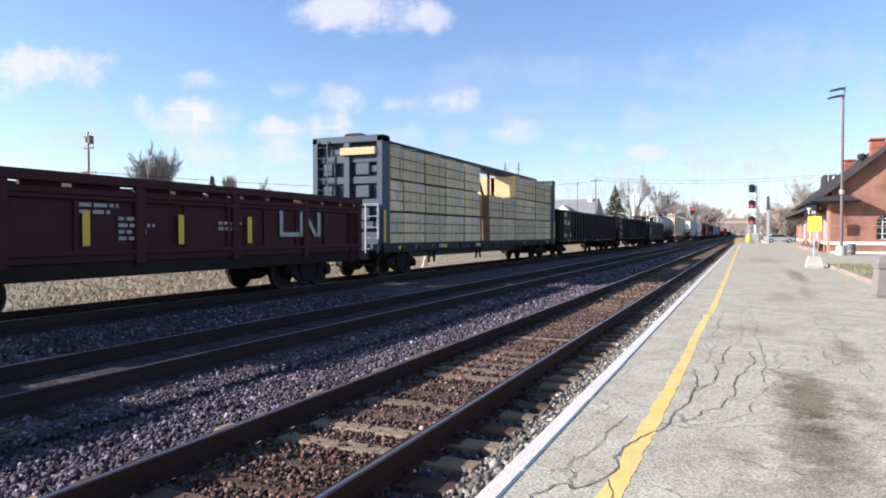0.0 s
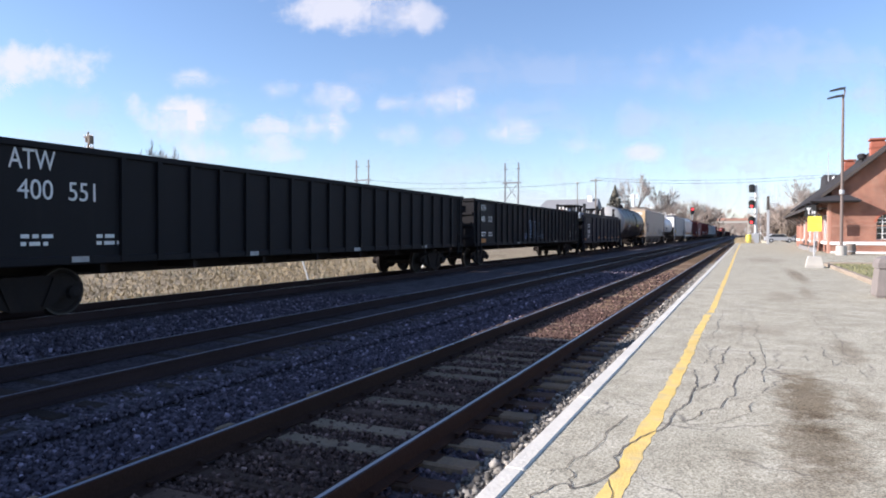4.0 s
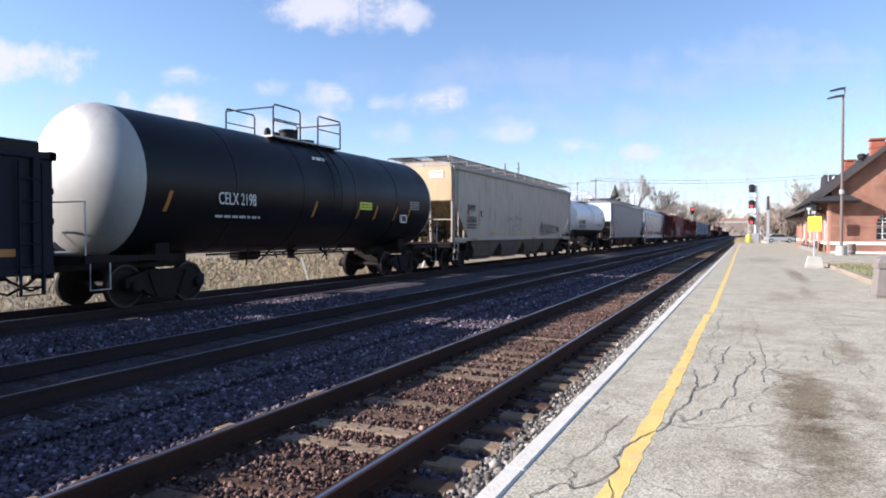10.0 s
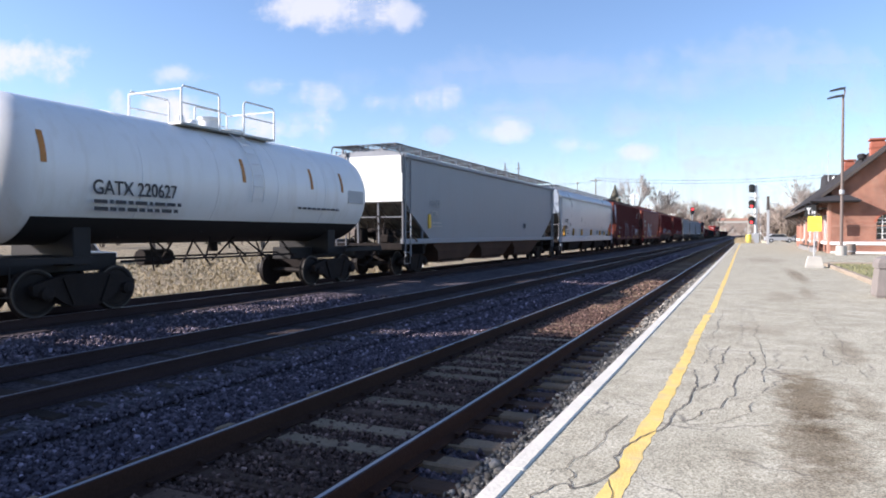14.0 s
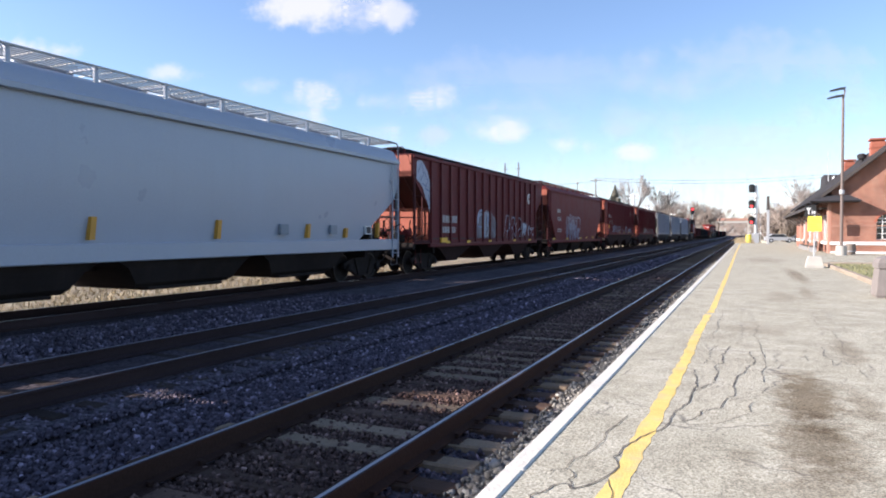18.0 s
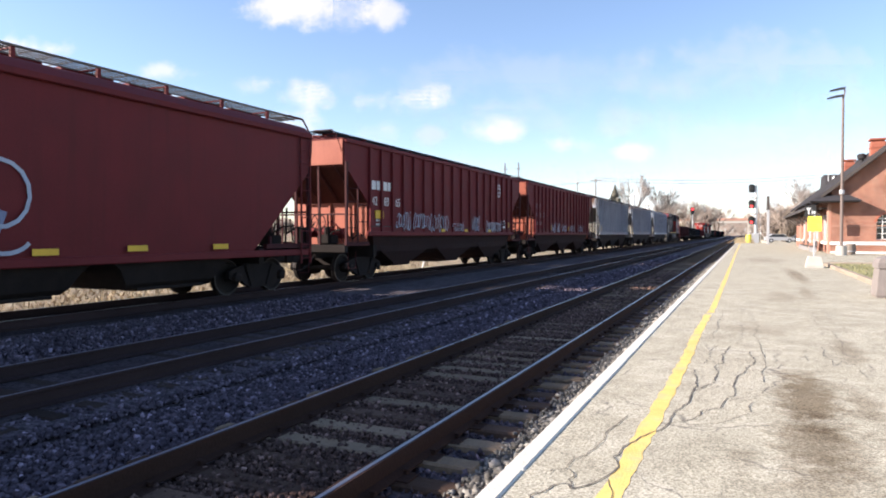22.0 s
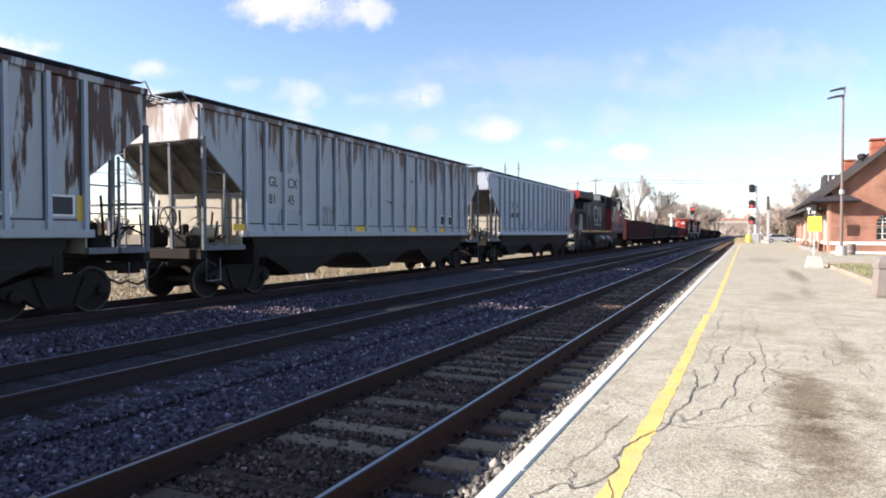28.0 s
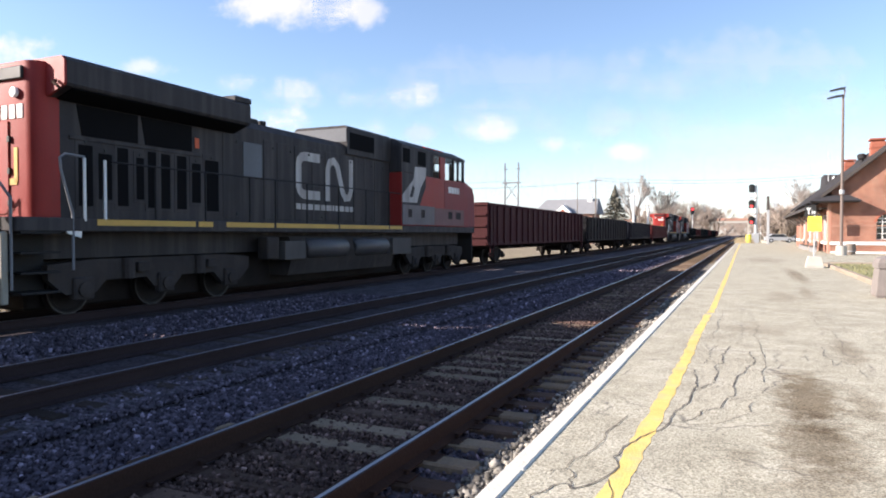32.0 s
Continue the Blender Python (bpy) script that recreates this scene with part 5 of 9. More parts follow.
    part("ladder", s, shell_mat, car)
    for q in (-1, 1):
        s = Shape()
        s.box(-0.35, 0.35, *sorted((q * (h - 3.1), q * F)), 0.80, 1.16, 0.02)
        s.box(-1.45, 1.45, *sorted((q * (F - 0.14), q * F)), 0.98, 1.16, 0.02)
        s.box(-0.95, 0.95, *sorted((q * (h - 2.0), q * (h - 1.6))), 0.95, zc - R * 0.72, 0.02)
        s.box(-1.45, 1.45, *sorted((q * (F - 0.55), q * (F - 0.14))), 1.13, 1.17)
        s.box(1.36, 1.44, *sorted((q * (h - 1.7), q * F)), 1.02, 1.14)
        s.box(-1.44, -1.36, *sorted((q * (h - 1.7), q * F)), 1.02, 1.14)
        part("stub_sill", s, lower_mat or running_gear, car)
        for x in (-1.4, 1.4):
            part("grab_rail", Shape().tube([(x, q * (F - 0.05), 1.1), (x, q * (F - 0.05), 2.2), (x * 0.1, q * (F - 0.05), 2.2)], 0.018, 5), lower_mat or galvanised, car)
            part("step", Shape().tube([(x, q * (F - 0.6), 1.0), (x, q * (F - 0.6), 0.48), (x, q * (F - 0.15), 0.48), (x, q * (F - 0.15), 1.0)], 0.016, 5), lower_mat or galvanised, car)
    s = Shape()
    for k in range(14):
        y = -2.6 + k * 0.4
        s.beam((random.uniform(-0.4, 0.9), y, zc - R * 0.9), (random.uniform(-0.4, 0.9), y + 0.05, 0.75 + 0.12 * (k % 3)), 0.035)
    s.tube([(0.6, -3.2, 0.98), (0.6, 3.0, 0.98)], 0.03, 6).tube([(-0.2, -3.2, 1.02), (-0.2, 3.4, 1.02)], 0.03, 6)
    s.turn([(0.12, -0.25), (0.12, 0.1)], 0, 0.2, zc - R, "z", 12)
    s.turn([(0.2, -0.45), (0.2, 0.45)], -0.6, -1.2, 1.0, "y", 12)
    part("brake_rigging", s, running_gear, car)
    truck(car, -h + 1.8), truck(car, h - 1.8)
    couplers(car, 2 * F)
    return car
def locomotive():
    car = thing("diesel_locomotive", "black and red diesel freight locomotive with white markings", "locomotive", "locomotives of the train")
    h = 10.85

    def Y(a):
        return a - h

    def slab(x0, x1, outline):
        """A plate on the side that faces the platform, from an outline in metres along the engine and up."""
        return Shape().prism([(Y(a), z) for a, z in outline], "x", x0, x1)

    s = Shape().box(-1.50, 1.50, Y(0.15), Y(21.6), 1.62, 1.88, 0.02)
    s.box(-0.9, 0.9, Y(0.8), Y(21.0), 1.1, 1.62)
    part("deck", s, engine_black, car)
    for a0, a1 in ((1.75, 4.3), (4.4, 4.85), (5.3, 7.1), (7.2, 10.2), (10.3, 13.4), (13.5, 14.4)):
        part("sill_stripe", Shape().box(1.50, 1.508, Y(a0), Y(a1), 1.74, 1.86), stripe_yellow, car, "worn yellow stripe along the deck sill")
    # hood with its rounded red end
    hood = Shape().rings(box_rings([(1.88, 0.98, -Y(1.35), Y(14.5)), (4.36, 0.98, -Y(1.35), Y(14.5)), (4.56, 0.80, -Y(1.35), Y(14.5))]))
    part("hood", hood, engine_black, car, "dusty black engine hood")
    corner = [(-0.99, Y(1.36))] + [(q * 0.73 + q * 0.26 * math.sin(f), Y(1.12) - 0.26 * math.cos(f)) for q, fs_ in ((-1, (1.57, 1.05, 0.52, 0.0)), (1, (0.0, 0.52, 1.05, 1.57))) for f in fs_] + [(0.99, Y(1.36))]
    part("hood_end", Shape().prism(corner, "z", 1.88, 4.80), engine_red, car, "rounded red rear end of the hood", smooth=50)
    part("number_board", Shape().box(-0.72, 0.72, Y(0.80), Y(0.87), 4.46, 4.70, 0.02), signal_black, car)
    for k in range(4):
        part("number_bar", Shape().box(-0.14 + k * 0.22, 0.02 + k * 0.22, Y(0.845), Y(0.862), 3.74, 4.0), letter_white, car)
    part("end_mark", Shape().box(0.42, 0.52, Y(0.845), Y(0.862), 2.55, 3.2).box(0.22, 0.5, Y(0.845), Y(0.862), 2.5, 2.62), stripe_yellow, car, "plain gold mark on the rear end")
    part("end_door", Shape().box(-0.4, 0.28, Y(0.83), Y(0.865), 1.95, 3.7, 0.01), engine_red, car)
    for z in (2.1, 2.7, 3.3):
        part("door_hinge", Shape().box(0.26, 0.34, Y(0.81), Y(0.86), z, z + 0.12, 0.01), signal_black, car)
    for x in (-0.5, 0.5):
        part("tail_lamp", Shape().turn([(0.10, 0.0), (0.10, -0.05), (0.08, -0.06)], x, Y(0.84), 4.22, "y", 14), rail_white, car)
    # radiator wings, nearly square in section
    wing = [(-1.0, 4.16), (-1.47, 4.33), (-1.50, 4.38), (-1.50, 4.80), (-1.42, 4.88), (1.42, 4.88), (1.50, 4.80), (1.50, 4.38), (1.47, 4.33), (1.0, 4.16)]
    part("radiator_wing", Shape().prism(wing, "y", Y(1.15), Y(6.2)), engine_black, car, "overhanging black radiator housing")
    part("wing_end", Shape().prism([(x * 0.995, z * 0.999) for x, z in wing], "y", Y(1.10), Y(1.16)), engine_red, car, "glossy red end of the radiator housing")
    part("wing_cap", Shape().box(-1.3, 1.46, Y(5.7), Y(6.3), 4.86, 5.0, 0.02), engine_black, car)
    part("tail_hook", Shape().tube([(1.30, Y(1.08), 4.42), (1.36, Y(0.98), 4.36), (1.46, Y(0.98), 4.30), (1.44, Y(1.05), 4.24)], 0.03, 6), rail_side, car)
    part("radiator_grille", Shape().prism([(1.02, 4.155), (1.46, 4.315), (1.46, 4.29), (1.02, 4.13)], "y", Y(1.3), Y(6.1)), engine_grille, car)
    for a0, a1 in ((1.72, 3.18), (3.26, 4.72)):
        part("intake_screen", slab(0.975, 0.995, [(a0 + 0.12, 3.52), (a1, 3.52), (a1, 4.12), (a0, 4.12)]), engine_grille, car)
    part("intake_frame", Shape().box(0.98, 1.01, Y(1.55), Y(5.0), 3.42, 3.5, 0.01), engine_black, car)
    part("hood_patch", Shape().box(0.975, 1.001, Y(6.5), Y(7.25), 3.05, 3.98, 0.01), lit_hood, car, "door panel with a bluish reflection in its paint")
    part("warning_mark", Shape().box(0.99, 1.0, Y(4.82), Y(4.95), 3.62, 3.86), orange_red, car)
    for a, b, z1, z0 in ((1.75, 2.07, 3.34, 2.13), (2.2, 2.52, 3.21, 2.28), (2.65, 2.92, 3.38, 2.16), (3.13, 3.33, 3.22, 2.32), (3.43, 3.66, 3.38, 2.15), (3.8, 4.06, 3.37, 2.15), (4.26, 4.55, 3.38, 2.15), (4.72, 5.0, 3.25, 2.32), (5.14, 5.6, 3.37, 2.13)):
        d = part("louvre_door", Shape().box(0.975, 0.990, Y(a - 0.07), Y(b + 0.07), z0 - 0.08, z1 + 0.14, 0.004), engine_black, car)
        part("louvre", Shape().box(0.985, 0.996, Y(a), Y(b), z0, z1, 0.003), engine_grille, d)
        part("door_latch", Shape().turn([(0.035, 0.0), (0.035, 0.02)], 0.99, Y((a + b) / 2), z1 + 0.07, "x", 8), signal_black, d)
    for k, (a, w) in enumerate(((5.75, 0.62), (7.32, 0.5), (7.9, 0.72), (8.7, 0.78), (9.55, 0.62), (10.25, 0.78), (11.1, 0.7), (11.9, 0.62), (12.6, 0.62), (13.3, 0.7))):
        d = part("hood_door", Shape().box(0.97, 0.994 + 0.006 * (k % 2), Y(a), Y(a + w), 1.98, 4.14, 0.01), engine_black, car)
        for z in (2.1, 3.94):
            part("door_latch", Shape().turn([(0.04, 0.0), (0.04, 0.025)], 0.992, Y(a + w - 0.1), z, "x", 8), signal_black, d)
    s = Shape()
    for k in range(4):
        s.turn([(0.14, -0.1), (0.16, 0.14), (0.12, 0.18)], 0.0, Y(6.6 + 0.42 * k), 4.6, "z", 12)
    part("exhaust_stack", s, steel_black, car)
    part("vent_box", Shape().box(0.2, 0.7, Y(7.0), Y(7.5), 4.5, 4.72, 0.04).turn([(0.12, 0), (0.12, 0.2)], 0.45, Y(7.9), 4.55, "z", 10), steel_black, car)
    # raised section behind the cab
    part("blower_housing", Shape().rings(box_rings([(4.2, 1.05, -Y(11.44), Y(14.42)), (5.06, 1.05, -Y(11.44), Y(14.42)), (5.14, 0.95, -Y(11.48), Y(14.42))])), engine_black, car, "raised dusty black equipment housing")
    part("blower_end", Shape().box(-1.02, 1.02, Y(11.42), Y(11.445), 4.6, 5.04), lit_hood, car, "end of the raised housing, sunlit tone in its paint")
    part("blower_grille", Shape().box(1.045, 1.058, Y(11.58), Y(13.17), 4.38, 4.92), engine_grille, car)
    # full-width cab: lower walls, rear cabinet, posts, roof and open windows with glass
    part("cab", Shape().box(-1.50, 1.50, Y(14.4), Y(20.35), 1.88, 3.84, 0.03), engine_red, car, "red crew cab")
    part("cab_rear_cabinet", Shape().box(-1.49, 1.49, Y(14.4), Y(16.95), 3.84, 4.82, 0.02), engine_black, car, "black cabinet behind the cab")
    part("cab_roof", Shape().rings(box_rings([(4.74, 1.50, -Y(14.42), Y(20.42)), (4.86, 1.50, -Y(14.42), Y(20.42)), (5.10, 1.05, -Y(14.5), Y(20.1)), (5.12, 0.9, -Y(14.6), Y(20.0))])), engine_black, car, "dark cab roof")
    part("roof_edge", Shape().prism([(1.28, 5.0), (1.38, 4.96), (1.38, 5.0), (1.28, 5.04)], "y", Y(16.6), Y(18.4)), engine_red, car, "red roof edge")
    for q in (-1, 1):
        for a0, a1 in ((16.95, 17.12), (17.80, 18.27), (19.14, 19.24), (19.66, 19.76), (20.2, 20.36)):
            part("cab_post", Shape().box(*sorted((q * 1.42, q * 1.495)), Y(a0), Y(a1), 3.84, 4.76), engine_red if a0 > 17.5 and a0 < 18 else steel_black, car)
        for a0, a1 in ((17.12, 17.80), (18.27, 19.14), (19.24, 19.66), (19.76, 20.2)):
            part("window_pane", Shape().box(*sorted((q * 1.455, q * 1.462)), Y(a0), Y(a1), 3.84, 4.76), clear_glass, car).visible_shadow = False
    for x in (-0.85, 0.0, 0.85):
        part("cab_post", Shape().box(x - 0.06, x + 0.06, Y(20.26), Y(20.34), 3.84, 4.76), steel_black, car)
    part("cab_seat", Shape().box(0.5, 1.0, Y(18.6), Y(19.1), 3.2, 4.25, 0.06), fascia_dark, car)
    part("rear_screen", Shape().box(1.486, 1.498, Y(14.5), Y(15.06), 4.22, 4.78), engine_grille, car)
    part("rear_screen", Shape().box(1.486, 1.498, Y(15.72), Y(16.42), 4.2, 4.78), engine_grille, car)
    part("cab_rear_panel", slab(1.495, 1.506, [(14.42, 1.95), (15.5, 1.95), (15.9, 2.7), (16.4, 3.4), (16.4, 3.83), (14.42, 3.83)]), engine_black, car, "black rear part of the cab side")
    part("white_stripe", slab(1.505, 1.512, [(14.42, 2.74), (14.42, 3.0), (15.35, 3.66), (15.45, 4.12), (16.44, 4.16), (16.40, 3.8), (15.95, 3.35), (15.62, 2.76)]), engine_white, car, "slanting faded white stripe")
    part("stripe_notch", slab(1.511, 1.515, [(15.0, 2.95), (15.25, 2.95), (15.42, 3.3), (15.25, 3.42)]), engine_black, car)
    part("cab_skirt", Shape().box(1.505, 1.513, Y(14.45), Y(17.2), 1.92, 2.66), bleached_grey, car, "bleached grey lower cab panel")
    part("cab_skirt", Shape().box(1.498, 1.509, Y(17.2), Y(20.3), 1.92, 2.62), faded_pink, car, "bleached lower cab panel")
    part("cab_front_panel", Shape().box(1.497, 1.507, Y(18.2), Y(20.33), 2.66, 3.8), bleached_red, car, "sun-bleached red cab front")
    for a0, a1 in ((14.9, 15.2), (16.0, 16.3), (18.6, 19.0), (19.4, 19.9)):
        part("step_pocket", Shape().box(1.508, 1.517, Y(a0), Y(a1), 2.2, 2.5), engine_dust, car)
    nose = Shape().rings([[(-w, Y(20.3), z), (w, Y(20.3), z), (w, Y(b), z), (-w, Y(b), z)] for z, w, b in ((1.88, 1.46, 21.72), (3.3, 1.44, 21.70), (3.66, 1.40, 21.55), (3.95, 1.30, 20.7))])
    part("nose", nose, bleached_red, car, "sun-bleached red short hood")
    part("horn", Shape().turn([(0.03, -0.3), (0.04, 0.2), (0.1, 0.35)], 0.3, Y(18.5), 5.2, "y", 10), rail_white, car)
    part("antenna_dome", Shape().turn([(0.2, -0.05), (0.2, 0.05), (0.05, 0.16)], -0.4, Y(18.2), 5.1, "z", 12), rail_white, car)
    # white mark on the hood: a thick ring open at its side, and a bent stripe
    arc0 = [(0.36 + 0.24 * math.cos(radians(k)), 0.72 + 0.18 * math.sin(radians(k))) for k in (90, 120, 150, 180)]
    arc1 = [(0.36 + 0.24 * math.cos(radians(k)), 0.28 + 0.18 * math.sin(radians(k))) for k in (180, 210, 240, 270)]
    strokes(car, 1.002, Y(8.72), 2.60, 1.26, 1.42, engine_white, [[(0.98, 0.90), *arc0, *arc1, (0.98, 0.10)]], 0.27, "white_mark", "large faded plain white ring")
    strokes(car, 1.002, Y(10.22), 2.60, 1.66, 1.42, engine_white, [[(0.09, 0.0), (0.09, 0.7), (0.16, 0.86), (0.30, 0.90), (0.42, 0.80), (0.60, 0.24), (0.70, 0.10), (0.84, 0.12), (0.91, 0.28), (0.91, 1.0)]], 0.25, "white_mark", "large faded bent white stripe")
    bars(car, 1.002, Y(8.75), 2.3, [3.1], engine_white, 5, 0.17)
    bars(car, 1.512, Y(18.6), 3.3, [1.15], letter_white, 6, 0.26)
    # handrails
    for q in (-1, 1):
        xs = q * 1.47
        part("handrail", Shape().tube([(xs, Y(2.1), 3.0), (xs, Y(14.3), 3.04)], 0.02, 6), steel_black, car)
        for a in (3.2, 4.65, 6.19, 7.21, 8.63, 10.27, 11.91, 13.5):
            part("rail_post", Shape().tube([(xs, Y(a), 1.86), (xs, Y(a), 3.02)], 0.024, 6), steel_black, car)
    for a in (1.5, 1.95):
        part("grab_post", Shape().tube([(1.48, Y(a), 1.82), (1.48, Y(a), 3.02)], 0.03, 6), rail_white, car)
    for q in (-1, 1):
        s = Shape().tube([(q * 1.48, Y(1.5), 3.04), (q * 1.48, Y(1.1), 3.06), (q * 1.48, Y(1.0), 2.98), (q * 1.48, Y(1.02), 2.75), (q * 1.48, Y(1.25), 1.95), (q * 1.48, Y(1.25), 0.9)], 0.026, 6)
        s.tube([(q * 0.75, Y(0.12), 1.8), (q * 0.75, Y(0.12), 2.85), (q * 1.42, Y(0.12), 2.2), (q * 1.42, Y(0.12), 0.6)], 0.026, 6)
        part("stair_rail", s, mast_grey, car)
        for k in range(4):
            part("stair_tread", Shape().box(*sorted((q * 0.95, q * 1.48)), Y(0.25), Y(1.0), 0.5 + k * 0.36, 0.54 + k * 0.36), steel_black, car)
        part("stair_stringer", Shape().box(*sorted((q * 0.9, q * 0.93)), Y(0.2), Y(1.05), 0.45, 1.7), steel_black, car)
        part("stair_panel", Shape().prism([(Y(0.95), 1.86), (Y(1.45), 1.86), (Y(1.42), 1.5), (Y(1.15), 1.58)], "x", *sorted((q * 1.44, q * 1.49))), rail_white, car)
    part("pilot_plate", Shape().box(-1.35, 1.35, Y(0.0), Y(0.12), 0.35, 1.62, 0.02), cream_wall, car, "pale sunlit plate under the coupler")
    part("pilot_plate", Shape().box(-1.35, 1.35, Y(21.6), Y(21.72), 0.35, 1.62, 0.02), steel_black, car)
    for k in range(6):
        part("air_hose", Shape().tube([(-0.6 + 0.3 * k, Y(0.0), 1.15), (-0.55 + 0.3 * k, Y(-0.25), 0.8 + 0.06 * (k % 3)), (-0.5 + 0.28 * k, Y(-0.2), 0.45)], 0.03, 6), rubber, car)
    part("traction_frame", Shape().box(-0.6, 0.6, Y(0.9), Y(20.9), 0.12, 1.1, 0.05), running_gear, car)
    # fuel tank, boxes and air reservoirs
    part("fuel_tank", Shape().prism([(-1.45, 1.1), (-1.25, 0.42), (1.25, 0.42), (1.45, 1.1), (1.3, 1.5), (-1.3, 1.5)], "y", Y(8.0), Y(14.0)), engine_dust, car)
    for a in (8.65, 11.25):
        part("air_reservoir", Shape().turn([(0.2, 0.0), (0.30, 0.12), (0.30, 2.05), (0.2, 2.17)], 1.30, Y(a), 1.16, "y", 18), reservoir_grey, car, "dark cylindrical air reservoir", smooth=40)
    part("battery_box", Shape().box(1.0, 1.48, Y(7.61), Y(8.56), 0.86, 1.38, 0.02), bleached_dust, car)
    part("battery_box", Shape().box(1.0, 1.48, Y(13.76), Y(15.2), 0.84, 1.44, 0.02), bleached_dust, car)
    part("hose_reel", Shape().box(1.1, 1.45, Y(6.9), Y(7.4), 0.9, 1.5, 0.03), engine_dust, car)
    for c in (3.67, 18.03):
        t = part("truck", Shape().box(-0.9, 0.9, -0.3, 0.3, 0.6, 1.05, 0.05), running_gear, car, "three axle truck", at=(0, Y(c), 0))
        for q in (-1, 1):
            s = Shape()
            s.prism([(-2.75, 1.0), (-2.75, 0.72), (-2.4, 0.42), (-1.75, 0.42), (-1.5, 0.66), (-0.5, 0.66), (-0.3, 0.45), (0.3, 0.45), (0.5, 0.66), (1.5, 0.66), (1.75, 0.42), (2.4, 0.42), (2.75, 0.72), (2.75, 1.0), (1.8, 1.08), (-1.8, 1.08)], "x", -0.08, 0.08)
            part("side_frame", s, engine_dust, t, at=pose(q * 1.14, 0, 0, 0, 0, 0 if q > 0 else 180))
            for y in (-2.04, 0.0, 2.04):
                part("axle_box", Shape().box(-0.02, 0.16, y - 0.22, y + 0.22, 0.30, 0.74, 0.03).turn([(0.15, 0.0), (0.15, 0.05), (0.08, 0.07)], 0.16, y, 0.5, "x", 12), engine_dust, t, at=pose(q * 1.14, 0, 0, 0, 0, 0 if q > 0 else 180))
            for y in (-1.0, 1.0):
                part("brake_cylinder", Shape().turn([(0.13, 0.0), (0.13, 0.42)], 0.12, y, 0.66, "z", 10).box(0.05, 0.2, y + 0.2, y + 0.5, 0.78, 0.98, 0.02), engine_dust, t, at=pose(q * 1.14, 0, 0, 0, 0, 0 if q > 0 else 180))
        for y in (-2.04, 0.0, 2.04):
            spun(t, y)
    couplers(car, 2 * h)
    return car


def centre_beam():
    car = car_base("centre_beam_lumber_car", "blue centre-beam flat car loaded with sawn lumber bundles")
    L = 23.1
    h = L / 2
    s = Shape().box(-1.42, 1.42, -h, h, 0.98, 1.22, 0.02)
    s.box(-0.3, 0.3, -h + 1, h - 1, 0.62, 0.98)
    part("deck", s, beam_blue, car)
    for q in (-1, 1):
        part("side_sill", Shape().box(*sorted((q * 1.40, q * 1.50)), -h, h, 0.92, 1.24, 0.015), beam_shade, car)
        for k in range(16):
            part("tie_down_winch", Shape().box(*sorted((q * 1.50, q * 1.57)), -h + 1.3 + k * 1.37, -h + 1.6 + k * 1.37, 0.98, 1.14, 0.02), steel_black, car)
    TOP = 5.02
    # bulkheads: posts, cross beams and recessed sheets
    for q in (-1, 1):
        def E(a, b):
            return sorted((q * (h - a), q * (h - b)))
        b = part("bulkhead", Shape().box(-1.42, 1.42, *E(0.28, 0.24), 1.2, TOP - 0.1), beam_blue, car, "blue steel bulkhead with pocketed panels")
        for x in (-1, 1):
            part("corner_post", Shape().box(*sorted((x * 1.22, x * 1.46)), *E(0.0, 0.55), 1.2, TOP, 0.02), beam_blue, b)
        part("centre_post", Shape().box(-0.14, 0.10, *E(0.02, 0.26), 1.2, TOP - 0.1, 0.01), beam_blue, b)
        part("top_beam", Shape().box(-1.46, 1.46, *E(0.0, 0.5), TOP - 0.22, TOP + 0.02, 0.02), beam_blue, b)
        for z in (1.75, 2.55, 3.35, 4.1):
            part("cross_beam", Shape().box(-1.3, 1.3, *E(0.10, 0.26), z, z + 0.26, 0.015), beam_blue, b)
        for x in (-0.78, 0.62):
            for z in (2.05, 2.85, 3.65):
                part("panel", Shape().box(x - 0.28, x + 0.28, *E(0.05, 0.26), z, z + 0.44, 0.03), beam_blue, b)
        part("white_plate", Shape().box(0.25, 1.15, *E(0.20, 0.24), 3.78, 3.98), letter_white, b)
        part("notice_plank", Shape().box(-0.25, 1.18, *E(-0.06, 0.02), 4.36, 4.62, 0.01), lumber_end, b, "bare plank lashed under the top beam")
        ladder(car, -1.0, q * (h + 0.05), 1.1, TOP - 0.1, beam_blue, "x", 0.44)
        ladder(car, 1.05, q * (h + 0.05), 0.9, 2.6, galvanised, "x", 0.5)
        part("grab_rail", Shape().tube([(-0.2, q * (h + 0.06), 2.62), (1.3, q * (h + 0.06), 2.62), (1.3, q * (h + 0.06), 1.6)], 0.018, 6), galvanised, car)
    # the beam between the bulkheads
    part("top_chord", Shape().prism([(-0.35, TOP - 0.12), (0.35, TOP - 0.12), (0.38, TOP + 0.04), (0.28, TOP + 0.18), (-0.28, TOP + 0.18), (-0.38, TOP + 0.04)], "y", -h + 0.4, h - 0.4), beam_shade, car, "dark rounded top chord")
    s = Shape()
    for k in range(12):
        y = -h + 1.0 + k * (L - 2.0) / 11
        s.beam((0, y, 1.2), (0, y, TOP - 0.1), 0.12)
        if k < 11:
            y2 = -h + 1.0 + (k + 1) * (L - 2.0) / 11
            s.beam((0, y, 2.7 if k % 2 else TOP - 0.15), (0, y2, TOP - 0.15 if k % 2 else 2.7), 0.12)
    part("truss", s, beam_shade, car, "blue posts and diagonals of the centre beam")
    # bundles
    r = random.Random(12)
    tiers = ((1.25, 2.40), (2.43, 3.56), (3.59, 4.78))
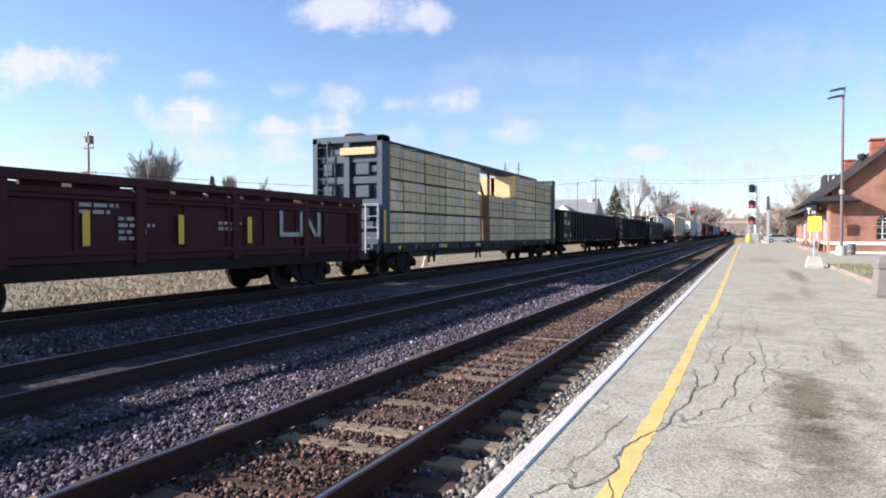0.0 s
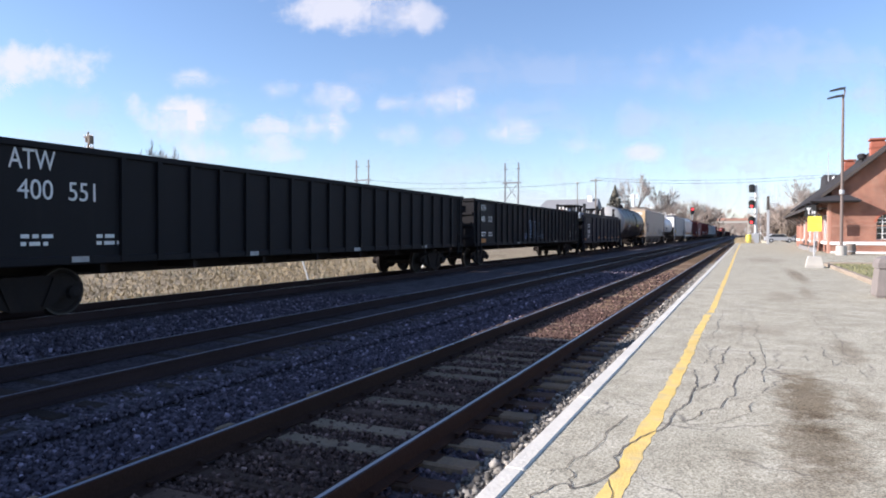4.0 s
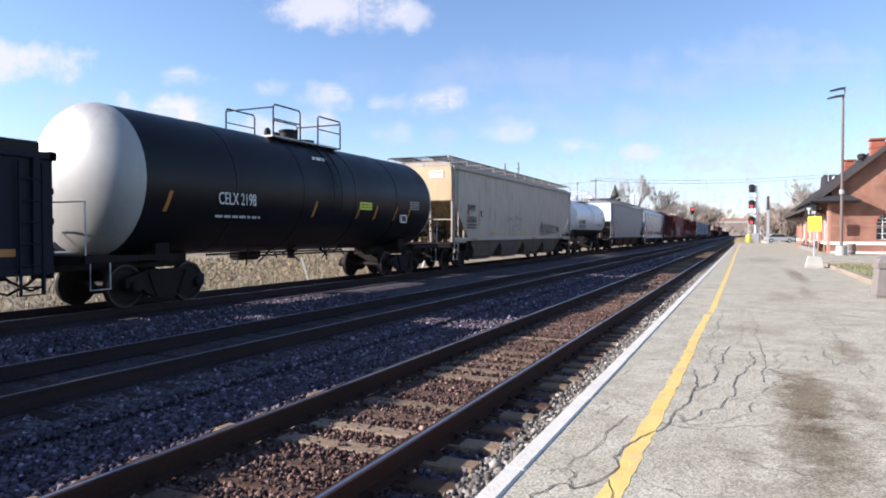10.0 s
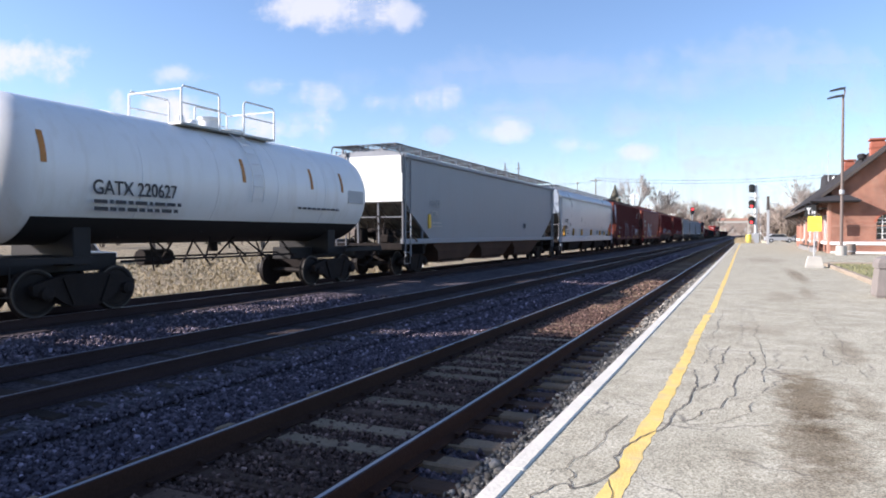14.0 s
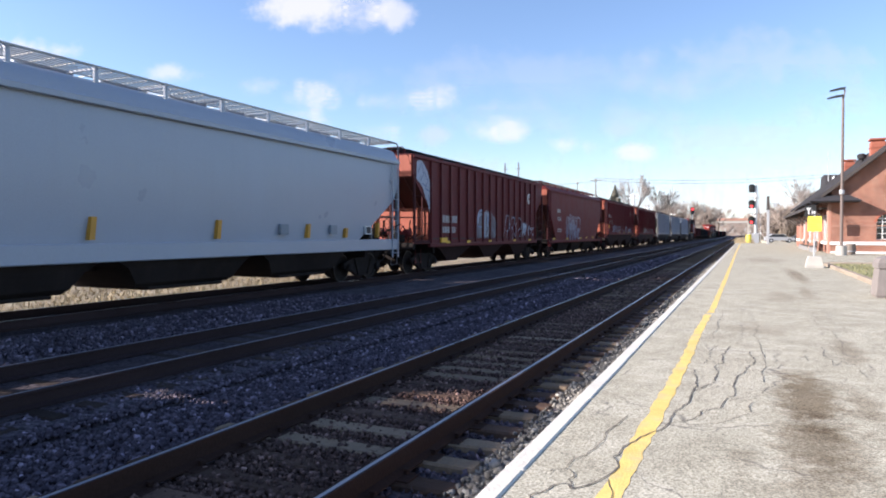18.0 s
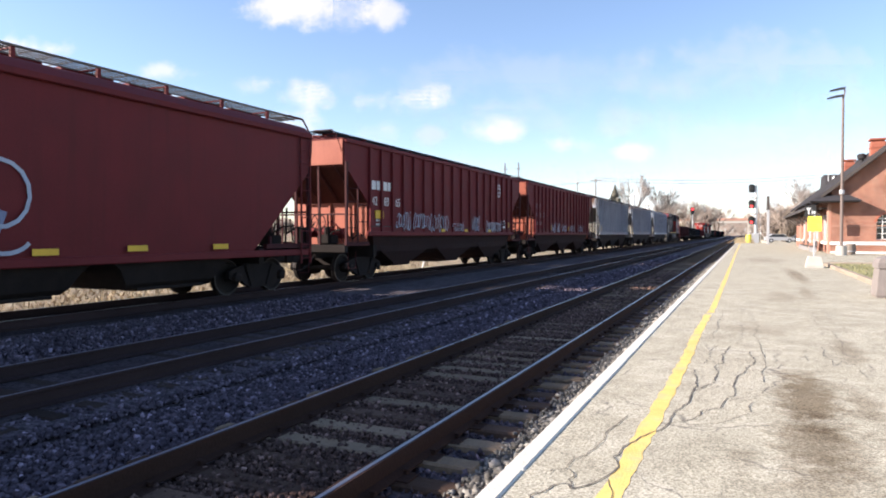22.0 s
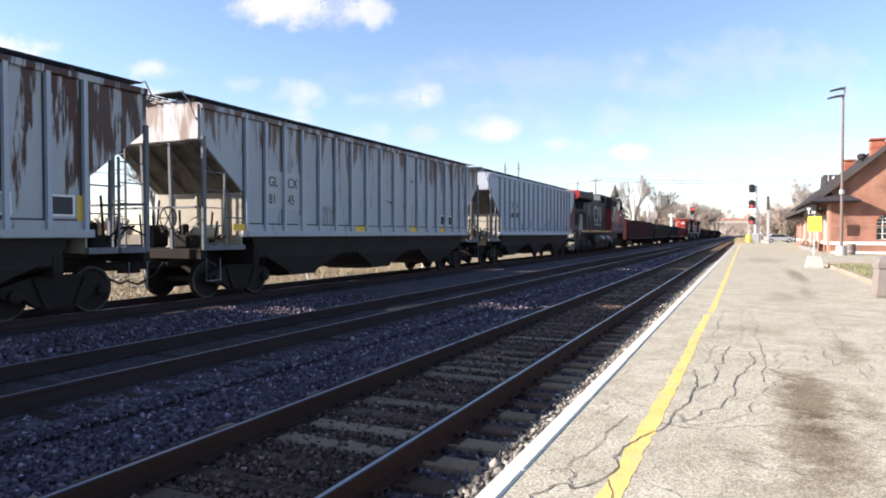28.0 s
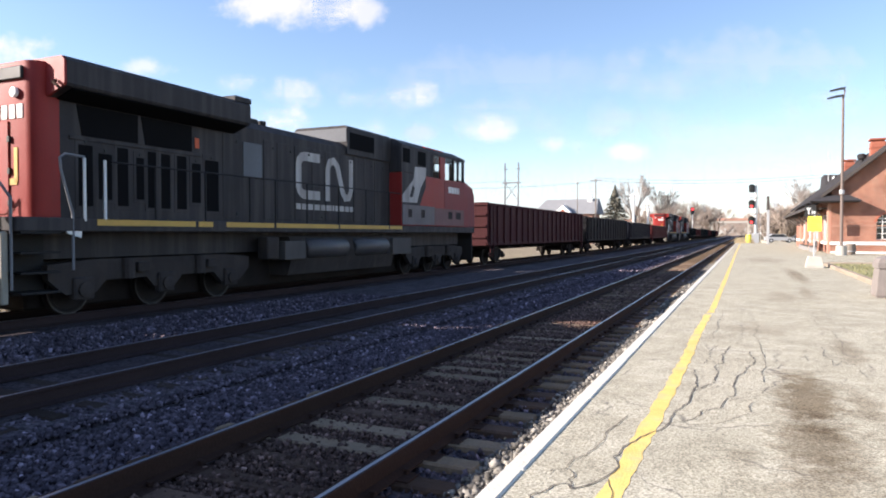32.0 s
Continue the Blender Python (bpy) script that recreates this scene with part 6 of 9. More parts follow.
    cols = ((0.5, 1.76, 3), (1.8, 3.64, 3), (3.7, 5.64, 3), (5.7, 7.74, 3), (7.8, 9.74, 3), (11.0, 13.0, 2), (13.06, 15.02, 2), (15.08, 17.04, 3), (17.1, 19.0, 3), (19.06, 20.94, 3), (21.0, 22.75, 3))
    for i, (a, b, n) in enumerate(cols):
        for side in (-1, 1):
            for k in range(n):
                z0, z1 = tiers[k]
                lift = r.uniform(-0.03, 0.0)
                z1 += lift
                ya, yb = a - h + r.uniform(0, 0.04), b - h - r.uniform(0, 0.04)
                x0, x1 = 0.10, 1.34 + r.uniform(-0.025, 0.02)
                s = Shape()
                for m in range(3):
                    la, lb = z0 + (z1 - z0) * m / 3, z0 + (z1 - z0) * (m + 1) / 3 - 0.040
                    bh = (lb - la) / 4
                    for q in range(4):
                        o = r.choice((0.0, 0.004, 0.010, 0.022))
                        s.box(*sorted((side * x0, side * (x1 - o))), ya + r.uniform(0, 0.03), yb - r.uniform(0, 0.03), la + q * bh + 0.001, la + (q + 1) * bh - 0.001)
                n_boards = len(s.f)
                # dark core behind the boards: the shade in the gaps as colour
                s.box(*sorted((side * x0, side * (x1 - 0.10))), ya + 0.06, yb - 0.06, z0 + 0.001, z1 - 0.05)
                me = s.mesh("lumber_bundle", [lumber, core_gap_shade])
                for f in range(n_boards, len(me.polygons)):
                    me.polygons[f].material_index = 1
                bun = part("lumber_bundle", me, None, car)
                if i in (0, 5, 7):
                    part("end_grain", Shape().box(*sorted((side * (x0 + 0.01), side * (x1 - 0.012))), ya - 0.012, ya + 0.01, z0 + 0.01, z1 - 0.02), lumber_end if i == 7 else lumber_end_shade, bun, "rough sawn board ends")
                if side > 0:
                    for f in (0.3, 0.7):
                        y = ya + (yb - ya) * (f + r.uniform(-0.08, 0.08))
                        part("strap", Shape().box(x1 - 0.002, x1 + 0.004, y - 0.005, y + 0.005, z0, z1), strap_grey, bun)
                    y = yb - r.uniform(0.45, 0.6)
                    zt = z1 - r.uniform(0.04, 0.10)
                    part("wrap_label", Shape().box(x1 + 0.002, x1 + 0.006, y, y + 0.36, zt - 0.2, zt), wrap_pale, bun, "pale printed wrap label")
                    if r.random() < 0.8:
                        m = wrap_mark if r.random() < 0.7 else wrap_green
                        strokes(bun, x1 + 0.005, y - 0.15, zt - 0.7, 0.5, 0.5, m, [[(0.0, 0.6), (0.25, 0.75), (0.45, 0.6), (0.7, 0.72), (1.0, 0.6)], [(0.45, 0.95), (0.5, 0.5), (0.42, 0.05)], [(0.2, 0.45), (0.7, 0.4)], [(0.3, 0.3), (0.6, 0.22)]], 0.05, "printed_mark", "faded printed marks")
                    for f in (0.15, 0.5, 0.85):
                        y = ya + (yb - ya) * f
                        part("spacer", Shape().box(0.1, 1.3, y - 0.045, y + 0.045, z0 - 0.028, z0 - 0.001), lumber, bun)
        zt = tiers[n - 1][1]
        s = Shape()
        y = (a + b) / 2 - h + r.uniform(-0.5, 0.5)
        for side in (-1, 1):
            s.beam((side * 1.37, y, 1.1), (side * 1.37, y, zt), 0.008, 0.012)
            s.beam((side * 1.37, y, zt), (side * 0.2, y, min(zt + 0.35, TOP)), 0.008, 0.012)
        part("load_strap", s, strap_grey, car)
    for y in (-7.6, -2.4, 3.6, 7.4):
        part("stake_bracket", Shape().box(1.30, 1.38, y, y + 0.05, 0.45, 0.95).box(1.30, 1.38, y + 0.5, y + 0.55, 0.45, 0.95).box(1.30, 1.38, y, y + 0.55, 0.66, 0.71), running_gear, car)
    patches(car, 1.508, [(-10.2, 1.08), (-6.2, 1.08), (-2.5, 1.08), (5.0, 1.08), (h - 2.2, 1.08)], reflect_yellow, "reflector", 0.13, 0.55)
    part("reflector", Shape().box(1.47, 1.478, -h + 0.06, -h + 0.2, 1.3, 2.4), reflect_yellow, car)
    part("reflector", Shape().box(1.47, 1.478, h - 0.2, h - 0.06, 1.3, 2.4), reflect_yellow, car)
    lettering("NOKL", 0.22, car, (1.504, -9.1, 1.0), letter_dim)
    lettering("732", 0.22, car, (1.504, -7.6, 1.0), letter_dim)
    bars(car, 1.506, -6.9, 1.02, [0.4], letter_dim, 3, 0.16)
    truck(car, -h + 2.1), truck(car, h - 2.1)
    couplers(car, L)
    return car


def covered_gondola():
    car = gondola("covered_gondola", "maroon steel gondola with a raised cover rail", 14.76, 2.44, maroon, 2, bottom=1.02, rib_deep=0.05)
    h = 7.38
    for q in (-1, 1):
        x0, x1 = sorted((q * 1.44, q * 1.56))
        for k in range(6):
            y = -h + 0.1 + k * (2 * h - 0.4) / 5.0
            part("heavy_post", Shape().box(x0, x1, y, y + 0.26, 0.95, 2.66, 0.02), maroon, car)
        for k in range(11):
            y = -h + 0.40 + k * 1.36
            part("panel_rib", Shape().box(*sorted((q * 1.44, q * 1.51)), y, y + 0.12, 1.1, 2.28, 0.01), maroon, car)
        part("waist_rail", Shape().box(x0, x1, -h, h, 1.16, 1.26, 0.015), maroon, car)
        part("upper_rail", Shape().box(x0, x1, -h, h, 2.22, 2.30, 0.015), maroon, car)
        part("skirt", Shape().box(*sorted((q * 1.36, q * 1.46)), -h, h, 0.72, 1.02), running_gear, car)
        part("cover_rail", Shape().box(*sorted((q * 1.36, q * 1.58)), -h, h, 2.52, 2.72, 0.02), maroon, car)
    for k in range(5):
        y = -h + 0.4 + k * 2.87
        for f0, f1 in ((0.1, 0.42), (0.5, 0.93)) if k % 2 else ((0.0, 0.3), (0.36, 0.7), (0.76, 1.0)):
            part("folded_cover", Shape().tube([(1.36, y + 2.5 * f0, 2.48), (1.36, y + 2.5 * (f0 + f1) / 2, 2.50), (1.36, y + 2.5 * f1, 2.48)], 0.05, 7), maroon, car, "rolled dark cover under the top rail")
    for k in range(6):
        part("cover_bow", Shape().beam((-1.45, -h + 0.25 + k * 2.87, 2.66), (1.45, -h + 0.25 + k * 2.87, 2.66), 0.09), maroon, car)
    for y in (-h + 4.61, -h + 6.96, -h + 9.21):
        part("reflector", Shape().box(1.565, 1.572, y, y + 0.16, 1.35, 2.0), reflect_yellow, car)
    s = Shape()
    a = -h + 10.56
    x0, x1 = 1.50, 1.515
    s.box(x0, x1, a, a + 0.14, 1.5, 2.2).box(x0, x1, a + 0.14, a + 0.85, 1.5, 1.62).box(x0, x1, a + 0.9, a + 1.04, 1.5, 2.2).box(x0, x1, a + 1.75, a + 1.9, 1.5, 2.2)
    s.prism([(a + 1.04, 2.2), (a + 1.2, 2.2), (a + 1.75, 1.5), (a + 1.6, 1.5)], "x", x0, x1)
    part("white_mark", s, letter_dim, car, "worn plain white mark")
    bars(car, 1.505, -h + 4.56, 2.1, [0.9, 0.7], letter_dim, 2)
    bars(car, 1.505, -h + 5.46, 1.85, [0.6, 0.9, 0.7, 0.5], letter_dim, 3)
    bars(car, 1.505, -h + 8.26, 1.8, [0.8, 0.6], letter_dim, 4)
    return car


# ---- the train, car by car, with the place of its front end along the track at the start ----
CARS = []


def couple(car, start, end):
    mid = (start + end) / 2
    car.location = (T3, mid, 0)
    CARS.append((car, mid))
    return car


lead_car = couple(covered_gondola(), 4.14, 18.9)
couple(copy_thing(lead_car, Matrix.Translation((T3, -5.58, 0))), -12.96, 1.8)
couple(centre_beam(), 20.42, 43.52)

c = couple(gondola("gondola_car", "long black steel gondola with vertical ribs", 21.9, 3.22, gondola_black, 24, bottom=1.0, clear=((-9.3, -8.3), (-8.2, -7.2))), 44.2, 66.1)
lettering("ATW", 0.52, c, (1.462, -9.2, 2.72), letter_white, squeeze=0.72)
lettering("400", 0.50, c, (1.462, -9.05, 2.2), letter_white, squeeze=0.9)
lettering("551", 0.50, c, (1.462, -8.1, 2.2), letter_white, squeeze=0.9)
bars(c, 1.465, -9.0, 1.5, [0.6, 0.5], letter_white, 7)
bars(c, 1.465, -7.5, 1.5, [0.4, 0.5], letter_white, 8)
patches(c, 1.53, [(-7.9, 1.1), (-3, 1.08), (2, 1.08), (7, 1.08)], letter_dim, "reflector")

c = couple(gondola("gondola_car", "black steel gondola with ribs and white spray paint", 21.2, 3.22, gondola_black, 24, bottom=1.0, clear=((-9.85, -8.95), (-8.75, -7.8)), truck_in=1.7), 67.5, 88.7)
lettering("ATW", 0.42, c, (1.462, -9.75, 2.68), letter_white, squeeze=0.8)
lettering("400", 0.38, c, (1.462, -9.63, 2.17), letter_white, squeeze=0.9)
lettering("512", 0.38, c, (1.462, -8.66, 2.17), letter_white, squeeze=0.9)
bars(c, 1.465, -9.6, 1.6, [0.6, 0.5], letter_white, 9)
bars(c, 1.465, -8.6, 1.6, [0.5, 0.5], letter_white, 10)
part("orange_patch", Shape().box(1.45, 1.462, -9.6, -9.0, 1.15, 1.35), reflect_orange, c)
for k, (yy, zz, hh) in enumerate(((-1.95, 1.25, 1.12), (-0.95, 1.12, 1.2), (0.1, 1.2, 1.05))):
    stacked_tag(c, 1.466, yy, zz, 0.95, hh, spray_dusk if k == 1 else spray_blue, 40 + k)
strokes(c, 1.466, -2.7, 1.15, 0.7, 0.5, spray_dusk, [loop(0.2, 0.6, 0.15, 0.3), [(0.3, 0.2), (0.6, 0.9), (0.8, 0.3)]], 0.05)
part("notice_frame", Shape().box(1.466, 1.470, 7.8, 8.26, 1.38, 1.42).box(1.466, 1.470, 7.8, 8.26, 1.72, 1.76).box(1.466, 1.470, 7.8, 7.84, 1.42, 1.72).box(1.466, 1.470, 8.22, 8.26, 1.42, 1.72), letter_dim, c)
bars(c, 1.468, 8.4, 1.62, [0.45, 0.45], letter_dim, 31, 0.05)
bars(c, 1.468, 9.2, 2.2, [0.12, 0.3], letter_dim, 32, 0.05)
patches(c, 1.53, [(-4, 1.08), (4, 1.08)], letter_dim, "reflector")
squiggle(c, 1.462, 9.35, 1.62, 0.5, 0.22, letter_dim, 77, 3, 0.022)


def coil_frame(car, y, z):
    for x in (-1.1, 1.1):
        s = Shape()
        s.beam((x, y - 0.5, z), (x, y, z + 0.9), 0.13)
        s.beam((x, y + 0.5, z), (x, y, z + 0.9), 0.13)
        s.beam((x, y - 0.12, z + 0.9), (x, y + 0.18, z + 0.9), 0.18)
        part("load_trestle", s, steel_black, car, "black steel trestle on top of the load")


# pale plates paint the sunlight onto this car's black end
part("end_panel", Shape().box(-1.46, -0.5, -10.69, -10.665, 1.25, 3.0).box(0.1, 0.9, -10.69, -10.665, 2.45, 2.95), grimy_white, c, "end plate painted pale as if sunlit")
part("end_lettering", Shape().box(-1.2, -0.7, -10.70, -10.69, 2.42, 2.5).box(-1.2, -0.8, -10.70, -10.69, 2.28, 2.36), letter_white, c)
# near-black end_mat holds the shade of the car ahead on this end
c = couple(gondola("gondola_car", "dark blue-black gondola carrying steel trestles", 17.1, 3.04, gondola_blue, 11, bottom=0.84, clear=((-6.8, -5.3),), low_end=2.52, end_mat=engine_grille), 90.2, 107.3)
lettering("CEFX", 0.42, c, (1.466, -6.65, 2.07), letter_white, squeeze=0.9)
lettering("30285", 0.42, c, (1.466, -6.65, 1.6), letter_white, squeeze=0.85)
bars(c, 1.468, -6.6, 1.4, [0.9, 0.5], letter_white, 11)
patches(c, 1.468, [(-7.5, 1.15), (-2.1, 1.25), (0.9, 1.25), (4.0, 1.25), (7.6, 1.25)], reflect_orange, "reflector", 0.13, 0.5)
patches(c, 1.468, [(-0.6, 1.22), (2.5, 1.2), (5.8, 1.22)], letter_dim, "notice", 0.05, 0.3)
for y in (-6.2, -1.15, 1.6, 6.75):
    coil_frame(c, y, 3.0)
for y0, y1 in ((-6.5, -2.5), (2.4, 6.1)):
    s = Shape()
    for x in (-0.8, 0.3):
        s.box(x - 0.1, x + 0.1, y0, y1, 3.80, 3.93, 0.02)
        for k in range(4):
            y = y0 + 0.3 + k * (y1 - y0 - 0.6) / 3
            s.beam((x, y - 0.15, 2.9), (x, y + 0.12, 3.83), 0.12)
    s.box(-0.9, 0.4, y0, y1, 3.87, 3.93)
    part("stacked_frames", s, steel_black, c, "stacked black frames above the rim")
part("raised_rim", Shape().box(1.24, 1.34, -8.4, 8.4, 3.0, 3.24, 0.02).box(-1.34, -1.24, -8.4, 8.4, 3.0, 3.24, 0.02), steel_black, c)
# pale colour stands for sunlight on the top of the dark end
part("end_panel", Shape().box(-1.45, 0.15, -8.66, -8.61, 2.55, 3.14).box(1.2, 1.45, -8.66, -8.61, 2.55, 3.14), grimy_white, c, "pale panel beside an opening in the end")
part("end_hood", Shape().rings([[(x, -9.2, 2.78), (x, -9.2, 3.06), (x, -9.05, 3.18), (x, -8.7, 3.26), (x, -7.9, 3.22), (x, -7.9, 2.85)] for x in (-1.4, 1.4)]), patch_dim, c, "pale grey rounded hood over the end")
gear = part("brake_gear", Shape().box(-0.9, 1.1, -3.0, 0.2, 0.62, 0.9, 0.03), running_gear, c, "dark brake gear slung under the floor")
part("air_tank", Shape().turn([(0.18, -0.6), (0.22, -0.5), (0.22, 0.5), (0.18, 0.6)], 0.9, -2.2, 0.5, "y", 14), running_gear, gear)
part("brake_cylinder", Shape().turn([(0.12, -0.4), (0.17, -0.3), (0.17, 0.3), (0.06, 0.6)], 0.9, -0.7, 0.5, "y", 12), running_gear, gear)
part("load", Shape().box(-1.2, 1.2, -7.6, 8.2, 1.14, 2.9, 0.1), steel_black, c, "dark steel scrap heaped to the rim")

c = couple(tank_car("tank_car", "glossy black tank car with silver-grey ends", 15.1, 1.67, 2.745, tank_black, tank_end_grey), 108.5, 123.6)


def on_shell(R, zc, z):
    return math.sqrt(max(R * R - (z - zc) ** 2, 0.01)) + 0.006


lettering("CELX 2198", 0.42, c, (1.668, -4.75, 2.28), letter_white, squeeze=0.68)
bars(c, on_shell(1.67, 2.745, 2.04) - 0.004, -4.7, 2.08, [1.7, 1.6], letter_dim, 12, 0.06)
part("placard", Shape().box(1.60, 1.672, 1.6, 2.35, 2.36, 2.6), paint("lime_placard", (0.55, 0.62, 0.04), 0.5), c, "lime yellow hazard placard")
bars(c, 1.676, 1.68, 2.50, [0.6, 0.6], letter_dark_green, 33, 0.045)
bars(c, on_shell(1.67, 2.745, 3.7), -0.6, 3.75, [0.7, 0.6], letter_white, 13, 0.09)
bars(c, 1.673, 5.1, 2.72, [0.75, 0.75, 0.75, 0.7], letter_dim, 34, 0.045)
nb = part("notice", Shape().box(1.58, 1.660, 4.45, 4.85, 1.98, 2.26), letter_white, c)
part("notice_face", Shape().box(1.660, 1.664, 4.49, 4.81, 2.02, 2.22), letter_black, nb)
for y in (-6.3, -0.9, 1.5, 2.6, 4.0, 5.0):
    pts = [(1.675 * math.cos(a), y + 0.025 * k, 2.745 + 1.675 * math.sin(a)) for k, a in enumerate([radians(-24 + 4 * i) for i in range(5)])]
    s = Shape()
    s.rings([[(px, py, pz), (px, py + 0.1, pz)] for px, py, pz in pts], caps=False, closed=False)
    part("reflector", s, reflect_orange, c)

c = couple(hopper("covered_hopper", "faded tan-grey covered hopper with rusty stains", 21.0, 4.50, 4.75, tan_grey, bulge=0.08, side_bottom=1.38, cut=2.0, cut_z=3.0, bays=4, end_mat=tan_end, bay_mat=grimy_tan, slope_mat=tan_slope, wide_bays=True, sill=0.12, rise=0.05, walk_out=0.42, round_roof=0.38), 125.4, 146.4)
lettering("SAMX", 0.42, c, (1.56, -8.82, 2.62), letter_navy, squeeze=0.9)
lettering("635563", 0.40, c, (1.56, -8.84, 2.1), letter_black, squeeze=0.92, bold=0.005)
part("end_plate", Shape().box(0.45, 1.12, -10.53, -10.512, 3.98, 4.3, 0.004), letter_white, c, "white plate with worn lettering")
part("end_lettering", Shape().box(0.52, 1.05, -10.536, -10.529, 4.18, 4.24), letter_dim, c)
part("orange_patch", Shape().box(1.55, 1.562, -8.78, -8.56, 2.44, 2.6), orange_red, c)
bars(c, 1.55, -8.8, 1.95, [1.2, 1.1], letter_black, 14)
strokes(c, 1.553, -3.3, 1.45, 2.6, 1.1, spray_black, [loop(0.08, 0.8, 0.07, 0.1), [(0.15, 0.8), (0.3, 0.85), (0.42, 0.7), (0.4, 0.3)], loop(0.55, 0.8, 0.06, 0.2, 180, 0), loop(0.68, 0.78, 0.06, 0.2, 180, 0), [(0.75, 0.75), (0.82, 0.9), (0.92, 0.8), (0.9, 0.5), (0.96, 0.3), (0.94, 0.0)], [(0.5, 0.6), (0.55, 0.2), (0.62, 0.55), (0.75, 0.5)], [(0.3, 0.5), (0.34, 0.1), (0.5, 0.05)], [(0.7, 0.3), (0.85, 0.35)]], 0.03)
squiggle(c, 1.545, 3.0, 1.55, 3.6, 0.62, spray_black, 52, 8, 0.05)
squiggle(c, 1.548, 3.2, 1.6, 3.2, 0.5, spray_dim, 53, 9, 0.035)
strokes(c, 1.549, 3.0, 1.42, 0.5, 1.0, spray_black, [[(0.5, 0.95), (0.45, 0.4), (0.55, 0.0)], loop(0.5, 0.6, 0.4, 0.3, 20, 320)], 0.05)
nb = part("notice", Shape().box(1.535, 1.552, 6.9, 7.35, 1.72, 2.02), letter_black, c)
part("notice_face", Shape().box(1.552, 1.556, 6.95, 7.30, 1.86, 1.92), tan_grey, nb)
patches(c, 1.53, [(-5.2, 1.62), (-1.4, 1.62), (0.2, 1.62), (5.0, 1.62), (8.8, 1.62)], reflect_yellow, "reflector", 0.10, 0.6)
patches(c, 1.565, [(-8.0, 1.34), (1.5, 1.34), (7.4, 1.34)], reflect_orange, "reflector", 0.09, 0.7)
nb = part("notice", Shape().box(1.535, 1.552, -7.1, -6.8, 2.4, 2.66), letter_black, c)
part("notice_face", Shape().box(1.552, 1.556, -7.08, -6.82, 2.42, 2.64), tan_grey, nb)

c = couple(tank_car("tank_car", "white tank car with a black belly and white rails", 12.4, 1.45, 2.82, tank_white, tank_white, lower_mat=steel_black, rail_mat=rail_white), 148.2, 160.6)
lettering("GATX 220627", 0.40, c, (1.452, -4.55, 2.36), letter_black, squeeze=0.88, bold=0.004)
bars(c, 1.43, -4.5, 2.18, [2.2, 2.1], letter_black, 15, 0.075)
bars(c, 1.43, 2.0, 2.28, [2.1], letter_black, 16, 0.06)
part("notice", Shape().box(1.40, 1.458, 4.6, 5.5, 2.55, 2.95), patch_grey, c)
for y in (-5.6, -0.3, 2.6, 4.2):
    pts = [((1.458) * math.cos(a), y, 2.82 + 1.458 * math.sin(a)) for a in [radians(2 + 6 * i) for i in range(5)]]
    part("reflector", Shape().rings([[(px, py, pz), (px, py + 0.12, pz)] for px, py, pz in pts], caps=False, closed=False), reflect_orange, c)

c = couple(hopper("covered_hopper", "light grey covered hopper with a white end", 20.9, 4.50, 4.72, light_grey, slope_mat=grimy_white, post_mat=post_grey, bulge=0.06, side_bottom=1.36, cut=2.4, cut_z=2.75, bays=3, end_mat=trim_white, bay_mat=hopper_rust, sill=0.16, rise=0.06, walk_out=0.30), 162.6, 183.5)
lettering("FRNX", 0.40, c, (1.56, -8.2, 2.66), letter_dim)
lettering("10391", 0.40, c, (1.56, -8.2, 2.22), letter_dim, squeeze=0.9)
bars(c, 1.55, -8.2, 1.98, [1.1, 1.2], letter_dim, 17)
part("reflector", Shape().box(1.50, 1.558, -8.3, -8.1, 1.8, 2.35), reflect_yellow, c)
part("notice", Shape().box(1.535, 1.552, 4.2, 4.5, 1.9, 2.15), letter_black, c)

c = couple(hopper("covered_hopper", "pale grey smooth-sided covered hopper", 19.4, 4.18, 4.77, pale_blue_grey, slope_mat=grimy_white, post_mat=post_grey, round_roof=0.36, bulge=0.12, side_bottom=1.36, cut=2.5, cut_z=2.95, bays=3, bay_mat=running_gear, sill=0.34, rise=0.0, walk_out=0.30, walk_mat=grating), 185.2, 204.6)
lettering("CHVX", 0.38, c, (1.54, -8.09, 2.34), letter_black, squeeze=0.8)
lettering("898181", 0.38, c, (1.54, -8.13, 1.9), letter_black, squeeze=0.8)
bars(c, 1.53, -8.1, 1.74, [1.1, 1.0], letter_black, 18, 0.08)
for y, hh in ((-8.3, 0.7), (-5.5, 0.5), (-2.8, 0.45), (0.6, 0.45), (4.2, 0.4), (6.2, 0.3), (8.2, 0.5)):
    part("reflector", Shape().prism([(y, 1.46), (y + 0.12, 1.46), (y + 0.17, 1.46 + hh), (y + 0.05, 1.46 + hh)], "x", 1.42, 1.535), reflect_amber, c)
for y, m in ((7.45, letter_black), (5.4, patch_dim), (3.0, patch_dim)):
    nb = part("notice", Shape().box(1.46, 1.530, y, y + 0.34, 1.56, 1.84), letter_white if m is letter_black else patch_dim, c)
    part("notice_face", Shape().box(1.530, 1.534, y + 0.03, y + 0.31, 1.59, 1.81), m, nb)
part("notice", Shape().box(1.52, 1.54, -6.6, -6.35, 2.1, 2.35), patch_grey, c)

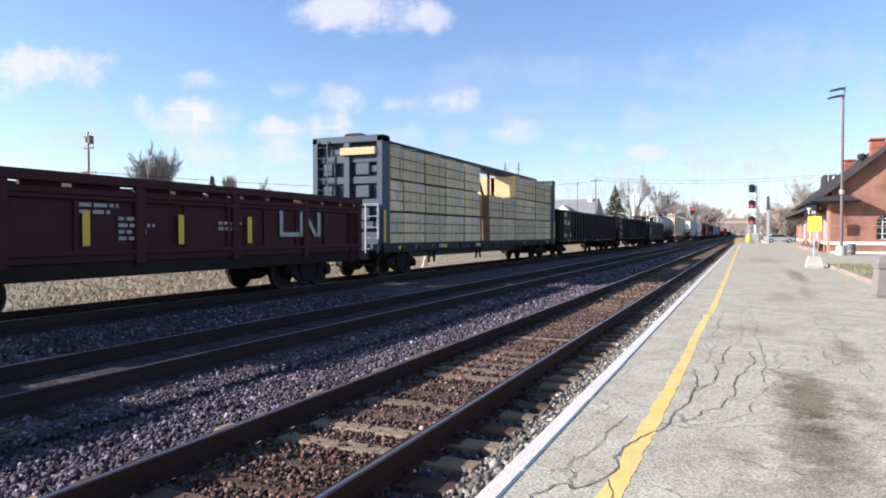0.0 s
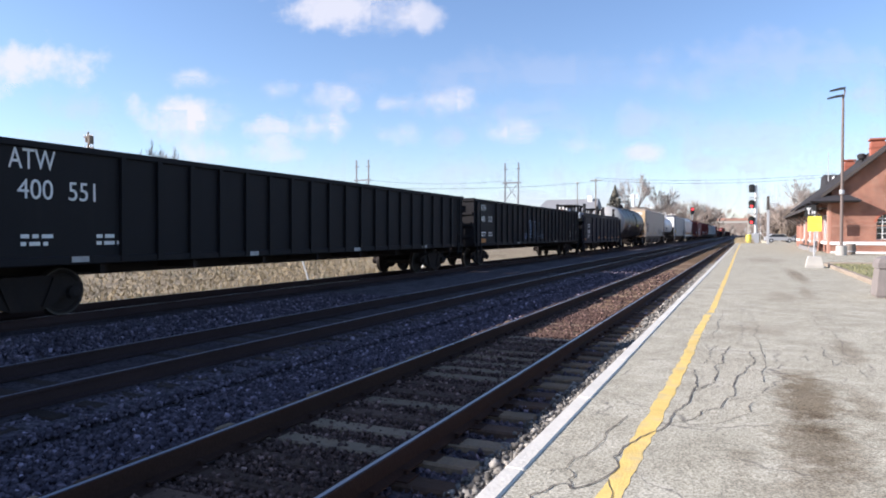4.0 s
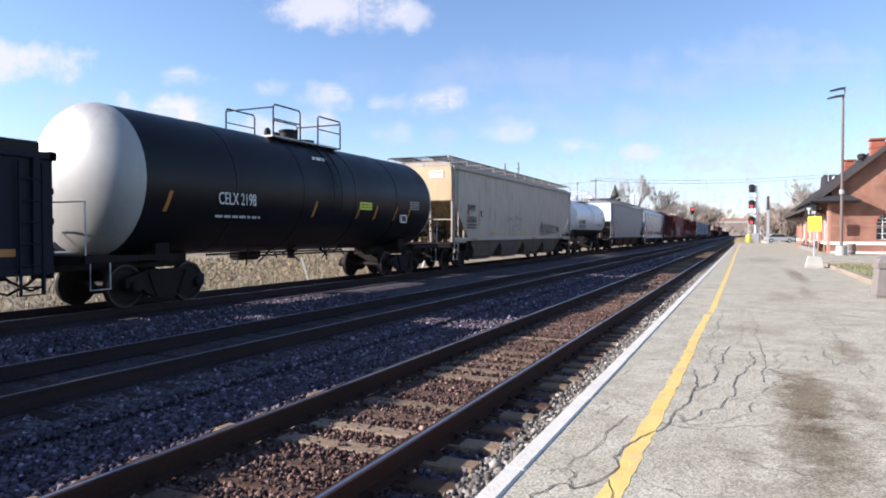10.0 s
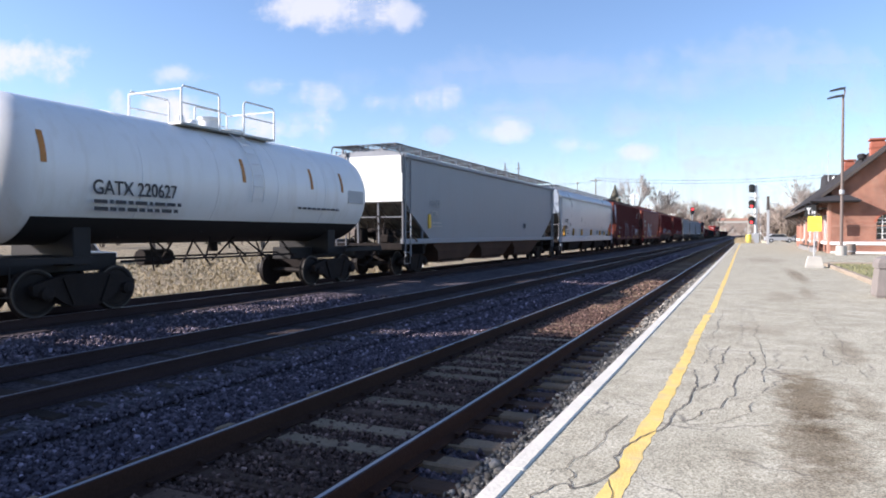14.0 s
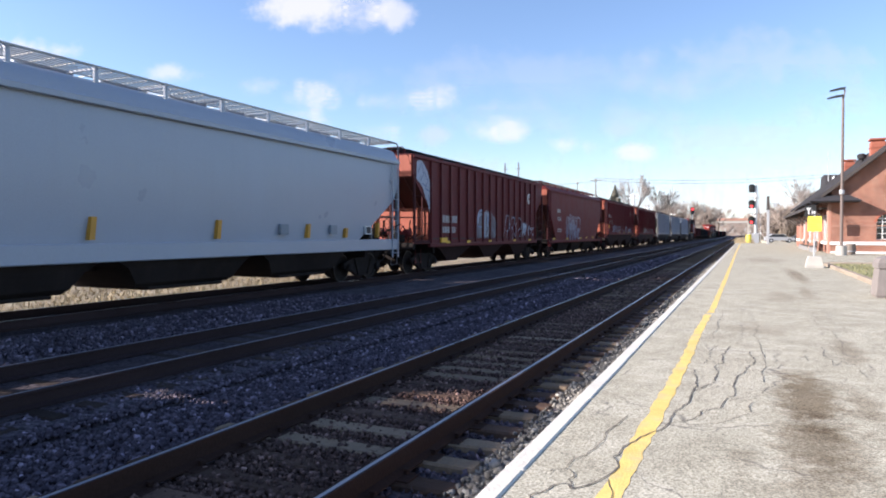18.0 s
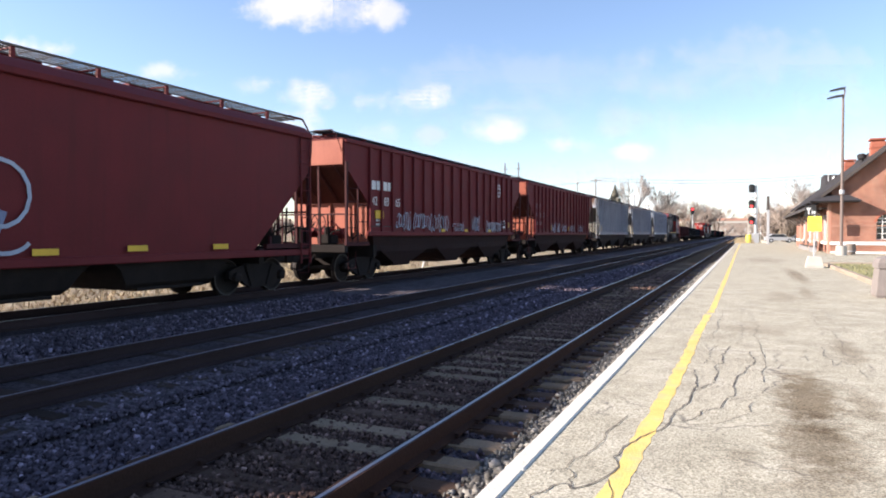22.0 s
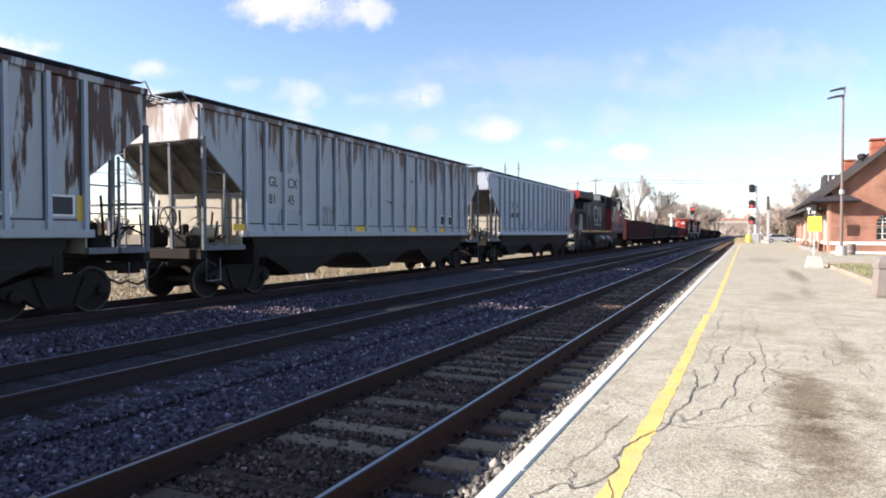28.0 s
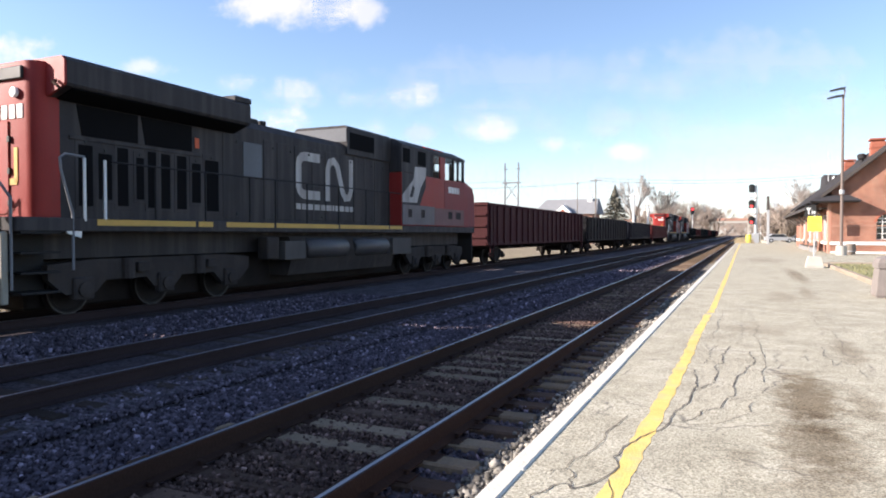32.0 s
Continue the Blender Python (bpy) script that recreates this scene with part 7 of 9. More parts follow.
BR = dict(slope_mat=grimy_red, post_mat=maroon, end_mat=sunlit_red, knee=2.62, side_bottom=1.16, cut=1.45, cut_z=3.75, bays=3, bay_mat=bay_maroon, walk_mat=steel_black)
c = couple(hopper("covered_hopper", "brown ribbed covered hopper with blue-white spray paint", 17.6, 4.60, 4.74, hopper_brown, ribs=16, **BR), 205.9, 223.5)
bars(c, 1.468, -6.05, 2.05, [1.5], letter_dim, 19, 0.30, "worn_lettering")
bars(c, 1.468, -6.2, 1.62, [1.5], letter_dim, 20, 0.26, "worn_lettering")
fill(c, 1.466, [(-8.5, 3.7), (-8.45, 4.35), (-8.0, 4.45), (-7.5, 4.0), (-7.15, 3.4), (-7.1, 2.7), (-7.3, 2.45), (-7.6, 2.9), (-8.0, 3.4)], spray_pale, 61, "silver-white spray paint fill")
strokes(c, 1.470, -8.45, 2.5, 1.3, 1.9, spray_dusk, [[(0.05, 0.75), (0.3, 0.95), (0.45, 0.75), (0.25, 0.6)], [(0.5, 0.8), (0.75, 0.6), (0.55, 0.45), (0.9, 0.4)], [(0.75, 0.35), (0.95, 0.1)], [(0.35, 0.55), (0.6, 0.5)]], 0.06)
fill(c, 1.466, [(-2.1, 1.25), (-2.15, 2.4), (-1.7, 2.75), (-1.2, 2.6), (-0.9, 2.7), (-0.3, 2.75), (0.1, 2.5), (0.5, 2.2), (0.45, 1.5), (-0.2, 1.2), (-1.2, 1.2)], fill_grey, 60)
strokes(c, 1.470, -2.1, 1.25, 1.1, 1.5, spray_pale, [loop(0.45, 0.62, 0.42, 0.34, 20, 200), loop(0.45, 0.60, 0.33, 0.24, 10, 190), [(0.82, 0.9), (0.86, 0.1)]], 0.10)
strokes(c, 1.470, -1.15, 1.3, 1.0, 1.4, spray_pale, [loop(0.3, 0.72, 0.2, 0.2, -90, 100), loop(0.32, 0.34, 0.24, 0.2, -100, 90), [(0.55, 0.95), (0.5, 0.6), (0.8, 0.95)], [(0.12, 0.95), (0.1, 0.1)]], 0.09)
strokes(c, 1.473, -2.05, 1.3, 1.9, 1.4, spray_blue, [[(0.05, 0.75), (0.12, 0.95), (0.35, 1.0)], [(0.62, 0.9), (0.7, 0.6), (0.6, 0.3)], [(0.0, 0.45), (0.4, 0.42)]], 0.05)
strokes(c, 1.558, 1.4, 1.3, 3.1, 1.3, spray_pale, [loop(0.2, 0.6, 0.1, 0.36, -40, 170), [(0.1, 0.75), (0.05, 0.3), (0.0, 0.1)], [(0.28, 0.35), (0.36, 0.75), (0.42, 0.4)], loop(0.5, 0.75, 0.09, 0.15, 160, -60), [(0.45, 0.55), (0.5, 0.3), (0.46, 0.0)], loop(0.62, 0.4, 0.05, 0.3, 200, 400), [(0.6, 0.55), (0.72, 0.7)], loop(0.86, 0.5, 0.1, 0.4, 120, -100), [(0.78, 0.35), (0.98, 0.5)], [(0.14, 0.3), (0.24, 0.38)], [(0.18, 0.34), (0.17, 0.05)]], 0.045)
strokes(c, 1.558, 4.6, 1.35, 0.85, 0.9, spray_pale, [[(0.05, 0.1), (0.2, 0.95)], [(0.3, 0.3), (0.36, 0.9)], [(0.52, 0.15), (0.58, 0.95)], [(0.75, 0.4), (0.82, 0.85)], [(0.1, 0.6), (0.9, 0.75)]], 0.15)
strokes(c, 1.558, 5.65, 1.35, 1.2, 0.8, spray_pale, [loop(0.2, 0.5, 0.13, 0.35, 20, 250), [(0.4, 0.7), (0.55, 0.3), (0.62, 0.8)], [(0.7, 0.6), (0.95, 0.75)], [(0.72, 0.2), (0.9, 0.25)]], 0.08)
part("round_mark", Shape().turn([(0.30, 0.0), (0.30, 0.012)], 1.462, 6.14, 3.6, "x", 24), letter_white, c)
part("cross_mark", Shape().box(1.474, 1.480, 5.94, 6.34, 3.56, 3.64).box(1.474, 1.480, 6.10, 6.18, 3.4, 3.8), hopper_brown, c)
patches(c, 1.56, [(-5.7, 1.22), (-3.4, 1.22), (-0.6, 1.22), (3.2, 1.22), (6.0, 1.22)], reflect_yellow, "reflector", 0.12, 0.4)
part("reflector", Shape().box(1.465, 1.56, -6.35, -5.75, 1.22, 1.42), reflect_yellow, c)

c = couple(hopper("covered_hopper", "oxide-red smooth-sided covered hopper with spray paint", 17.3, 4.42, 4.84, oxide_red, slope_mat=grimy_red, post_mat=maroon, bulge=0.07, round_roof=0.5, side_bottom=1.12, cut=2.4, cut_z=3.4, bays=3, bay_mat=running_gear, sill=0.14, rise=0.0, walk_out=0.05, wide_bays=True, walk_mat=dark_grating, end_mat=sunlit_red), 224.7, 242.0)
bars(c, 1.545, -6.34, 2.98, [0.8], letter_dim, 22, 0.26, "worn_lettering")
lettering("420856", 0.40, c, (1.545, -6.3, 2.45), letter_dim, squeeze=0.82)
bars(c, 1.54, -6.3, 1.85, [1.1, 1.1], letter_dim, 21)
strokes(c, 1.548, -4.0, 1.15, 4.5, 1.8, spray_pale, [loop(0.1, 0.35, 0.09, 0.55, 0, 190), loop(0.28, 0.4, 0.09, 0.6, -20, 200), loop(0.28, 0.62, 0.05, 0.25), loop(0.46, 0.38, 0.09, 0.56, -30, 200), loop(0.64, 0.42, 0.08, 0.5, -40, 220), loop(0.84, 0.62, 0.12, 0.32, -100, 230), loop(0.86, 0.25, 0.11, 0.2, 100, 330), loop(0.46, 0.6, 0.05, 0.22)], 0.075)
strokes(c, 1.545, -3.9, 1.15, 4.3, 1.2, spray_dusk, [[(0.05, 0.0), (0.1, 0.9)], [(0.26, 0.0), (0.29, 1.0)], [(0.44, 0.0), (0.47, 0.95)], [(0.62, 0.0), (0.65, 0.9)], [(0.8, 0.1), (0.86, 0.7)]], 0.26)
patches(c, 1.545, [(-7.2, 1.25), (-3.6, 1.25), (0.6, 1.25), (2.6, 1.28), (5.0, 1.28)], reflect_yellow, "reflector", 0.12, 0.5)

RB = dict(knee=2.62, side_bottom=1.62, cut=1.45, cut_z=3.75, bays=3, walk_mat=steel_black)
c = couple(hopper("covered_hopper", "oxide-red ribbed covered hopper with a round white mark", 17.9, 4.58, 4.72, oxide_red, ribs=18, end_mat=sunlit_red, slope_mat=grimy_red, post_mat=maroon, bay_mat=bay_maroon, **RB), 243.9, 261.8)
bars(c, 1.468, -7.28, 3.08, [0.6], letter_white, 23, 0.30, "worn_lettering")
bars(c, 1.468, -6.46, 3.08, [0.5], letter_white, 24, 0.30, "worn_lettering")
for txt, yy in (("42", -7.24), ("83", -6.42), ("65", -5.58)):
    lettering(txt, 0.42, c, (1.466, yy, 2.56), letter_white, squeeze=0.85)
part("round_mark", Shape().turn([(0.32, 0.0), (0.32, 0.012)], 1.466, 5.44, 3.75, "x", 28), letter_white, c)
part("ring_mark", Shape().turn([(0.26, 0.0), (0.26, 0.006), (0.22, 0.006), (0.22, 0.0), (0.26, 0.0)], 1.478, 5.44, 3.75, "x", 28, caps=False), oxide_red, c)
part("cross_mark", Shape().box(1.478, 1.484, 5.23, 5.65, 3.71, 3.79).box(1.478, 1.484, 5.40, 5.48, 3.54, 3.96), oxide_red, c)
nb = part("notice", Shape().box(1.462, 1.470, 6.02, 6.44, 1.86, 2.26), letter_white, c)
part("notice_face", Shape().box(1.470, 1.474, 6.06, 6.40, 1.96, 2.22), letter_black, nb)
part("reflector", Shape().box(1.462, 1.472, 6.78, 7.16, 1.90, 2.18), reflect_amber, c)
squiggle(c, 1.556, -5.65, 1.68, 1.1, 0.75, spray_pale, 81, 6, 0.035)
squiggle(c, 1.556, -4.3, 1.72, 1.1, 0.7, spray_pale, 82, 6, 0.035)
squiggle(c, 1.556, -3.1, 1.66, 2.0, 0.7, spray_pale, 83, 8, 0.035)
squiggle(c, 1.556, -0.6, 1.7, 1.2, 0.35, spray_pale, 86, 5, 0.03)
squiggle(c, 1.556, 1.7, 1.68, 0.8, 0.65, spray_pale, 84, 4, 0.035)
squiggle(c, 1.556, 3.45, 1.66, 2.3, 0.5, spray_pale, 85, 9, 0.04)
squiggle(c, 1.558, 3.5, 1.70, 2.1, 0.42, spray_faint, 87, 10, 0.05)
squiggle(c, 1.558, 1.65, 1.66, 0.85, 0.8, spray_faint, 88, 5, 0.05)
part("reflector", Shape().box(1.47, 1.49, -7.05, -6.5, 2.1, 2.38), reflect_yellow, c)
bars(c, 1.47, -7.0, 2.0, [0.5, 0.5, 0.4], letter_dim, 25)
patches(c, 1.56, [(-1.6, 1.72), (0.9, 1.72), (3.9, 1.72)], reflect_yellow, "reflector")

c = couple(hopper("covered_hopper", "oxide-red ribbed covered hopper with faded lettering", 17.9, 4.58, 4.72, oxide_red, ribs=18, end_mat=sunlit_red, slope_mat=grimy_red, post_mat=maroon, bay_mat=bay_maroon, **RB), 263.2, 281.1)
for txt, yy, zz in (("AT", -7.26, 3.12), ("SF", -6.42, 3.12), ("31", -7.24, 2.58), ("29", -6.42, 2.58), ("77", -5.58, 2.58)):
    lettering(txt, 0.42, c, (1.466, yy, zz), letter_worn, squeeze=0.85)
bars(c, 1.47, -7.0, 2.25, [0.5, 0.5], letter_worn, 26)
bars(c, 1.47, -6.25, 2.25, [0.5, 0.4], letter_worn, 27)
for k, (yy, ww) in enumerate(((-3.8, 0.9), (-2.5, 0.8), (-1.1, 1.2), (0.9, 1.5), (3.6, 1.8))):
    squiggle(c, 1.556, yy, 1.68, ww, 0.6, spray_faint, 91 + k, 7, 0.03)
    squiggle(c, 1.558, yy, 1.75, ww, 0.35, spray_pale, 191 + k, 5, 0.025)
patches(c, 1.47, [(-3.6, 1.95), (1.0, 1.9)], reflect_yellow, "reflector", 0.35, 0.12)

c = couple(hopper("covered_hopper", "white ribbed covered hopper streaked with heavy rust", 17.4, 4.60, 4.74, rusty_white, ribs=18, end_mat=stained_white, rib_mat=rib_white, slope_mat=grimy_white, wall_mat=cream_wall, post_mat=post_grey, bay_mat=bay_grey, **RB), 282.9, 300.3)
for y in (-6.6, -3.9, -1.2, 1.5, 4.2, 7.15):
    part("reflector", Shape().box(1.466, 1.472, y - 0.1, y + 0.1, 1.68, 2.3), reflect_yellow, c)
for y, m in ((4.75, letter_black), (5.55, patch_grey), (6.75, letter_black)):
    nb = part("notice", Shape().box(1.466, 1.470, y - 0.25, y + 0.25, 1.9, 2.3), letter_white, c)
    part("notice_face", Shape().box(1.470, 1.474, y - 0.2, y + 0.2, 1.94, 2.26), m, nb)
bars(c, 1.466, -6.4, 2.9, [0.9, 0.9], letter_black, 41, 0.2, "worn_lettering")
c = couple(hopper("covered_hopper", "stained white ribbed covered hopper", 17.6, 4.60, 4.74, stained_white, ribs=18, rib_mat=rib_white, slope_mat=grimy_white, wall_mat=cream_wall, post_mat=post_grey, bay_mat=bay_grey, **RB), 301.8, 319.4)
for txt, yy, zz in (("GL", -6.38, 2.84), ("CX", -5.58, 2.84), ("81", -6.38, 2.38), ("45", -5.58, 2.38)):
    lettering(txt, 0.38, c, (1.472, yy, zz), letter_black, squeeze=0.82)
squiggle(c, 1.466, -4.0, 1.75, 0.7, 0.6, spray_dim, 97, 4, 0.025)
for yy in (-6.44, -5.66):
    part("grey_patch", Shape().box(1.462, 1.468, yy, yy + 0.64, 2.25, 3.25), patch_grey, c)
for yy, zz, ww in ((0.0, 2.75, 0.45), (1.1, 2.62, 0.45), (1.75, 3.6, 0.3)):
    part("scrape", Shape().prism([(yy, zz), (yy + ww * 0.5, zz - 0.05), (yy + ww, zz - 0.03), (yy + ww * 0.9, zz - 0.1), (yy + ww * 0.45, zz - 0.09)], "x", 1.462, 1.466), seam_grime, c, "dark scrape in the paint")
for yy in (4.75, 5.55):
    nb = part("notice", Shape().box(1.466, 1.470, yy - 0.22, yy + 0.22, 1.92, 2.34), letter_white, c)
    part("notice_face", Shape().box(1.470, 1.474, yy - 0.18, yy + 0.18, 1.96, 2.30), letter_black, nb)
patches(c, 1.50, [(-7.5, 1.74), (-1.8, 1.74), (2.06, 1.74), (4.7, 1.74)], reflect_yellow, "reflector", 0.16, 0.55)
patches(c, 1.47, [(-4.9, 1.9), (3.5, 2.0)], patch_grey, "grey_patch", 0.4, 0.4)
c = couple(hopper("covered_hopper", "clean white ribbed covered hopper with grey paint patches", 17.8, 4.60, 4.74, clean_white, ribs=18, rib_mat=rib_white, slope_mat=grimy_white, wall_mat=cream_wall, post_mat=post_grey, bay_mat=bay_grey, **RB), 321.0, 338.8)
for txt, yy in (("CE", -5.62), ("FX", -4.81)):
    lettering(txt, 0.42, c, (1.466, yy, 2.95), letter_black, squeeze=0.85)
bars(c, 1.47, -5.72, 2.45, [0.6], letter_black, 28, 0.26)
bars(c, 1.47, -4.85, 2.45, [0.6], letter_black, 29, 0.26)
for y, w, z, tall in ((-4.0, 0.6, 1.85, 0.3), (-2.35, 0.55, 1.85, 0.45), (-0.7, 0.6, 1.85, 0.55), (0.9, 0.4, 1.85, 0.35), (1.75, 0.55, 1.85, 0.6), (3.35, 0.6, 1.85, 0.55), (5.8, 0.5, 1.85, 0.4)):
    part("grey_patch", Shape().box(1.462, 1.467, y, y + w, z, z + tall), patch_dim, c)
part("notice", Shape().box(1.47, 1.50, 6.45, 6.85, 1.8, 2.1), letter_black, c)
patches(c, 1.476, [(-7.1, 1.8), (-2.0, 1.75), (7.9, 1.75)], reflect_yellow, "reflector", 0.26, 0.6)

loco = couple(locomotive(), 339.4, 361.1)
c = couple(gondola("gondola_car", "rust-brown steel gondola with ribs", 20.8, 3.10, maroon, 20, bottom=1.0), 362.8, 383.6)
for k in range(4):
    squiggle(c, 1.445, -8 + 2.3 * k, 1.5, 0.8, 0.9, letter_dim, 120 + k, 2, 0.05)
black_gon = couple(gondola("gondola_car", "black steel gondola with shallow ribs", 19.6, 2.95, gondola_black, 16, bottom=1.0), 385.2, 404.8)
couple(gondola("gondola_car", "grey-black steel gondola far down the train", 17.4, 2.85, gondola_blue, 14, bottom=1.0), 406.4, 423.8)
brown_gon = couple(gondola("gondola_car", "brown steel gondola far down the train", 19.0, 2.75, hopper_brown, 14, bottom=1.0), 425.4, 444.4)
for a in (446.0, 469.2):
    couple(copy_thing(loco, Matrix.Translation((T3, a + 10.85, 0))), a, a + 21.7)
a = 492.5
for k in range(8):
    src = brown_gon if k % 3 == 1 else black_gon
    Lk = 19.0 if k % 3 == 1 else 19.6
    couple(copy_thing(src, Matrix.Translation((T3, a + Lk / 2, 0))), a, a + Lk)
    a += Lk + 1.5
# ---- station ----
def brick_wall(name, c1, c2, mortar):
    m = bpy.data.materials.new(name)
    m.use_nodes = True
    n, l = m.node_tree.nodes, m.node_tree.links
    b = n["Principled BSDF"]
    b.inputs["Roughness"].default_value = 0.88
    tc, mp = n.new("ShaderNodeTexCoord"), n.new("ShaderNodeMapping")
    mp.inputs["Rotation"].default_value = (radians(90), 0, 0)
    br = n.new("ShaderNodeTexBrick")
    br.inputs["Scale"].default_value, br.inputs["Brick Width"].default_value, br.inputs["Row Height"].default_value = 1.0, 0.22, 0.075
    br.inputs["Mortar Size"].default_value = 0.008
    br.inputs["Color1"].default_value, br.inputs["Color2"].default_value, br.inputs["Mortar"].default_value = (*c1, 1), (*c2, 1), (*mortar, 1)
    ns = n.new("ShaderNodeTexNoise")
    ns.inputs["Scale"].default_value, ns.inputs["Detail"].default_value = 1.1, 6
    ov = n.new("ShaderNodeMix")
    ov.data_type, ov.blend_type = "RGBA", "OVERLAY"
    ov.inputs["Factor"].default_value = 0.55
    l.new(tc.outputs["Object"], mp.inputs[0])
    l.new(mp.outputs[0], br.inputs["Vector"])
    l.new(tc.outputs["Object"], ns.inputs["Vector"])
    l.new(br.outputs["Color"], ov.inputs["A"])
    l.new(ns.outputs["Fac"], ov.inputs["B"])
    l.new(ov.outputs["Result"], b.inputs["Base Color"])
    bp = n.new("ShaderNodeBump")
    bp.inputs["Strength"].default_value, bp.inputs["Distance"].default_value = 0.4, 0.01
    l.new(br.outputs["Fac"], bp.inputs["Height"])
    bp.invert = True
    l.new(bp.outputs[0], b.inputs["Normal"])
    return m


station_brick = brick_wall("station_brick", (0.31, 0.122, 0.078), (0.245, 0.09, 0.057), (0.29, 0.21, 0.16))
SX, SY0, SY1, SE = 5.95, 59.0, 97.0, 4.7
station = thing("station_building", "red brick railway station with a dark slate roof", "station", at=(0, 0, 0))
RX = 12.0
slope = 0.835
ridge = SE + 0.5 + (RX - 6.0) * slope
# gable wall with an arched window opening
wx0, wx1, wz0, wz1 = 8.90, 10.5, 1.15, 2.45
arc = [((wx0 + wx1) / 2 + (wx1 - wx0) / 2 * math.cos(a), wz1 + 0.62 * math.sin(a)) for a in [math.pi * k / 10 for k in range(11)]]
top_z = lambda x: SE + 0.30 + (min(x, 2 * RX - x) - 6.0) * slope
wall = Shape()
wall.prism([(SX, 0), (wx0, 0), (wx0, top_z(wx0)), (SX, top_z(SX))], "y", SY0, SY0 + 0.4)
wall.prism([(wx1, 0), (18.0, 0), (18.0, top_z(18)), (RX, top_z(RX)), (wx1, top_z(wx1))], "y", SY0, SY0 + 0.4)
wall.prism([(wx0, 0), (wx1, 0), (wx1, wz0), (wx0, wz0)], "y", SY0, SY0 + 0.4)
wall.prism([(wx0, top_z(wx0)), (wx0, wz1)] + [p for p in reversed(arc)][1:-1] + [(wx1, wz1), (wx1, top_z(wx1))], "y", SY0, SY0 + 0.4)
part("gable_wall", wall, station_brick, station)
side = Shape().box(SX, SX + 0.4, SY0 + 0.4, SY1, 0, SE)
part("side_wall", side, station_brick, station)
part("side_wall", Shape().box(17.6, 18.0, SY0 + 0.4, SY1, 0, SE), station_brick, station)
part("back_wall", Shape().prism([(SX, 0), (18.0, 0), (18.0, top_z(18)), (RX, top_z(RX)), (SX, top_z(SX))], "y", SY1, SY1 + 0.3), station_brick, station)
wf = part("window", Shape().prism([(wx0, wz0), (wx1, wz0), (wx1, wz1)] + arc[1:-1] + [(wx0, wz1)], "y", SY0 + 0.22, SY0 + 0.26), glass_dark, station, "dark arched window")
fr = Shape()
for k in range(5):
    x = wx0 + (wx1 - wx0) * k / 4
    fr.box(x - 0.03, x + 0.03, SY0 + 0.16, SY0 + 0.23, wz0, wz1 + (0.5 if 0 < k < 4 else 0.0))
for z in (wz0 + 0.02, wz0 + 0.45, wz0 + 0.88, wz1, wz1 + 0.28):
    fr.box(wx0, wx1, SY0 + 0.16, SY0 + 0.23, z - 0.025, z + 0.025)
part("window_frame", fr, trim_white, wf)
part("arch_trim", Shape().rings([[(px, SY0 - 0.02, pz), ((px - 9.7) * 1.2 + 9.7, SY0 - 0.02, (pz - wz1) * 1.22 + wz1), ((px - 9.7) * 1.2 + 9.7, SY0 + 0.05, (pz - wz1) * 1.22 + wz1), (px, SY0 + 0.05, pz)] for px, pz in arc]), brick_red, wf)
part("stone_band", Shape().box(SX - 0.05, 18.05, SY0 - 0.06, SY0, 0.72, 0.98, 0.015), mortar_band, station)
part("stone_band", Shape().box(SX - 0.06, SX, SY0 - 0.06, SY1, 0.72, 0.98, 0.015), mortar_band, station)
part("plinth", Shape().box(SX - 0.03, 18.03, SY0 - 0.035, SY0, 0.0, 0.24), mortar_band, station)
part("string_course", Shape().box(SX, 18.02, SY0 - 0.03, SY0, 2.14, 2.2), brick_pale, station)
for y in (SY0 + 0.1, SY0 + 7, SY0 + 14, SY0 + 21, SY0 + 28):
    part("pier", Shape().box(SX - 0.22, SX, y, y + 0.7, 0, SE - 0.4, 0.02), brick_pale, station)
for y in (SY0 + 2.6, SY0 + 9.5, SY0 + 16.5, SY0 + 23.5):
    w2 = part("window", Shape().box(SX - 0.03, SX + 0.04, y, y + 1.9, 1.1, 3.0), glass_dark, station)
    part("window_frame", Shape().box(SX - 0.06, SX - 0.02, y - 0.08, y, 1.05, 3.08).box(SX - 0.06, SX - 0.02, y + 1.9, y + 1.98, 1.05, 3.08).box(SX - 0.06, SX - 0.02, y, y + 1.9, 3.0, 3.08).box(SX - 0.06, SX - 0.02, y + 0.92, y + 0.98, 1.1, 3.0), trim_white, w2)
# slate roof in courses
n = 24
slates = part("roof", Shape().prism([(5.25, SE + 0.36 - 0.75 * slope - 0.12), (RX, ridge - 0.3), (2 * RX - 5.25, SE + 0.36 - 0.75 * slope - 0.12), (RX, ridge - 0.45)], "y", SY0 - 0.53, SY1 + 0.48), fascia_dark, station, "dark slate roof")
for q in (-1, 1):
    for k in range(n):
        xa, xb = 5.2 + (RX - 5.2) * k / n, 5.2 + (RX - 5.2) * (k + 1) / n + 0.05
        za, zb = SE + 0.36 + (xa - 6.0) * slope, SE + 0.36 + (xb - 6.0) * slope
        if q > 0:
            xa, xb = 2 * RX - xa, 2 * RX - xb
        part("slate_course", Shape().prism([(xa, za), (xb, zb), (xb, zb + 0.10), (xa, za + 0.15)], "y", SY0 - 0.55, SY1 + 0.5), slate, slates)
rk = Shape()
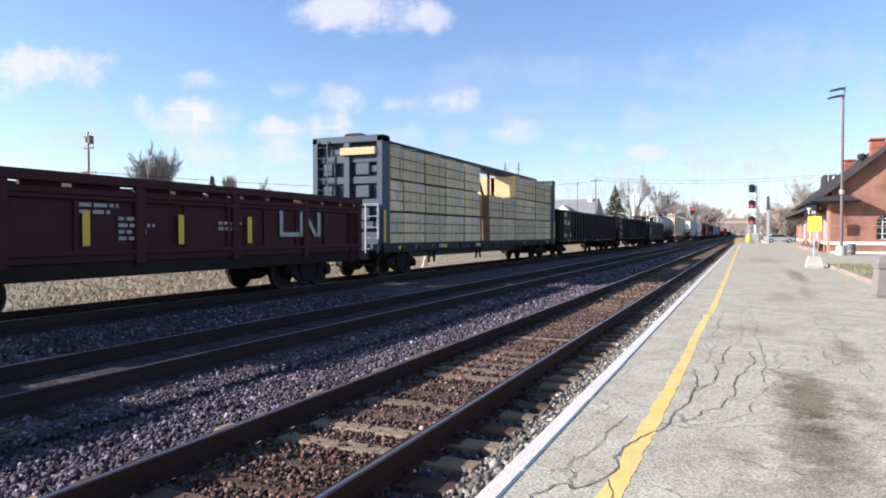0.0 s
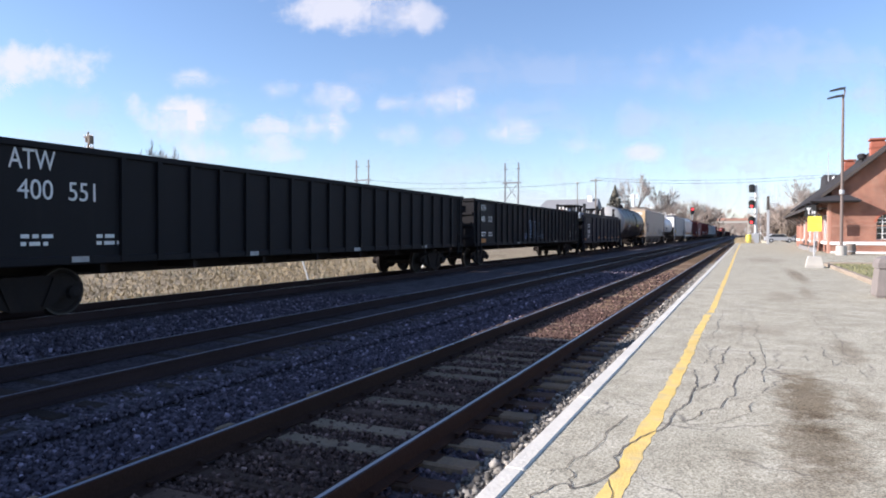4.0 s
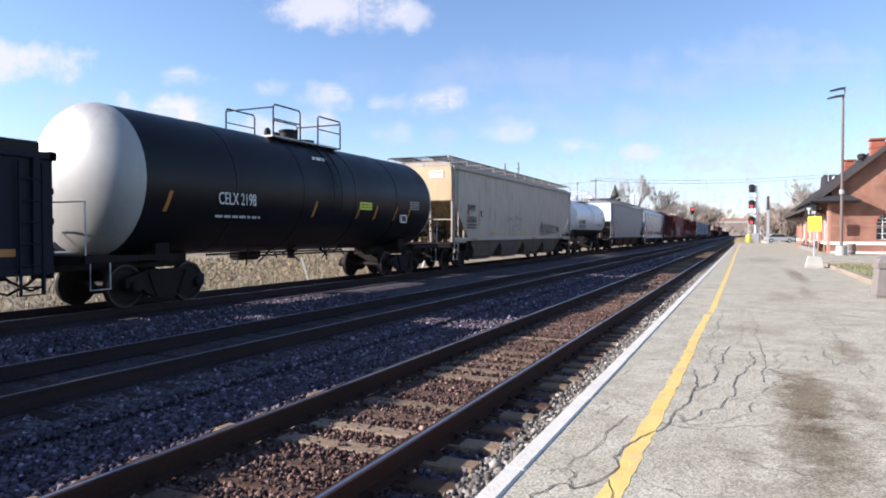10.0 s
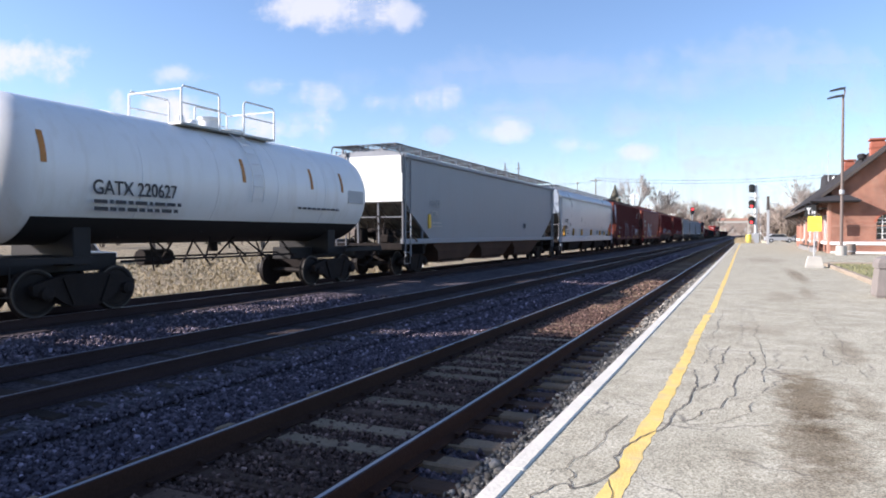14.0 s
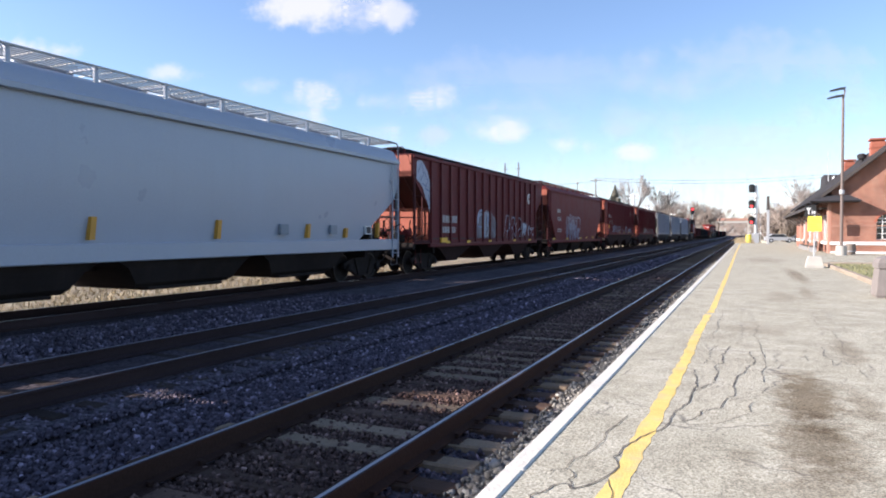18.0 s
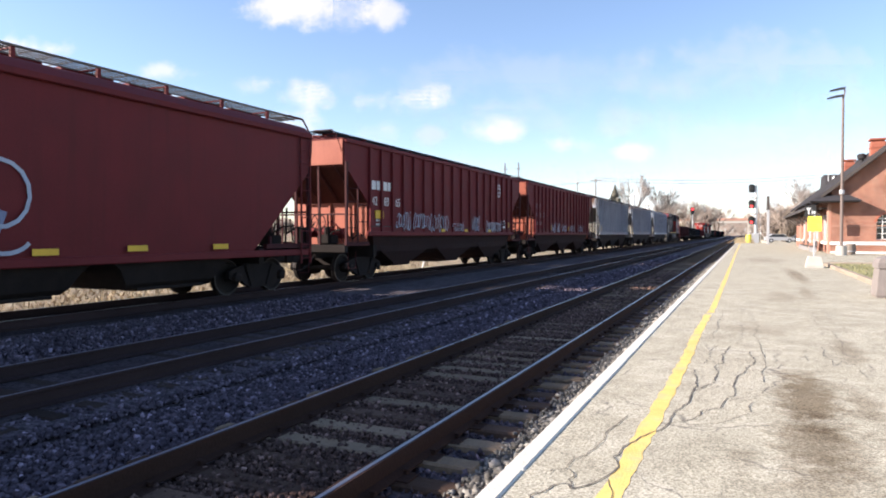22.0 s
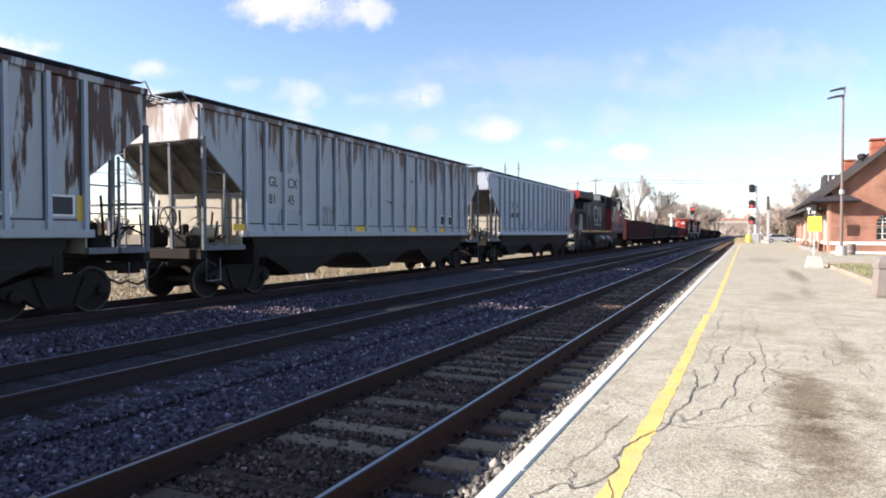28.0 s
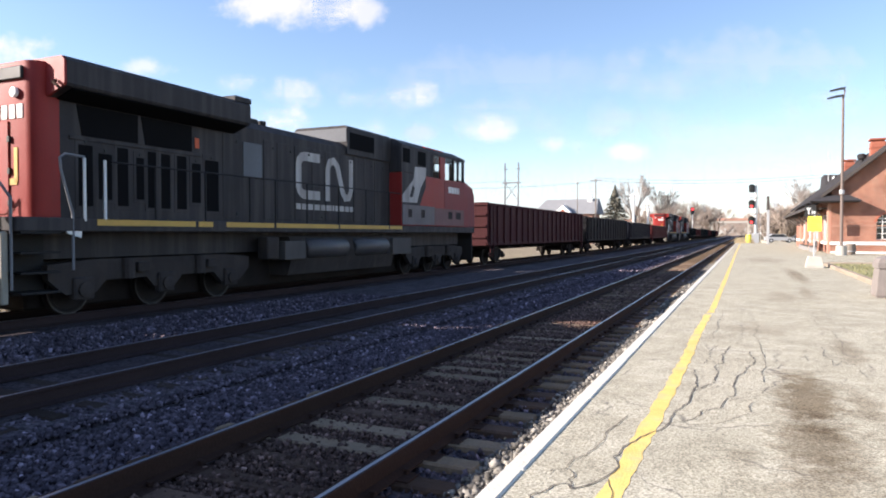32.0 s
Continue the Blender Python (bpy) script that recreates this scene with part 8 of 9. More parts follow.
for q in (-1, 1):
    xa, xb = (5.2, RX) if q < 0 else (2 * RX - 5.2, RX)
    za, zb = SE + 0.36 - 0.8 * slope, SE + 0.36 + (RX - 6.0) * slope
    rk.prism([(xa, za - 0.14), (xb, zb - 0.14), (xb, zb + 0.14), (xa, za + 0.14)], "y", SY0 - 0.60, SY0 - 0.54)
part("barge_board", rk, fascia_dark, station)
part("ridge_cap", Shape().prism([(RX - 0.2, ridge - 0.1), (RX, ridge + 0.1), (RX + 0.2, ridge - 0.1)], "y", SY0 - 0.5, SY1 + 0.4), slate, station)
for cx, cy, ct in ((10.0, 66.5, 9.55), (10.6, 88.0, 9.9)):
    ch = part("chimney", Shape().box(cx - 0.5, cx + 0.5, cy - 0.5, cy + 0.5, 6.2, ct - 0.3).box(cx - 0.44, cx + 0.44, cy - 0.44, cy + 0.44, ct - 0.3, ct - 0.16), brick_red, station, "red brick chimney stack")
    part("chimney_cap", Shape().box(cx - 0.6, cx + 0.6, cy - 0.6, cy + 0.6, ct - 0.16, ct, 0.02).box(cx - 0.55, cx + 0.55, cy - 0.55, cy + 0.55, ct - 0.8, ct - 0.72), brick_red, ch)
part("roof_vent", Shape().turn([(0.16, 0), (0.16, 0.6), (0.34, 0.62), (0.36, 0.9), (0.2, 1.05)], 8.9, 66.5, 7.3, "z", 12), slate, station)
# platform canopy with brackets
cn = thing("platform_canopy", "dark timber platform canopy on brackets", "canopy")
part("canopy_roof", Shape().prism([(4.4, 3.55), (5.95, 4.25), (5.95, 4.42), (4.4, 3.75)], "y", SY0 + 0.6, SY1 - 0.5), slate, cn)
part("canopy_hood", Shape().rings([[(4.55, SY0 - 1.2, 3.95), (7.7, SY0 - 1.2, 3.95), (7.7, SY0 + 0.62, 3.95), (4.55, SY0 + 0.62, 3.95)], [(4.45, SY0 - 1.3, 4.05), (7.8, SY0 - 1.3, 4.05), (7.8, SY0 + 0.6, 4.05), (4.45, SY0 + 0.6, 4.05)], [(5.6, SY0 - 0.3, 4.5), (7.1, SY0 - 0.3, 4.5), (7.1, SY0 + 0.6, 4.5), (5.6, SY0 + 0.6, 4.5)]]), slate, cn)
for k in range(8):
    y = SY0 + 0.9 + k * 5.1
    part("canopy_bracket", Shape().beam((5.9, y, 2.5), (4.55, y, 3.55), 0.14).beam((4.5, y, 3.55), (5.9, y, 3.55), 0.12), fascia_dark, cn)
part("fascia", Shape().box(4.36, 4.42, SY0 + 0.6, SY1 - 0.5, 3.50, 3.64), fascia_dark, cn)
sgn = thing("hanging_sign", "black hanging sign with a white shape under the canopy", "sign")
part("board", Shape().box(4.05, 4.80, 57.26, 57.33, 2.89, 3.70, 0.01), signal_black, sgn)
part("white_shape", Shape().box(4.15, 4.45, 57.245, 57.26, 3.42, 3.52).box(4.25, 4.35, 57.245, 57.26, 3.05, 3.42).box(4.5, 4.58, 57.245, 57.26, 3.05, 3.3).box(4.62, 4.74, 57.245, 57.26, 3.08, 3.28), letter_white, sgn)
part("hanger", Shape().tube([(4.3, 57.3, 3.68), (4.7, 58.0, 3.98)], 0.03).tube([(4.7, 57.3, 3.68), (4.9, 58.0, 3.98)], 0.03), signal_black, sgn)

# ---- platform furniture ----
lamp = thing("platform_lamp", "tall brown lamp post with two flat lamp heads", "lamp", at=(6.02, 53.5, PLAT))
part("post", Shape().tube([(0, 0, 0.3), (0, 0, 9.0), (0.0, 0, 11.0)], [0.11, 0.085, 0.07], 10), pole_brown, lamp)
part("footing", Shape().turn([(0.34, -0.2), (0.34, 0.62), (0.30, 0.66)], 0, 0, 0, "z", 16), concrete, lamp)
part("collar", Shape().turn([(0.13, 0), (0.16, 0.05), (0.16, 0.25), (0.13, 0.3)], 0, 0, 4.2, "z", 12), galvanised, lamp)
for q, z in ((0.0, 11.35), (-0.45, 10.85)):
    part("arm", Shape().tube([(0, 0, 10.7), (0.10 + q * 0.2, 0, z - 0.1), (0.06 + q * 0.3, 0, z + 0.1)], 0.045, 8), pole_brown, lamp)
    part("lamp_head", Shape().prism([(0.12 + q * 0.3, z + 0.06), (0.12 + q * 0.3, z + 0.16), (-0.2 + q * 0.3, z + 0.15), (-0.82 + q * 0.3, z + 0.0), (-0.80 + q * 0.3, z - 0.06)], "y", -0.16, 0.16), signal_black, lamp)

sg = thing("platform_sign", "yellow notice on a steel post in a concrete block", "sign", at=(2.74, 33.4, PLAT))
part("concrete_block", Shape().rings([[(-w, -w, z), (w, -w, z), (w, w, z), (-w, w, z)] for z, w in ((0, 0.33), (0.1, 0.33), (0.46, 0.25), (0.5, 0.22))]), concrete, sg)
part("post", Shape().tube([(0, 0, 0.4), (0, 0, 2.3)], 0.035, 8), galvanised, sg)
part("board", Shape().box(-0.27, 0.27, -0.05, -0.035, 1.58, 2.24, 0.005), sign_yellow, sg, "yellow board with faded text")
s = Shape()
for k in range(5):
    s.box(-0.2, 0.2 - 0.06 * (k % 3), -0.056, -0.05, 1.68 + 0.1 * k, 1.70 + 0.1 * k)
part("text_bars", s, reflect_orange, sg)

bn = thing("litter_bin", "grey concrete litter bin with a domed lid", "bin", at=(3.18, 18.6, PLAT))
part("body", Shape().rings([[(-w, -w, z), (w, -w, z), (w, w, z), (-w, w, z)] for z, w in ((0, 0.40), (0.06, 0.42), (0.66, 0.36), (0.68, 0.34))]), bin_concrete, bn)
part("lid", Shape().rings([[(-w, -w, z), (w, -w, z), (w, w, z), (-w, w, z)] for z, w in ((0.68, 0.39), (0.80, 0.39), (0.90, 0.34), (0.95, 0.2))]), bin_concrete, bn)
for dx in (6.75, 7.0):
    pb = thing("planter", "brown barrel planter beside the lamp", "planter", group="planters by the station", at=(dx, 55.2 + (dx - 6.75) * 6, PLAT))
    part("barrel", Shape().turn([(0.26, 0), (0.33, 0.35), (0.27, 0.75), (0.24, 0.72)], 0, 0, 0, "z", 14), pole_wood, pb)
    part("hoop", Shape().turn([(0.32, 0.22), (0.335, 0.25), (0.32, 0.28)], 0, 0, 0, "z", 14), galvanised, pb)
for k, (dx, yy) in enumerate(((5.0, 62.0), (5.15, 65.0), (5.0, 70.0), (5.1, 76.0))):
    pb = thing("bench", "dark platform bench against the station wall", "bench", group="benches by the station", at=(dx, yy, PLAT))
    part("seat", Shape().box(-0.22, 0.22, -0.8, 0.8, 0.42, 0.47, 0.01), fascia_dark, pb)
    part("backrest", Shape().box(0.2, 0.26, -0.8, 0.8, 0.5, 0.9, 0.01), fascia_dark, pb)
    for q in (-0.6, 0.6):
        part("leg", Shape().box(-0.2, 0.2, q - 0.04, q + 0.04, 0, 0.42), galvanised, pb)

# ---- signal, cabinet, parked vehicles ----
sig = thing("railway_signal", "tall railway signal mast with three round heads showing red", "signal", at=(1.45, 120.0, PLAT))
part("mast", Shape().tube([(0, 0, 0), (0, 0, 9.4)], 0.17, 8), rail_white, sig)
part("base_case", Shape().box(-0.5, 0.5, -0.4, 0.4, 0, 1.6, 0.03), galvanised, sig)
ladder(sig, 0.5, 0.1, 0.2, 9.0, rail_white, "x", 0.5, 0.4)
for z, lit in ((8.8, False), (6.25, True), (3.65, True)):
    hd = part("signal_head", Shape().turn([(0.5, 0.05), (0.5, 0.0), (0.48, -0.02)], -0.6, -0.3, z + 0.2, "y", 22).box(-1.02, -0.18, -0.3, 0.2, z - 0.62, z + 0.4, 0.08), signal_black, sig, "black signal head")
    for k, dz in enumerate((0.38, -0.32)):
        part("lens", Shape().turn([(0.20, 0.0), (0.18, -0.03)], -0.6, -0.34, z + dz, "y", 16), lamp_red if (lit and k == 1) else glass_dark, hd)
        part("visor", Shape().rings([[(-0.6 + 0.26 * math.cos(a), yy, z + dz + 0.26 * math.sin(a)) for a in [radians(-20 + 22 * i) for i in range(11)]] for yy in (-0.34, -0.75)], caps=False, closed=False), signal_black, hd)
    part("bracket", Shape().beam((-0.5, -0.1, z), (0, 0, z), 0.1), galvanised, sig)
for z in (7.3, 4.75):
    part("walkway", Shape().box(-0.9, 0.5, -0.45, 0.45, z, z + 0.05), mast_grey, sig)

mst = thing("relay_mast", "grey steel mast with a dark box and arm at its top", "mast", at=(2.95, 108.0, PLAT))
part("column", Shape().box(-0.18, 0.18, -0.18, 0.18, 0, 4.9, 0.03), galvanised, mst)
part("dark_box", Shape().box(-0.22, 0.16, -0.2, 0.2, 4.9, 6.9, 0.03), fascia_dark, mst)
part("arm", Shape().box(0.16, 1.5, -0.06, 0.06, 5.75, 5.87).box(0.16, 1.2, -0.06, 0.06, 5.3, 5.38).box(0.7, 1.0, -0.1, 0.1, 5.38, 5.75), galvanised, mst)
br_ = thing("yellow_barrel", "yellow plastic barrel beside the track", "barrel", at=(0.45, 117.0, PLAT))
part("body", Shape().turn([(0.40, 0), (0.44, 0.3), (0.42, 0.9), (0.38, 1.3), (0.2, 1.36)], 0, 0, 0, "z", 14), sign_yellow, br_)
wd = Shape()
rng = random.Random(31)
for i in range(700):
    x, yy = rng.uniform(-1.6, 1.2), rng.uniform(112, 150)
    wd.add([(x - 0.04, yy, 0), (x + 0.04, yy, 0), (x + rng.uniform(-0.2, 0.2), yy, rng.uniform(0.3, 1.1))], [(0, 1, 2)])
tagged(part("track_side_weeds", wd, straw), "dry weeds at the end of the platform", "weeds", kind="stuff")


def vehicle(name, label, at, mat, L=4.5, H=1.45, rz=0):
    v = thing(name, label, "car", group="parked vehicles", at=at)
    v.rotation_euler = (0, 0, radians(rz))
    h = L / 2
    part("body", Shape().prism([(-h, 0.35), (h, 0.35), (h, 0.8), (h * 0.55, 0.9), (h * 0.25, H), (-h * 0.55, H), (-h * 0.9, 0.95), (-h, 0.85)], "y", -0.85, 0.85), mat, v)
    part("window", Shape().prism([(h * 0.5, 0.92), (h * 0.24, H - 0.08), (-h * 0.52, H - 0.08), (-h * 0.82, 0.95)], "y", -0.86, 0.86), glass_dark, v)
    for x in (-h * 0.62, h * 0.62):
        for y in (-0.8, 0.8):
            w = part("wheel", Shape().turn([(0.2, -0.1), (0.32, -0.09), (0.32, 0.09), (0.2, 0.1)], x, y, 0.32, "y", 16), rubber, v)
            part("rim", Shape().turn([(0.19, -0.105), (0.19, 0.105)], x, y, 0.32, "y", 12), galvanised, w)
    return v


vehicle("parked_car", "silver car parked beyond the platform", (5.2, 127, PLAT), pale_vehicle, rz=10)
vehicle("parked_car", "dark car parked beyond the platform", (9.4, 131, PLAT), dark_metal, rz=5)
vehicle("parked_van", "white van parked on the far side of the tracks", (-45, 34.0, -0.6), white_metal, 5.2, 2.1, 70)
lot = Shape().box(3.4, 60, PLAT_END + 0.01, 180, -0.6, PLAT - 0.01)
tagged(part("car_park", lot, platform_mat), "grey asphalt beyond the platform", "car park", kind="structure")


# ---- trees, poles and far things ----
def bare_tree(name, label, at, tall, spread, seed, levels=5, mat=None, twig=None, thick=0.018, stems=1, first=0.28, wide=0):
    r = random.Random(seed)
    tree = thing(name, label, "tree", group="bare trees", at=at)
    trunk, crown = Shape(), Shape()

    def grow(p, d, length, rad, lev):
        bend = Vector((r.uniform(-1, 1), r.uniform(-1, 1), r.uniform(-0.2, 0.6))) * 0.18
        mid = p + d * length * 0.5
        q = mid + (d + bend).normalized() * length * 0.5
        (trunk if lev >= levels - 1 else crown).tube([p, mid, q], [rad, rad * 0.85, rad * 0.66], 5 if lev > 2 else 3)
        if lev == 0:
            return
        for k in range(r.choice((3, 3, 4)) if lev > 1 else 4):
            a = r.uniform(0, 6.28)
            tilt = r.uniform(0.3, 0.95) * spread
            o = d.orthogonal().normalized()
            o.rotate(Matrix.Rotation(a, 3, d))
            nd = (d * math.cos(tilt) + o * math.sin(tilt) + Vector((0, 0, 0.12))).normalized()
            st = p.lerp(q, r.uniform(0.55, 1.0))
            grow(st, nd, length * r.uniform(0.58, 0.82), max(rad * r.uniform(0.45, 0.62), thick), lev - 1)

    for k in range(stems):
        d = Vector((r.uniform(-0.25, 0.25), r.uniform(-0.25, 0.25), 1)).normalized() if stems > 1 else Vector((r.uniform(-0.05, 0.05), r.uniform(-0.05, 0.05), 1)).normalized()
        grow(Vector((r.uniform(-0.3, 0.3) * (stems > 1), r.uniform(-0.3, 0.3) * (stems > 1), -0.3)), d, tall * first, tall * 0.016 + 0.02, levels)
    up = max(p[2] for p in crown.v)
    side = sum(abs(p[0]) + abs(p[1]) for p in crown.v) / len(crown.v) * 1.6
    kz, kx = tall / up, (wide or side * tall / up) / side
    for sh in (trunk, crown):
        sh.v = [(p[0] * kx, p[1] * kx, p[2] * kz) for p in sh.v]
    part("trunk", trunk, mat or bark, tree)
    part("crown", crown, twig or twig_mat, tree, "crown of bare twigs")
    return tree


def conifer(at, tall, wide, seed, label="ragged dark evergreen conifer tree"):
    r = random.Random(seed)
    tree = thing("conifer", label, "tree", at=at)
    part("trunk", Shape().tube([(0, 0, -0.3), (0, 0, tall)], [tall * 0.018, 0.02], 6), bark, tree)
    s = Shape()
    for i in range(900):
        f = r.random() ** 0.7
        z = tall * (0.08 + 0.92 * f)
        rad = wide * (1 - f) * r.uniform(0.35, 1.08) + 0.1
        a = r.uniform(0, 6.28)
        c, sn = math.cos(a), math.sin(a)
        w = 0.28 + 0.25 * (1 - f)
        s.add([(rad * 0.3 * c, rad * 0.3 * sn, z + 0.25), (rad * c - sn * w, rad * sn + c * w, z - r.uniform(0, 0.4)), (rad * 1.25 * c, rad * 1.25 * sn, z - r.uniform(0.2, 0.7)), (rad * c + sn * w, rad * sn - c * w, z - r.uniform(0, 0.4))], [(0, 1, 2), (0, 2, 3)])
    part("crown", s, needle, tree, "ragged needle branches")
    return tree


bare_tree("bare_tree", "leafless tree with upright spreading twigs", (-66.4, 60.8, -0.6), 14.2, 0.62, 21, 5, stems=3, first=0.36, wide=4.4, thick=0.04)
bare_tree("bare_tree", "low leafless tree beyond the tracks", (-73.5, 82.0, -0.6), 11.6, 0.7, 22, 5, stems=3, first=0.34, thick=0.045, wide=3.2)
bare_tree("bare_tree", "low leafless tree beyond the tracks", (-69.5, 85.0, -0.6), 11.2, 0.75, 23, 5, stems=3, first=0.34, thick=0.045, wide=3.2)
conifer((-75.5, 80.5, -0.6), 11.0, 2.6, 1)
bare_tree("bare_tree", "large leafless tree with a broad crown", (-31.5, 217.8, -0.6), 21.5, 0.66, 24, 5, first=0.28, thick=0.035)
bare_tree("bare_tree", "leafless tree with a broad crown", (-26.5, 222.0, -0.6), 17.5, 0.7, 25, 5, first=0.28, thick=0.035)
conifer((-37.0, 212.0, -0.6), 17.2, 6.0, 2)
for k in range(15):
    rr = random.Random(200 + k)
    bare_tree("bare_tree", "hazy leafless tree along the railway", (-41 + k * 2.0 + rr.uniform(-1, 1), 300 + k * 5 + rr.uniform(-12, 12), -0.6), rr.uniform(11, 19) if k < 11 else rr.uniform(14, 20), 0.8, 60 + k, 4, thick=0.05, twig=twig_warm, stems=2, first=0.3)
for k in range(16):
    rr = random.Random(400 + k)
    bare_tree("bare_shrub", "low leafless shrub beyond the tracks", (-100 + rr.uniform(-14, 10), 4 + k * 8 + rr.uniform(-3, 3), -0.6), rr.uniform(5.0, 6.8), 0.9, 140 + k, 5, thick=0.05, twig=twig_warm, stems=3, first=0.3)
bare_tree("bare_tree", "leafless tree behind the station", (11.6, 189.5, -0.6), 16.5, 0.75, 26, 5, thick=0.03)
bare_tree("bare_tree", "leafless tree behind the station", (16.0, 192.0, -0.6), 14.0, 0.75, 27, 5, thick=0.03)
for k in range(12):
    rr = random.Random(300 + k)
    bare_tree("bare_shrub", "brown leafless shrub beyond the station", (4.4 + k * 0.75, 148 + rr.uniform(-8, 10), -0.6), rr.uniform(5.5, 8.5), 0.85, 80 + k, 4, thick=0.03, twig=twig_warm, stems=3, first=0.3)
# far woods on the skyline
wood = Shape()
rng = random.Random(77)
for i in range(2600):
    x = rng.uniform(-60, 60)
    y = rng.uniform(610, 680)
    z = rng.uniform(0, 1) ** 0.8 * (15 + 3.0 * math.sin(x * 0.21) + 2.5 * math.sin(x * 0.63 + 1))
    k = rng.uniform(0.7, 1.9)
    a = rng.uniform(0, 6.28)
    wood.add([(x - k * math.cos(a), y, z - 0.8), (x + k * math.cos(a), y, z - 0.6), (x + rng.uniform(-0.6, 0.6), y, z + k * 1.3)], [(0, 1, 2)])
tagged(part("far_wood", wood, twig_warm), "distant wood on the skyline", "trees", kind="stuff")
wood = Shape()
for i in range(5000):
    side = rng.random() < 0.6
    x = rng.uniform(-330, -60) if side else rng.uniform(24, 160)
    y = rng.uniform(300, 520) if side else rng.uniform(240, 420)
    z = rng.uniform(0, 1) ** 0.8 * (9 + 3 * math.sin(x * 0.09))
    k = rng.uniform(0.8, 2.4)
    wood.add([(x - k, y, z - 0.8), (x + k, y + 0.5, z - 0.6), (x + rng.uniform(-0.6, 0.6), y, z + k * 1.2)], [(0, 1, 2)])
tagged(part("far_hedge", wood, twig_warm), "distant leafless hedges and trees", "trees", kind="stuff")

bridge = thing("road_bridge", "concrete road bridge crossing the railway far away", "bridge", at=(0, 430, 0))
part("bridge_deck", Shape().box(-90, 60, -4, 4, 7.8, 9.2, 0.1), concrete, bridge)
part("parapet", Shape().box(-90, 60, -4.3, -4.0, 9.2, 10.6, 0.05), brick_pale, bridge)
for x in (-24, -18.5, 1.5, 10):
    part("pier", Shape().box(x - 0.6, x + 0.6, -3.5, 3.5, -0.6, 7.8), concrete, bridge)
part("embankment", Shape().prism([(-90, -0.7), (-26, -0.7), (-34, 7.8), (-90, 7.8)], "y", -6, 6), ground_mat_dry, bridge)
part("embankment", Shape().prism([(60, -0.7), (12, -0.7), (20, 7.8), (60, 7.8)], "y", -6, 6), ground_mat_dry, bridge)


def pole(at, tall, arms, label="wooden utility pole with cross arms", r=0.14):
    p = thing("utility_pole", label, "pole", group="utility poles", at=at)
    part("post", Shape().tube([(0, 0, -0.2), (0, 0, tall)], [r, r * 0.65], 8), pole_wood, p)
    for z, w in arms:
        a = part("cross_arm", Shape().box(-w, w, -0.07, 0.07, z - 0.07, z + 0.07), pole_wood, p)
        ins = Shape()
        for k in range(4):
            ins.turn([(0.05, 0), (0.07, 0.08), (0.03, 0.22)], -w * 0.9 + w * 0.6 * k, 0, z + 0.07, "z", 6)
        part("insulators", ins, rail_white, a)
    return p


q = pole((-59.1, 46.2, -0.6), 12.2, ((11.7, 0.6), (10.6, 0.7), (8.2, 1.0)), "wooden utility pole with transformers and cross arms")
part("transformer", Shape().turn([(0.25, 0), (0.25, 0.75), (0.12, 0.85)], 0.35, 0, 11.0, "z", 12).turn([(0.2, 0), (0.2, 0.6)], -0.3, 0.1, 11.2, "z", 12), pole_wood, q)
pole((-27.8, 137.2, -0.6), 13.4, ((13.0, 1.1),), r=0.16)
pole((-31.5, 137.0, -0.6), 12.8, ((12.5, 0.3),), r=0.10)
pole((-95, 190, -0.6), 13.0, ((12.5, 0.8),), r=0.14)
for bx, by, tl in ((-87.7, 145.6, 20.6), (-53.7, 161.3, 20.0)):
    py = thing("lattice_mast", "double steel mast with cross beams", "mast", group="power masts", at=(bx, by, -0.6))
    for xx in (-1.75, 1.75):
        part("leg", Shape().beam((xx, 0, 0), (xx, 0, tl), 0.28).beam((xx - 0.5, 0.4, 0), (xx, 0, tl - 1.5), 0.12), mast_grey, py)
    part("cross_beam", Shape().beam((-2.4, 0, tl - 5.0), (2.4, 0, tl - 5.0), 0.35).beam((-2.2, 0, tl - 1.6), (-1.0, 0, tl - 1.6), 0.2).beam((1.0, 0, tl - 1.6), (2.2, 0, tl - 1.6), 0.2).beam((-1.75, 0, tl - 5.0), (1.75, 0, tl - 9.5), 0.12).beam((1.75, 0, tl - 5.0), (-1.75, 0, tl - 9.5), 0.12), mast_grey, py)
for bx, by, hh in ((-29.3, 198.0, 13.6), (-27.5, 215, 10.5), (-23.0, 240, 9.0)):
    cm = thing("crossing_mast", "white steel mast beside a road crossing", "mast", group="crossing masts", at=(bx, by, -0.6))
    part("post", Shape().tube([(0, 0, 0), (0, 0, hh)], 0.35, 8), rail_white, cm)
    part("head", Shape().beam((-1.2, 0, hh - 1.2), (1.2, 0, hh - 0.2), 0.3).beam((-1.2, 0, hh - 0.2), (1.2, 0, hh - 1.2), 0.3), rail_white, cm)
fs = thing("railway_signal", "distant railway signal with a red and white head", "signal", at=(-15.6, 229.5, -0.2))
part("mast", Shape().tube([(0, 0, 0), (0, 0, 9.6)], 0.14, 8), rail_white, fs)
part("signal_head", Shape().box(-0.6, 0.6, -0.3, 0.2, 8.0, 10.2, 0.1), signal_black, fs)
part("lens", Shape().turn([(0.35, 0), (0.3, -0.05)], 0, -0.31, 9.6, "y", 16), lamp_red, fs)
wires = thing("overhead_wires", "thin overhead wires between the poles", "wires")
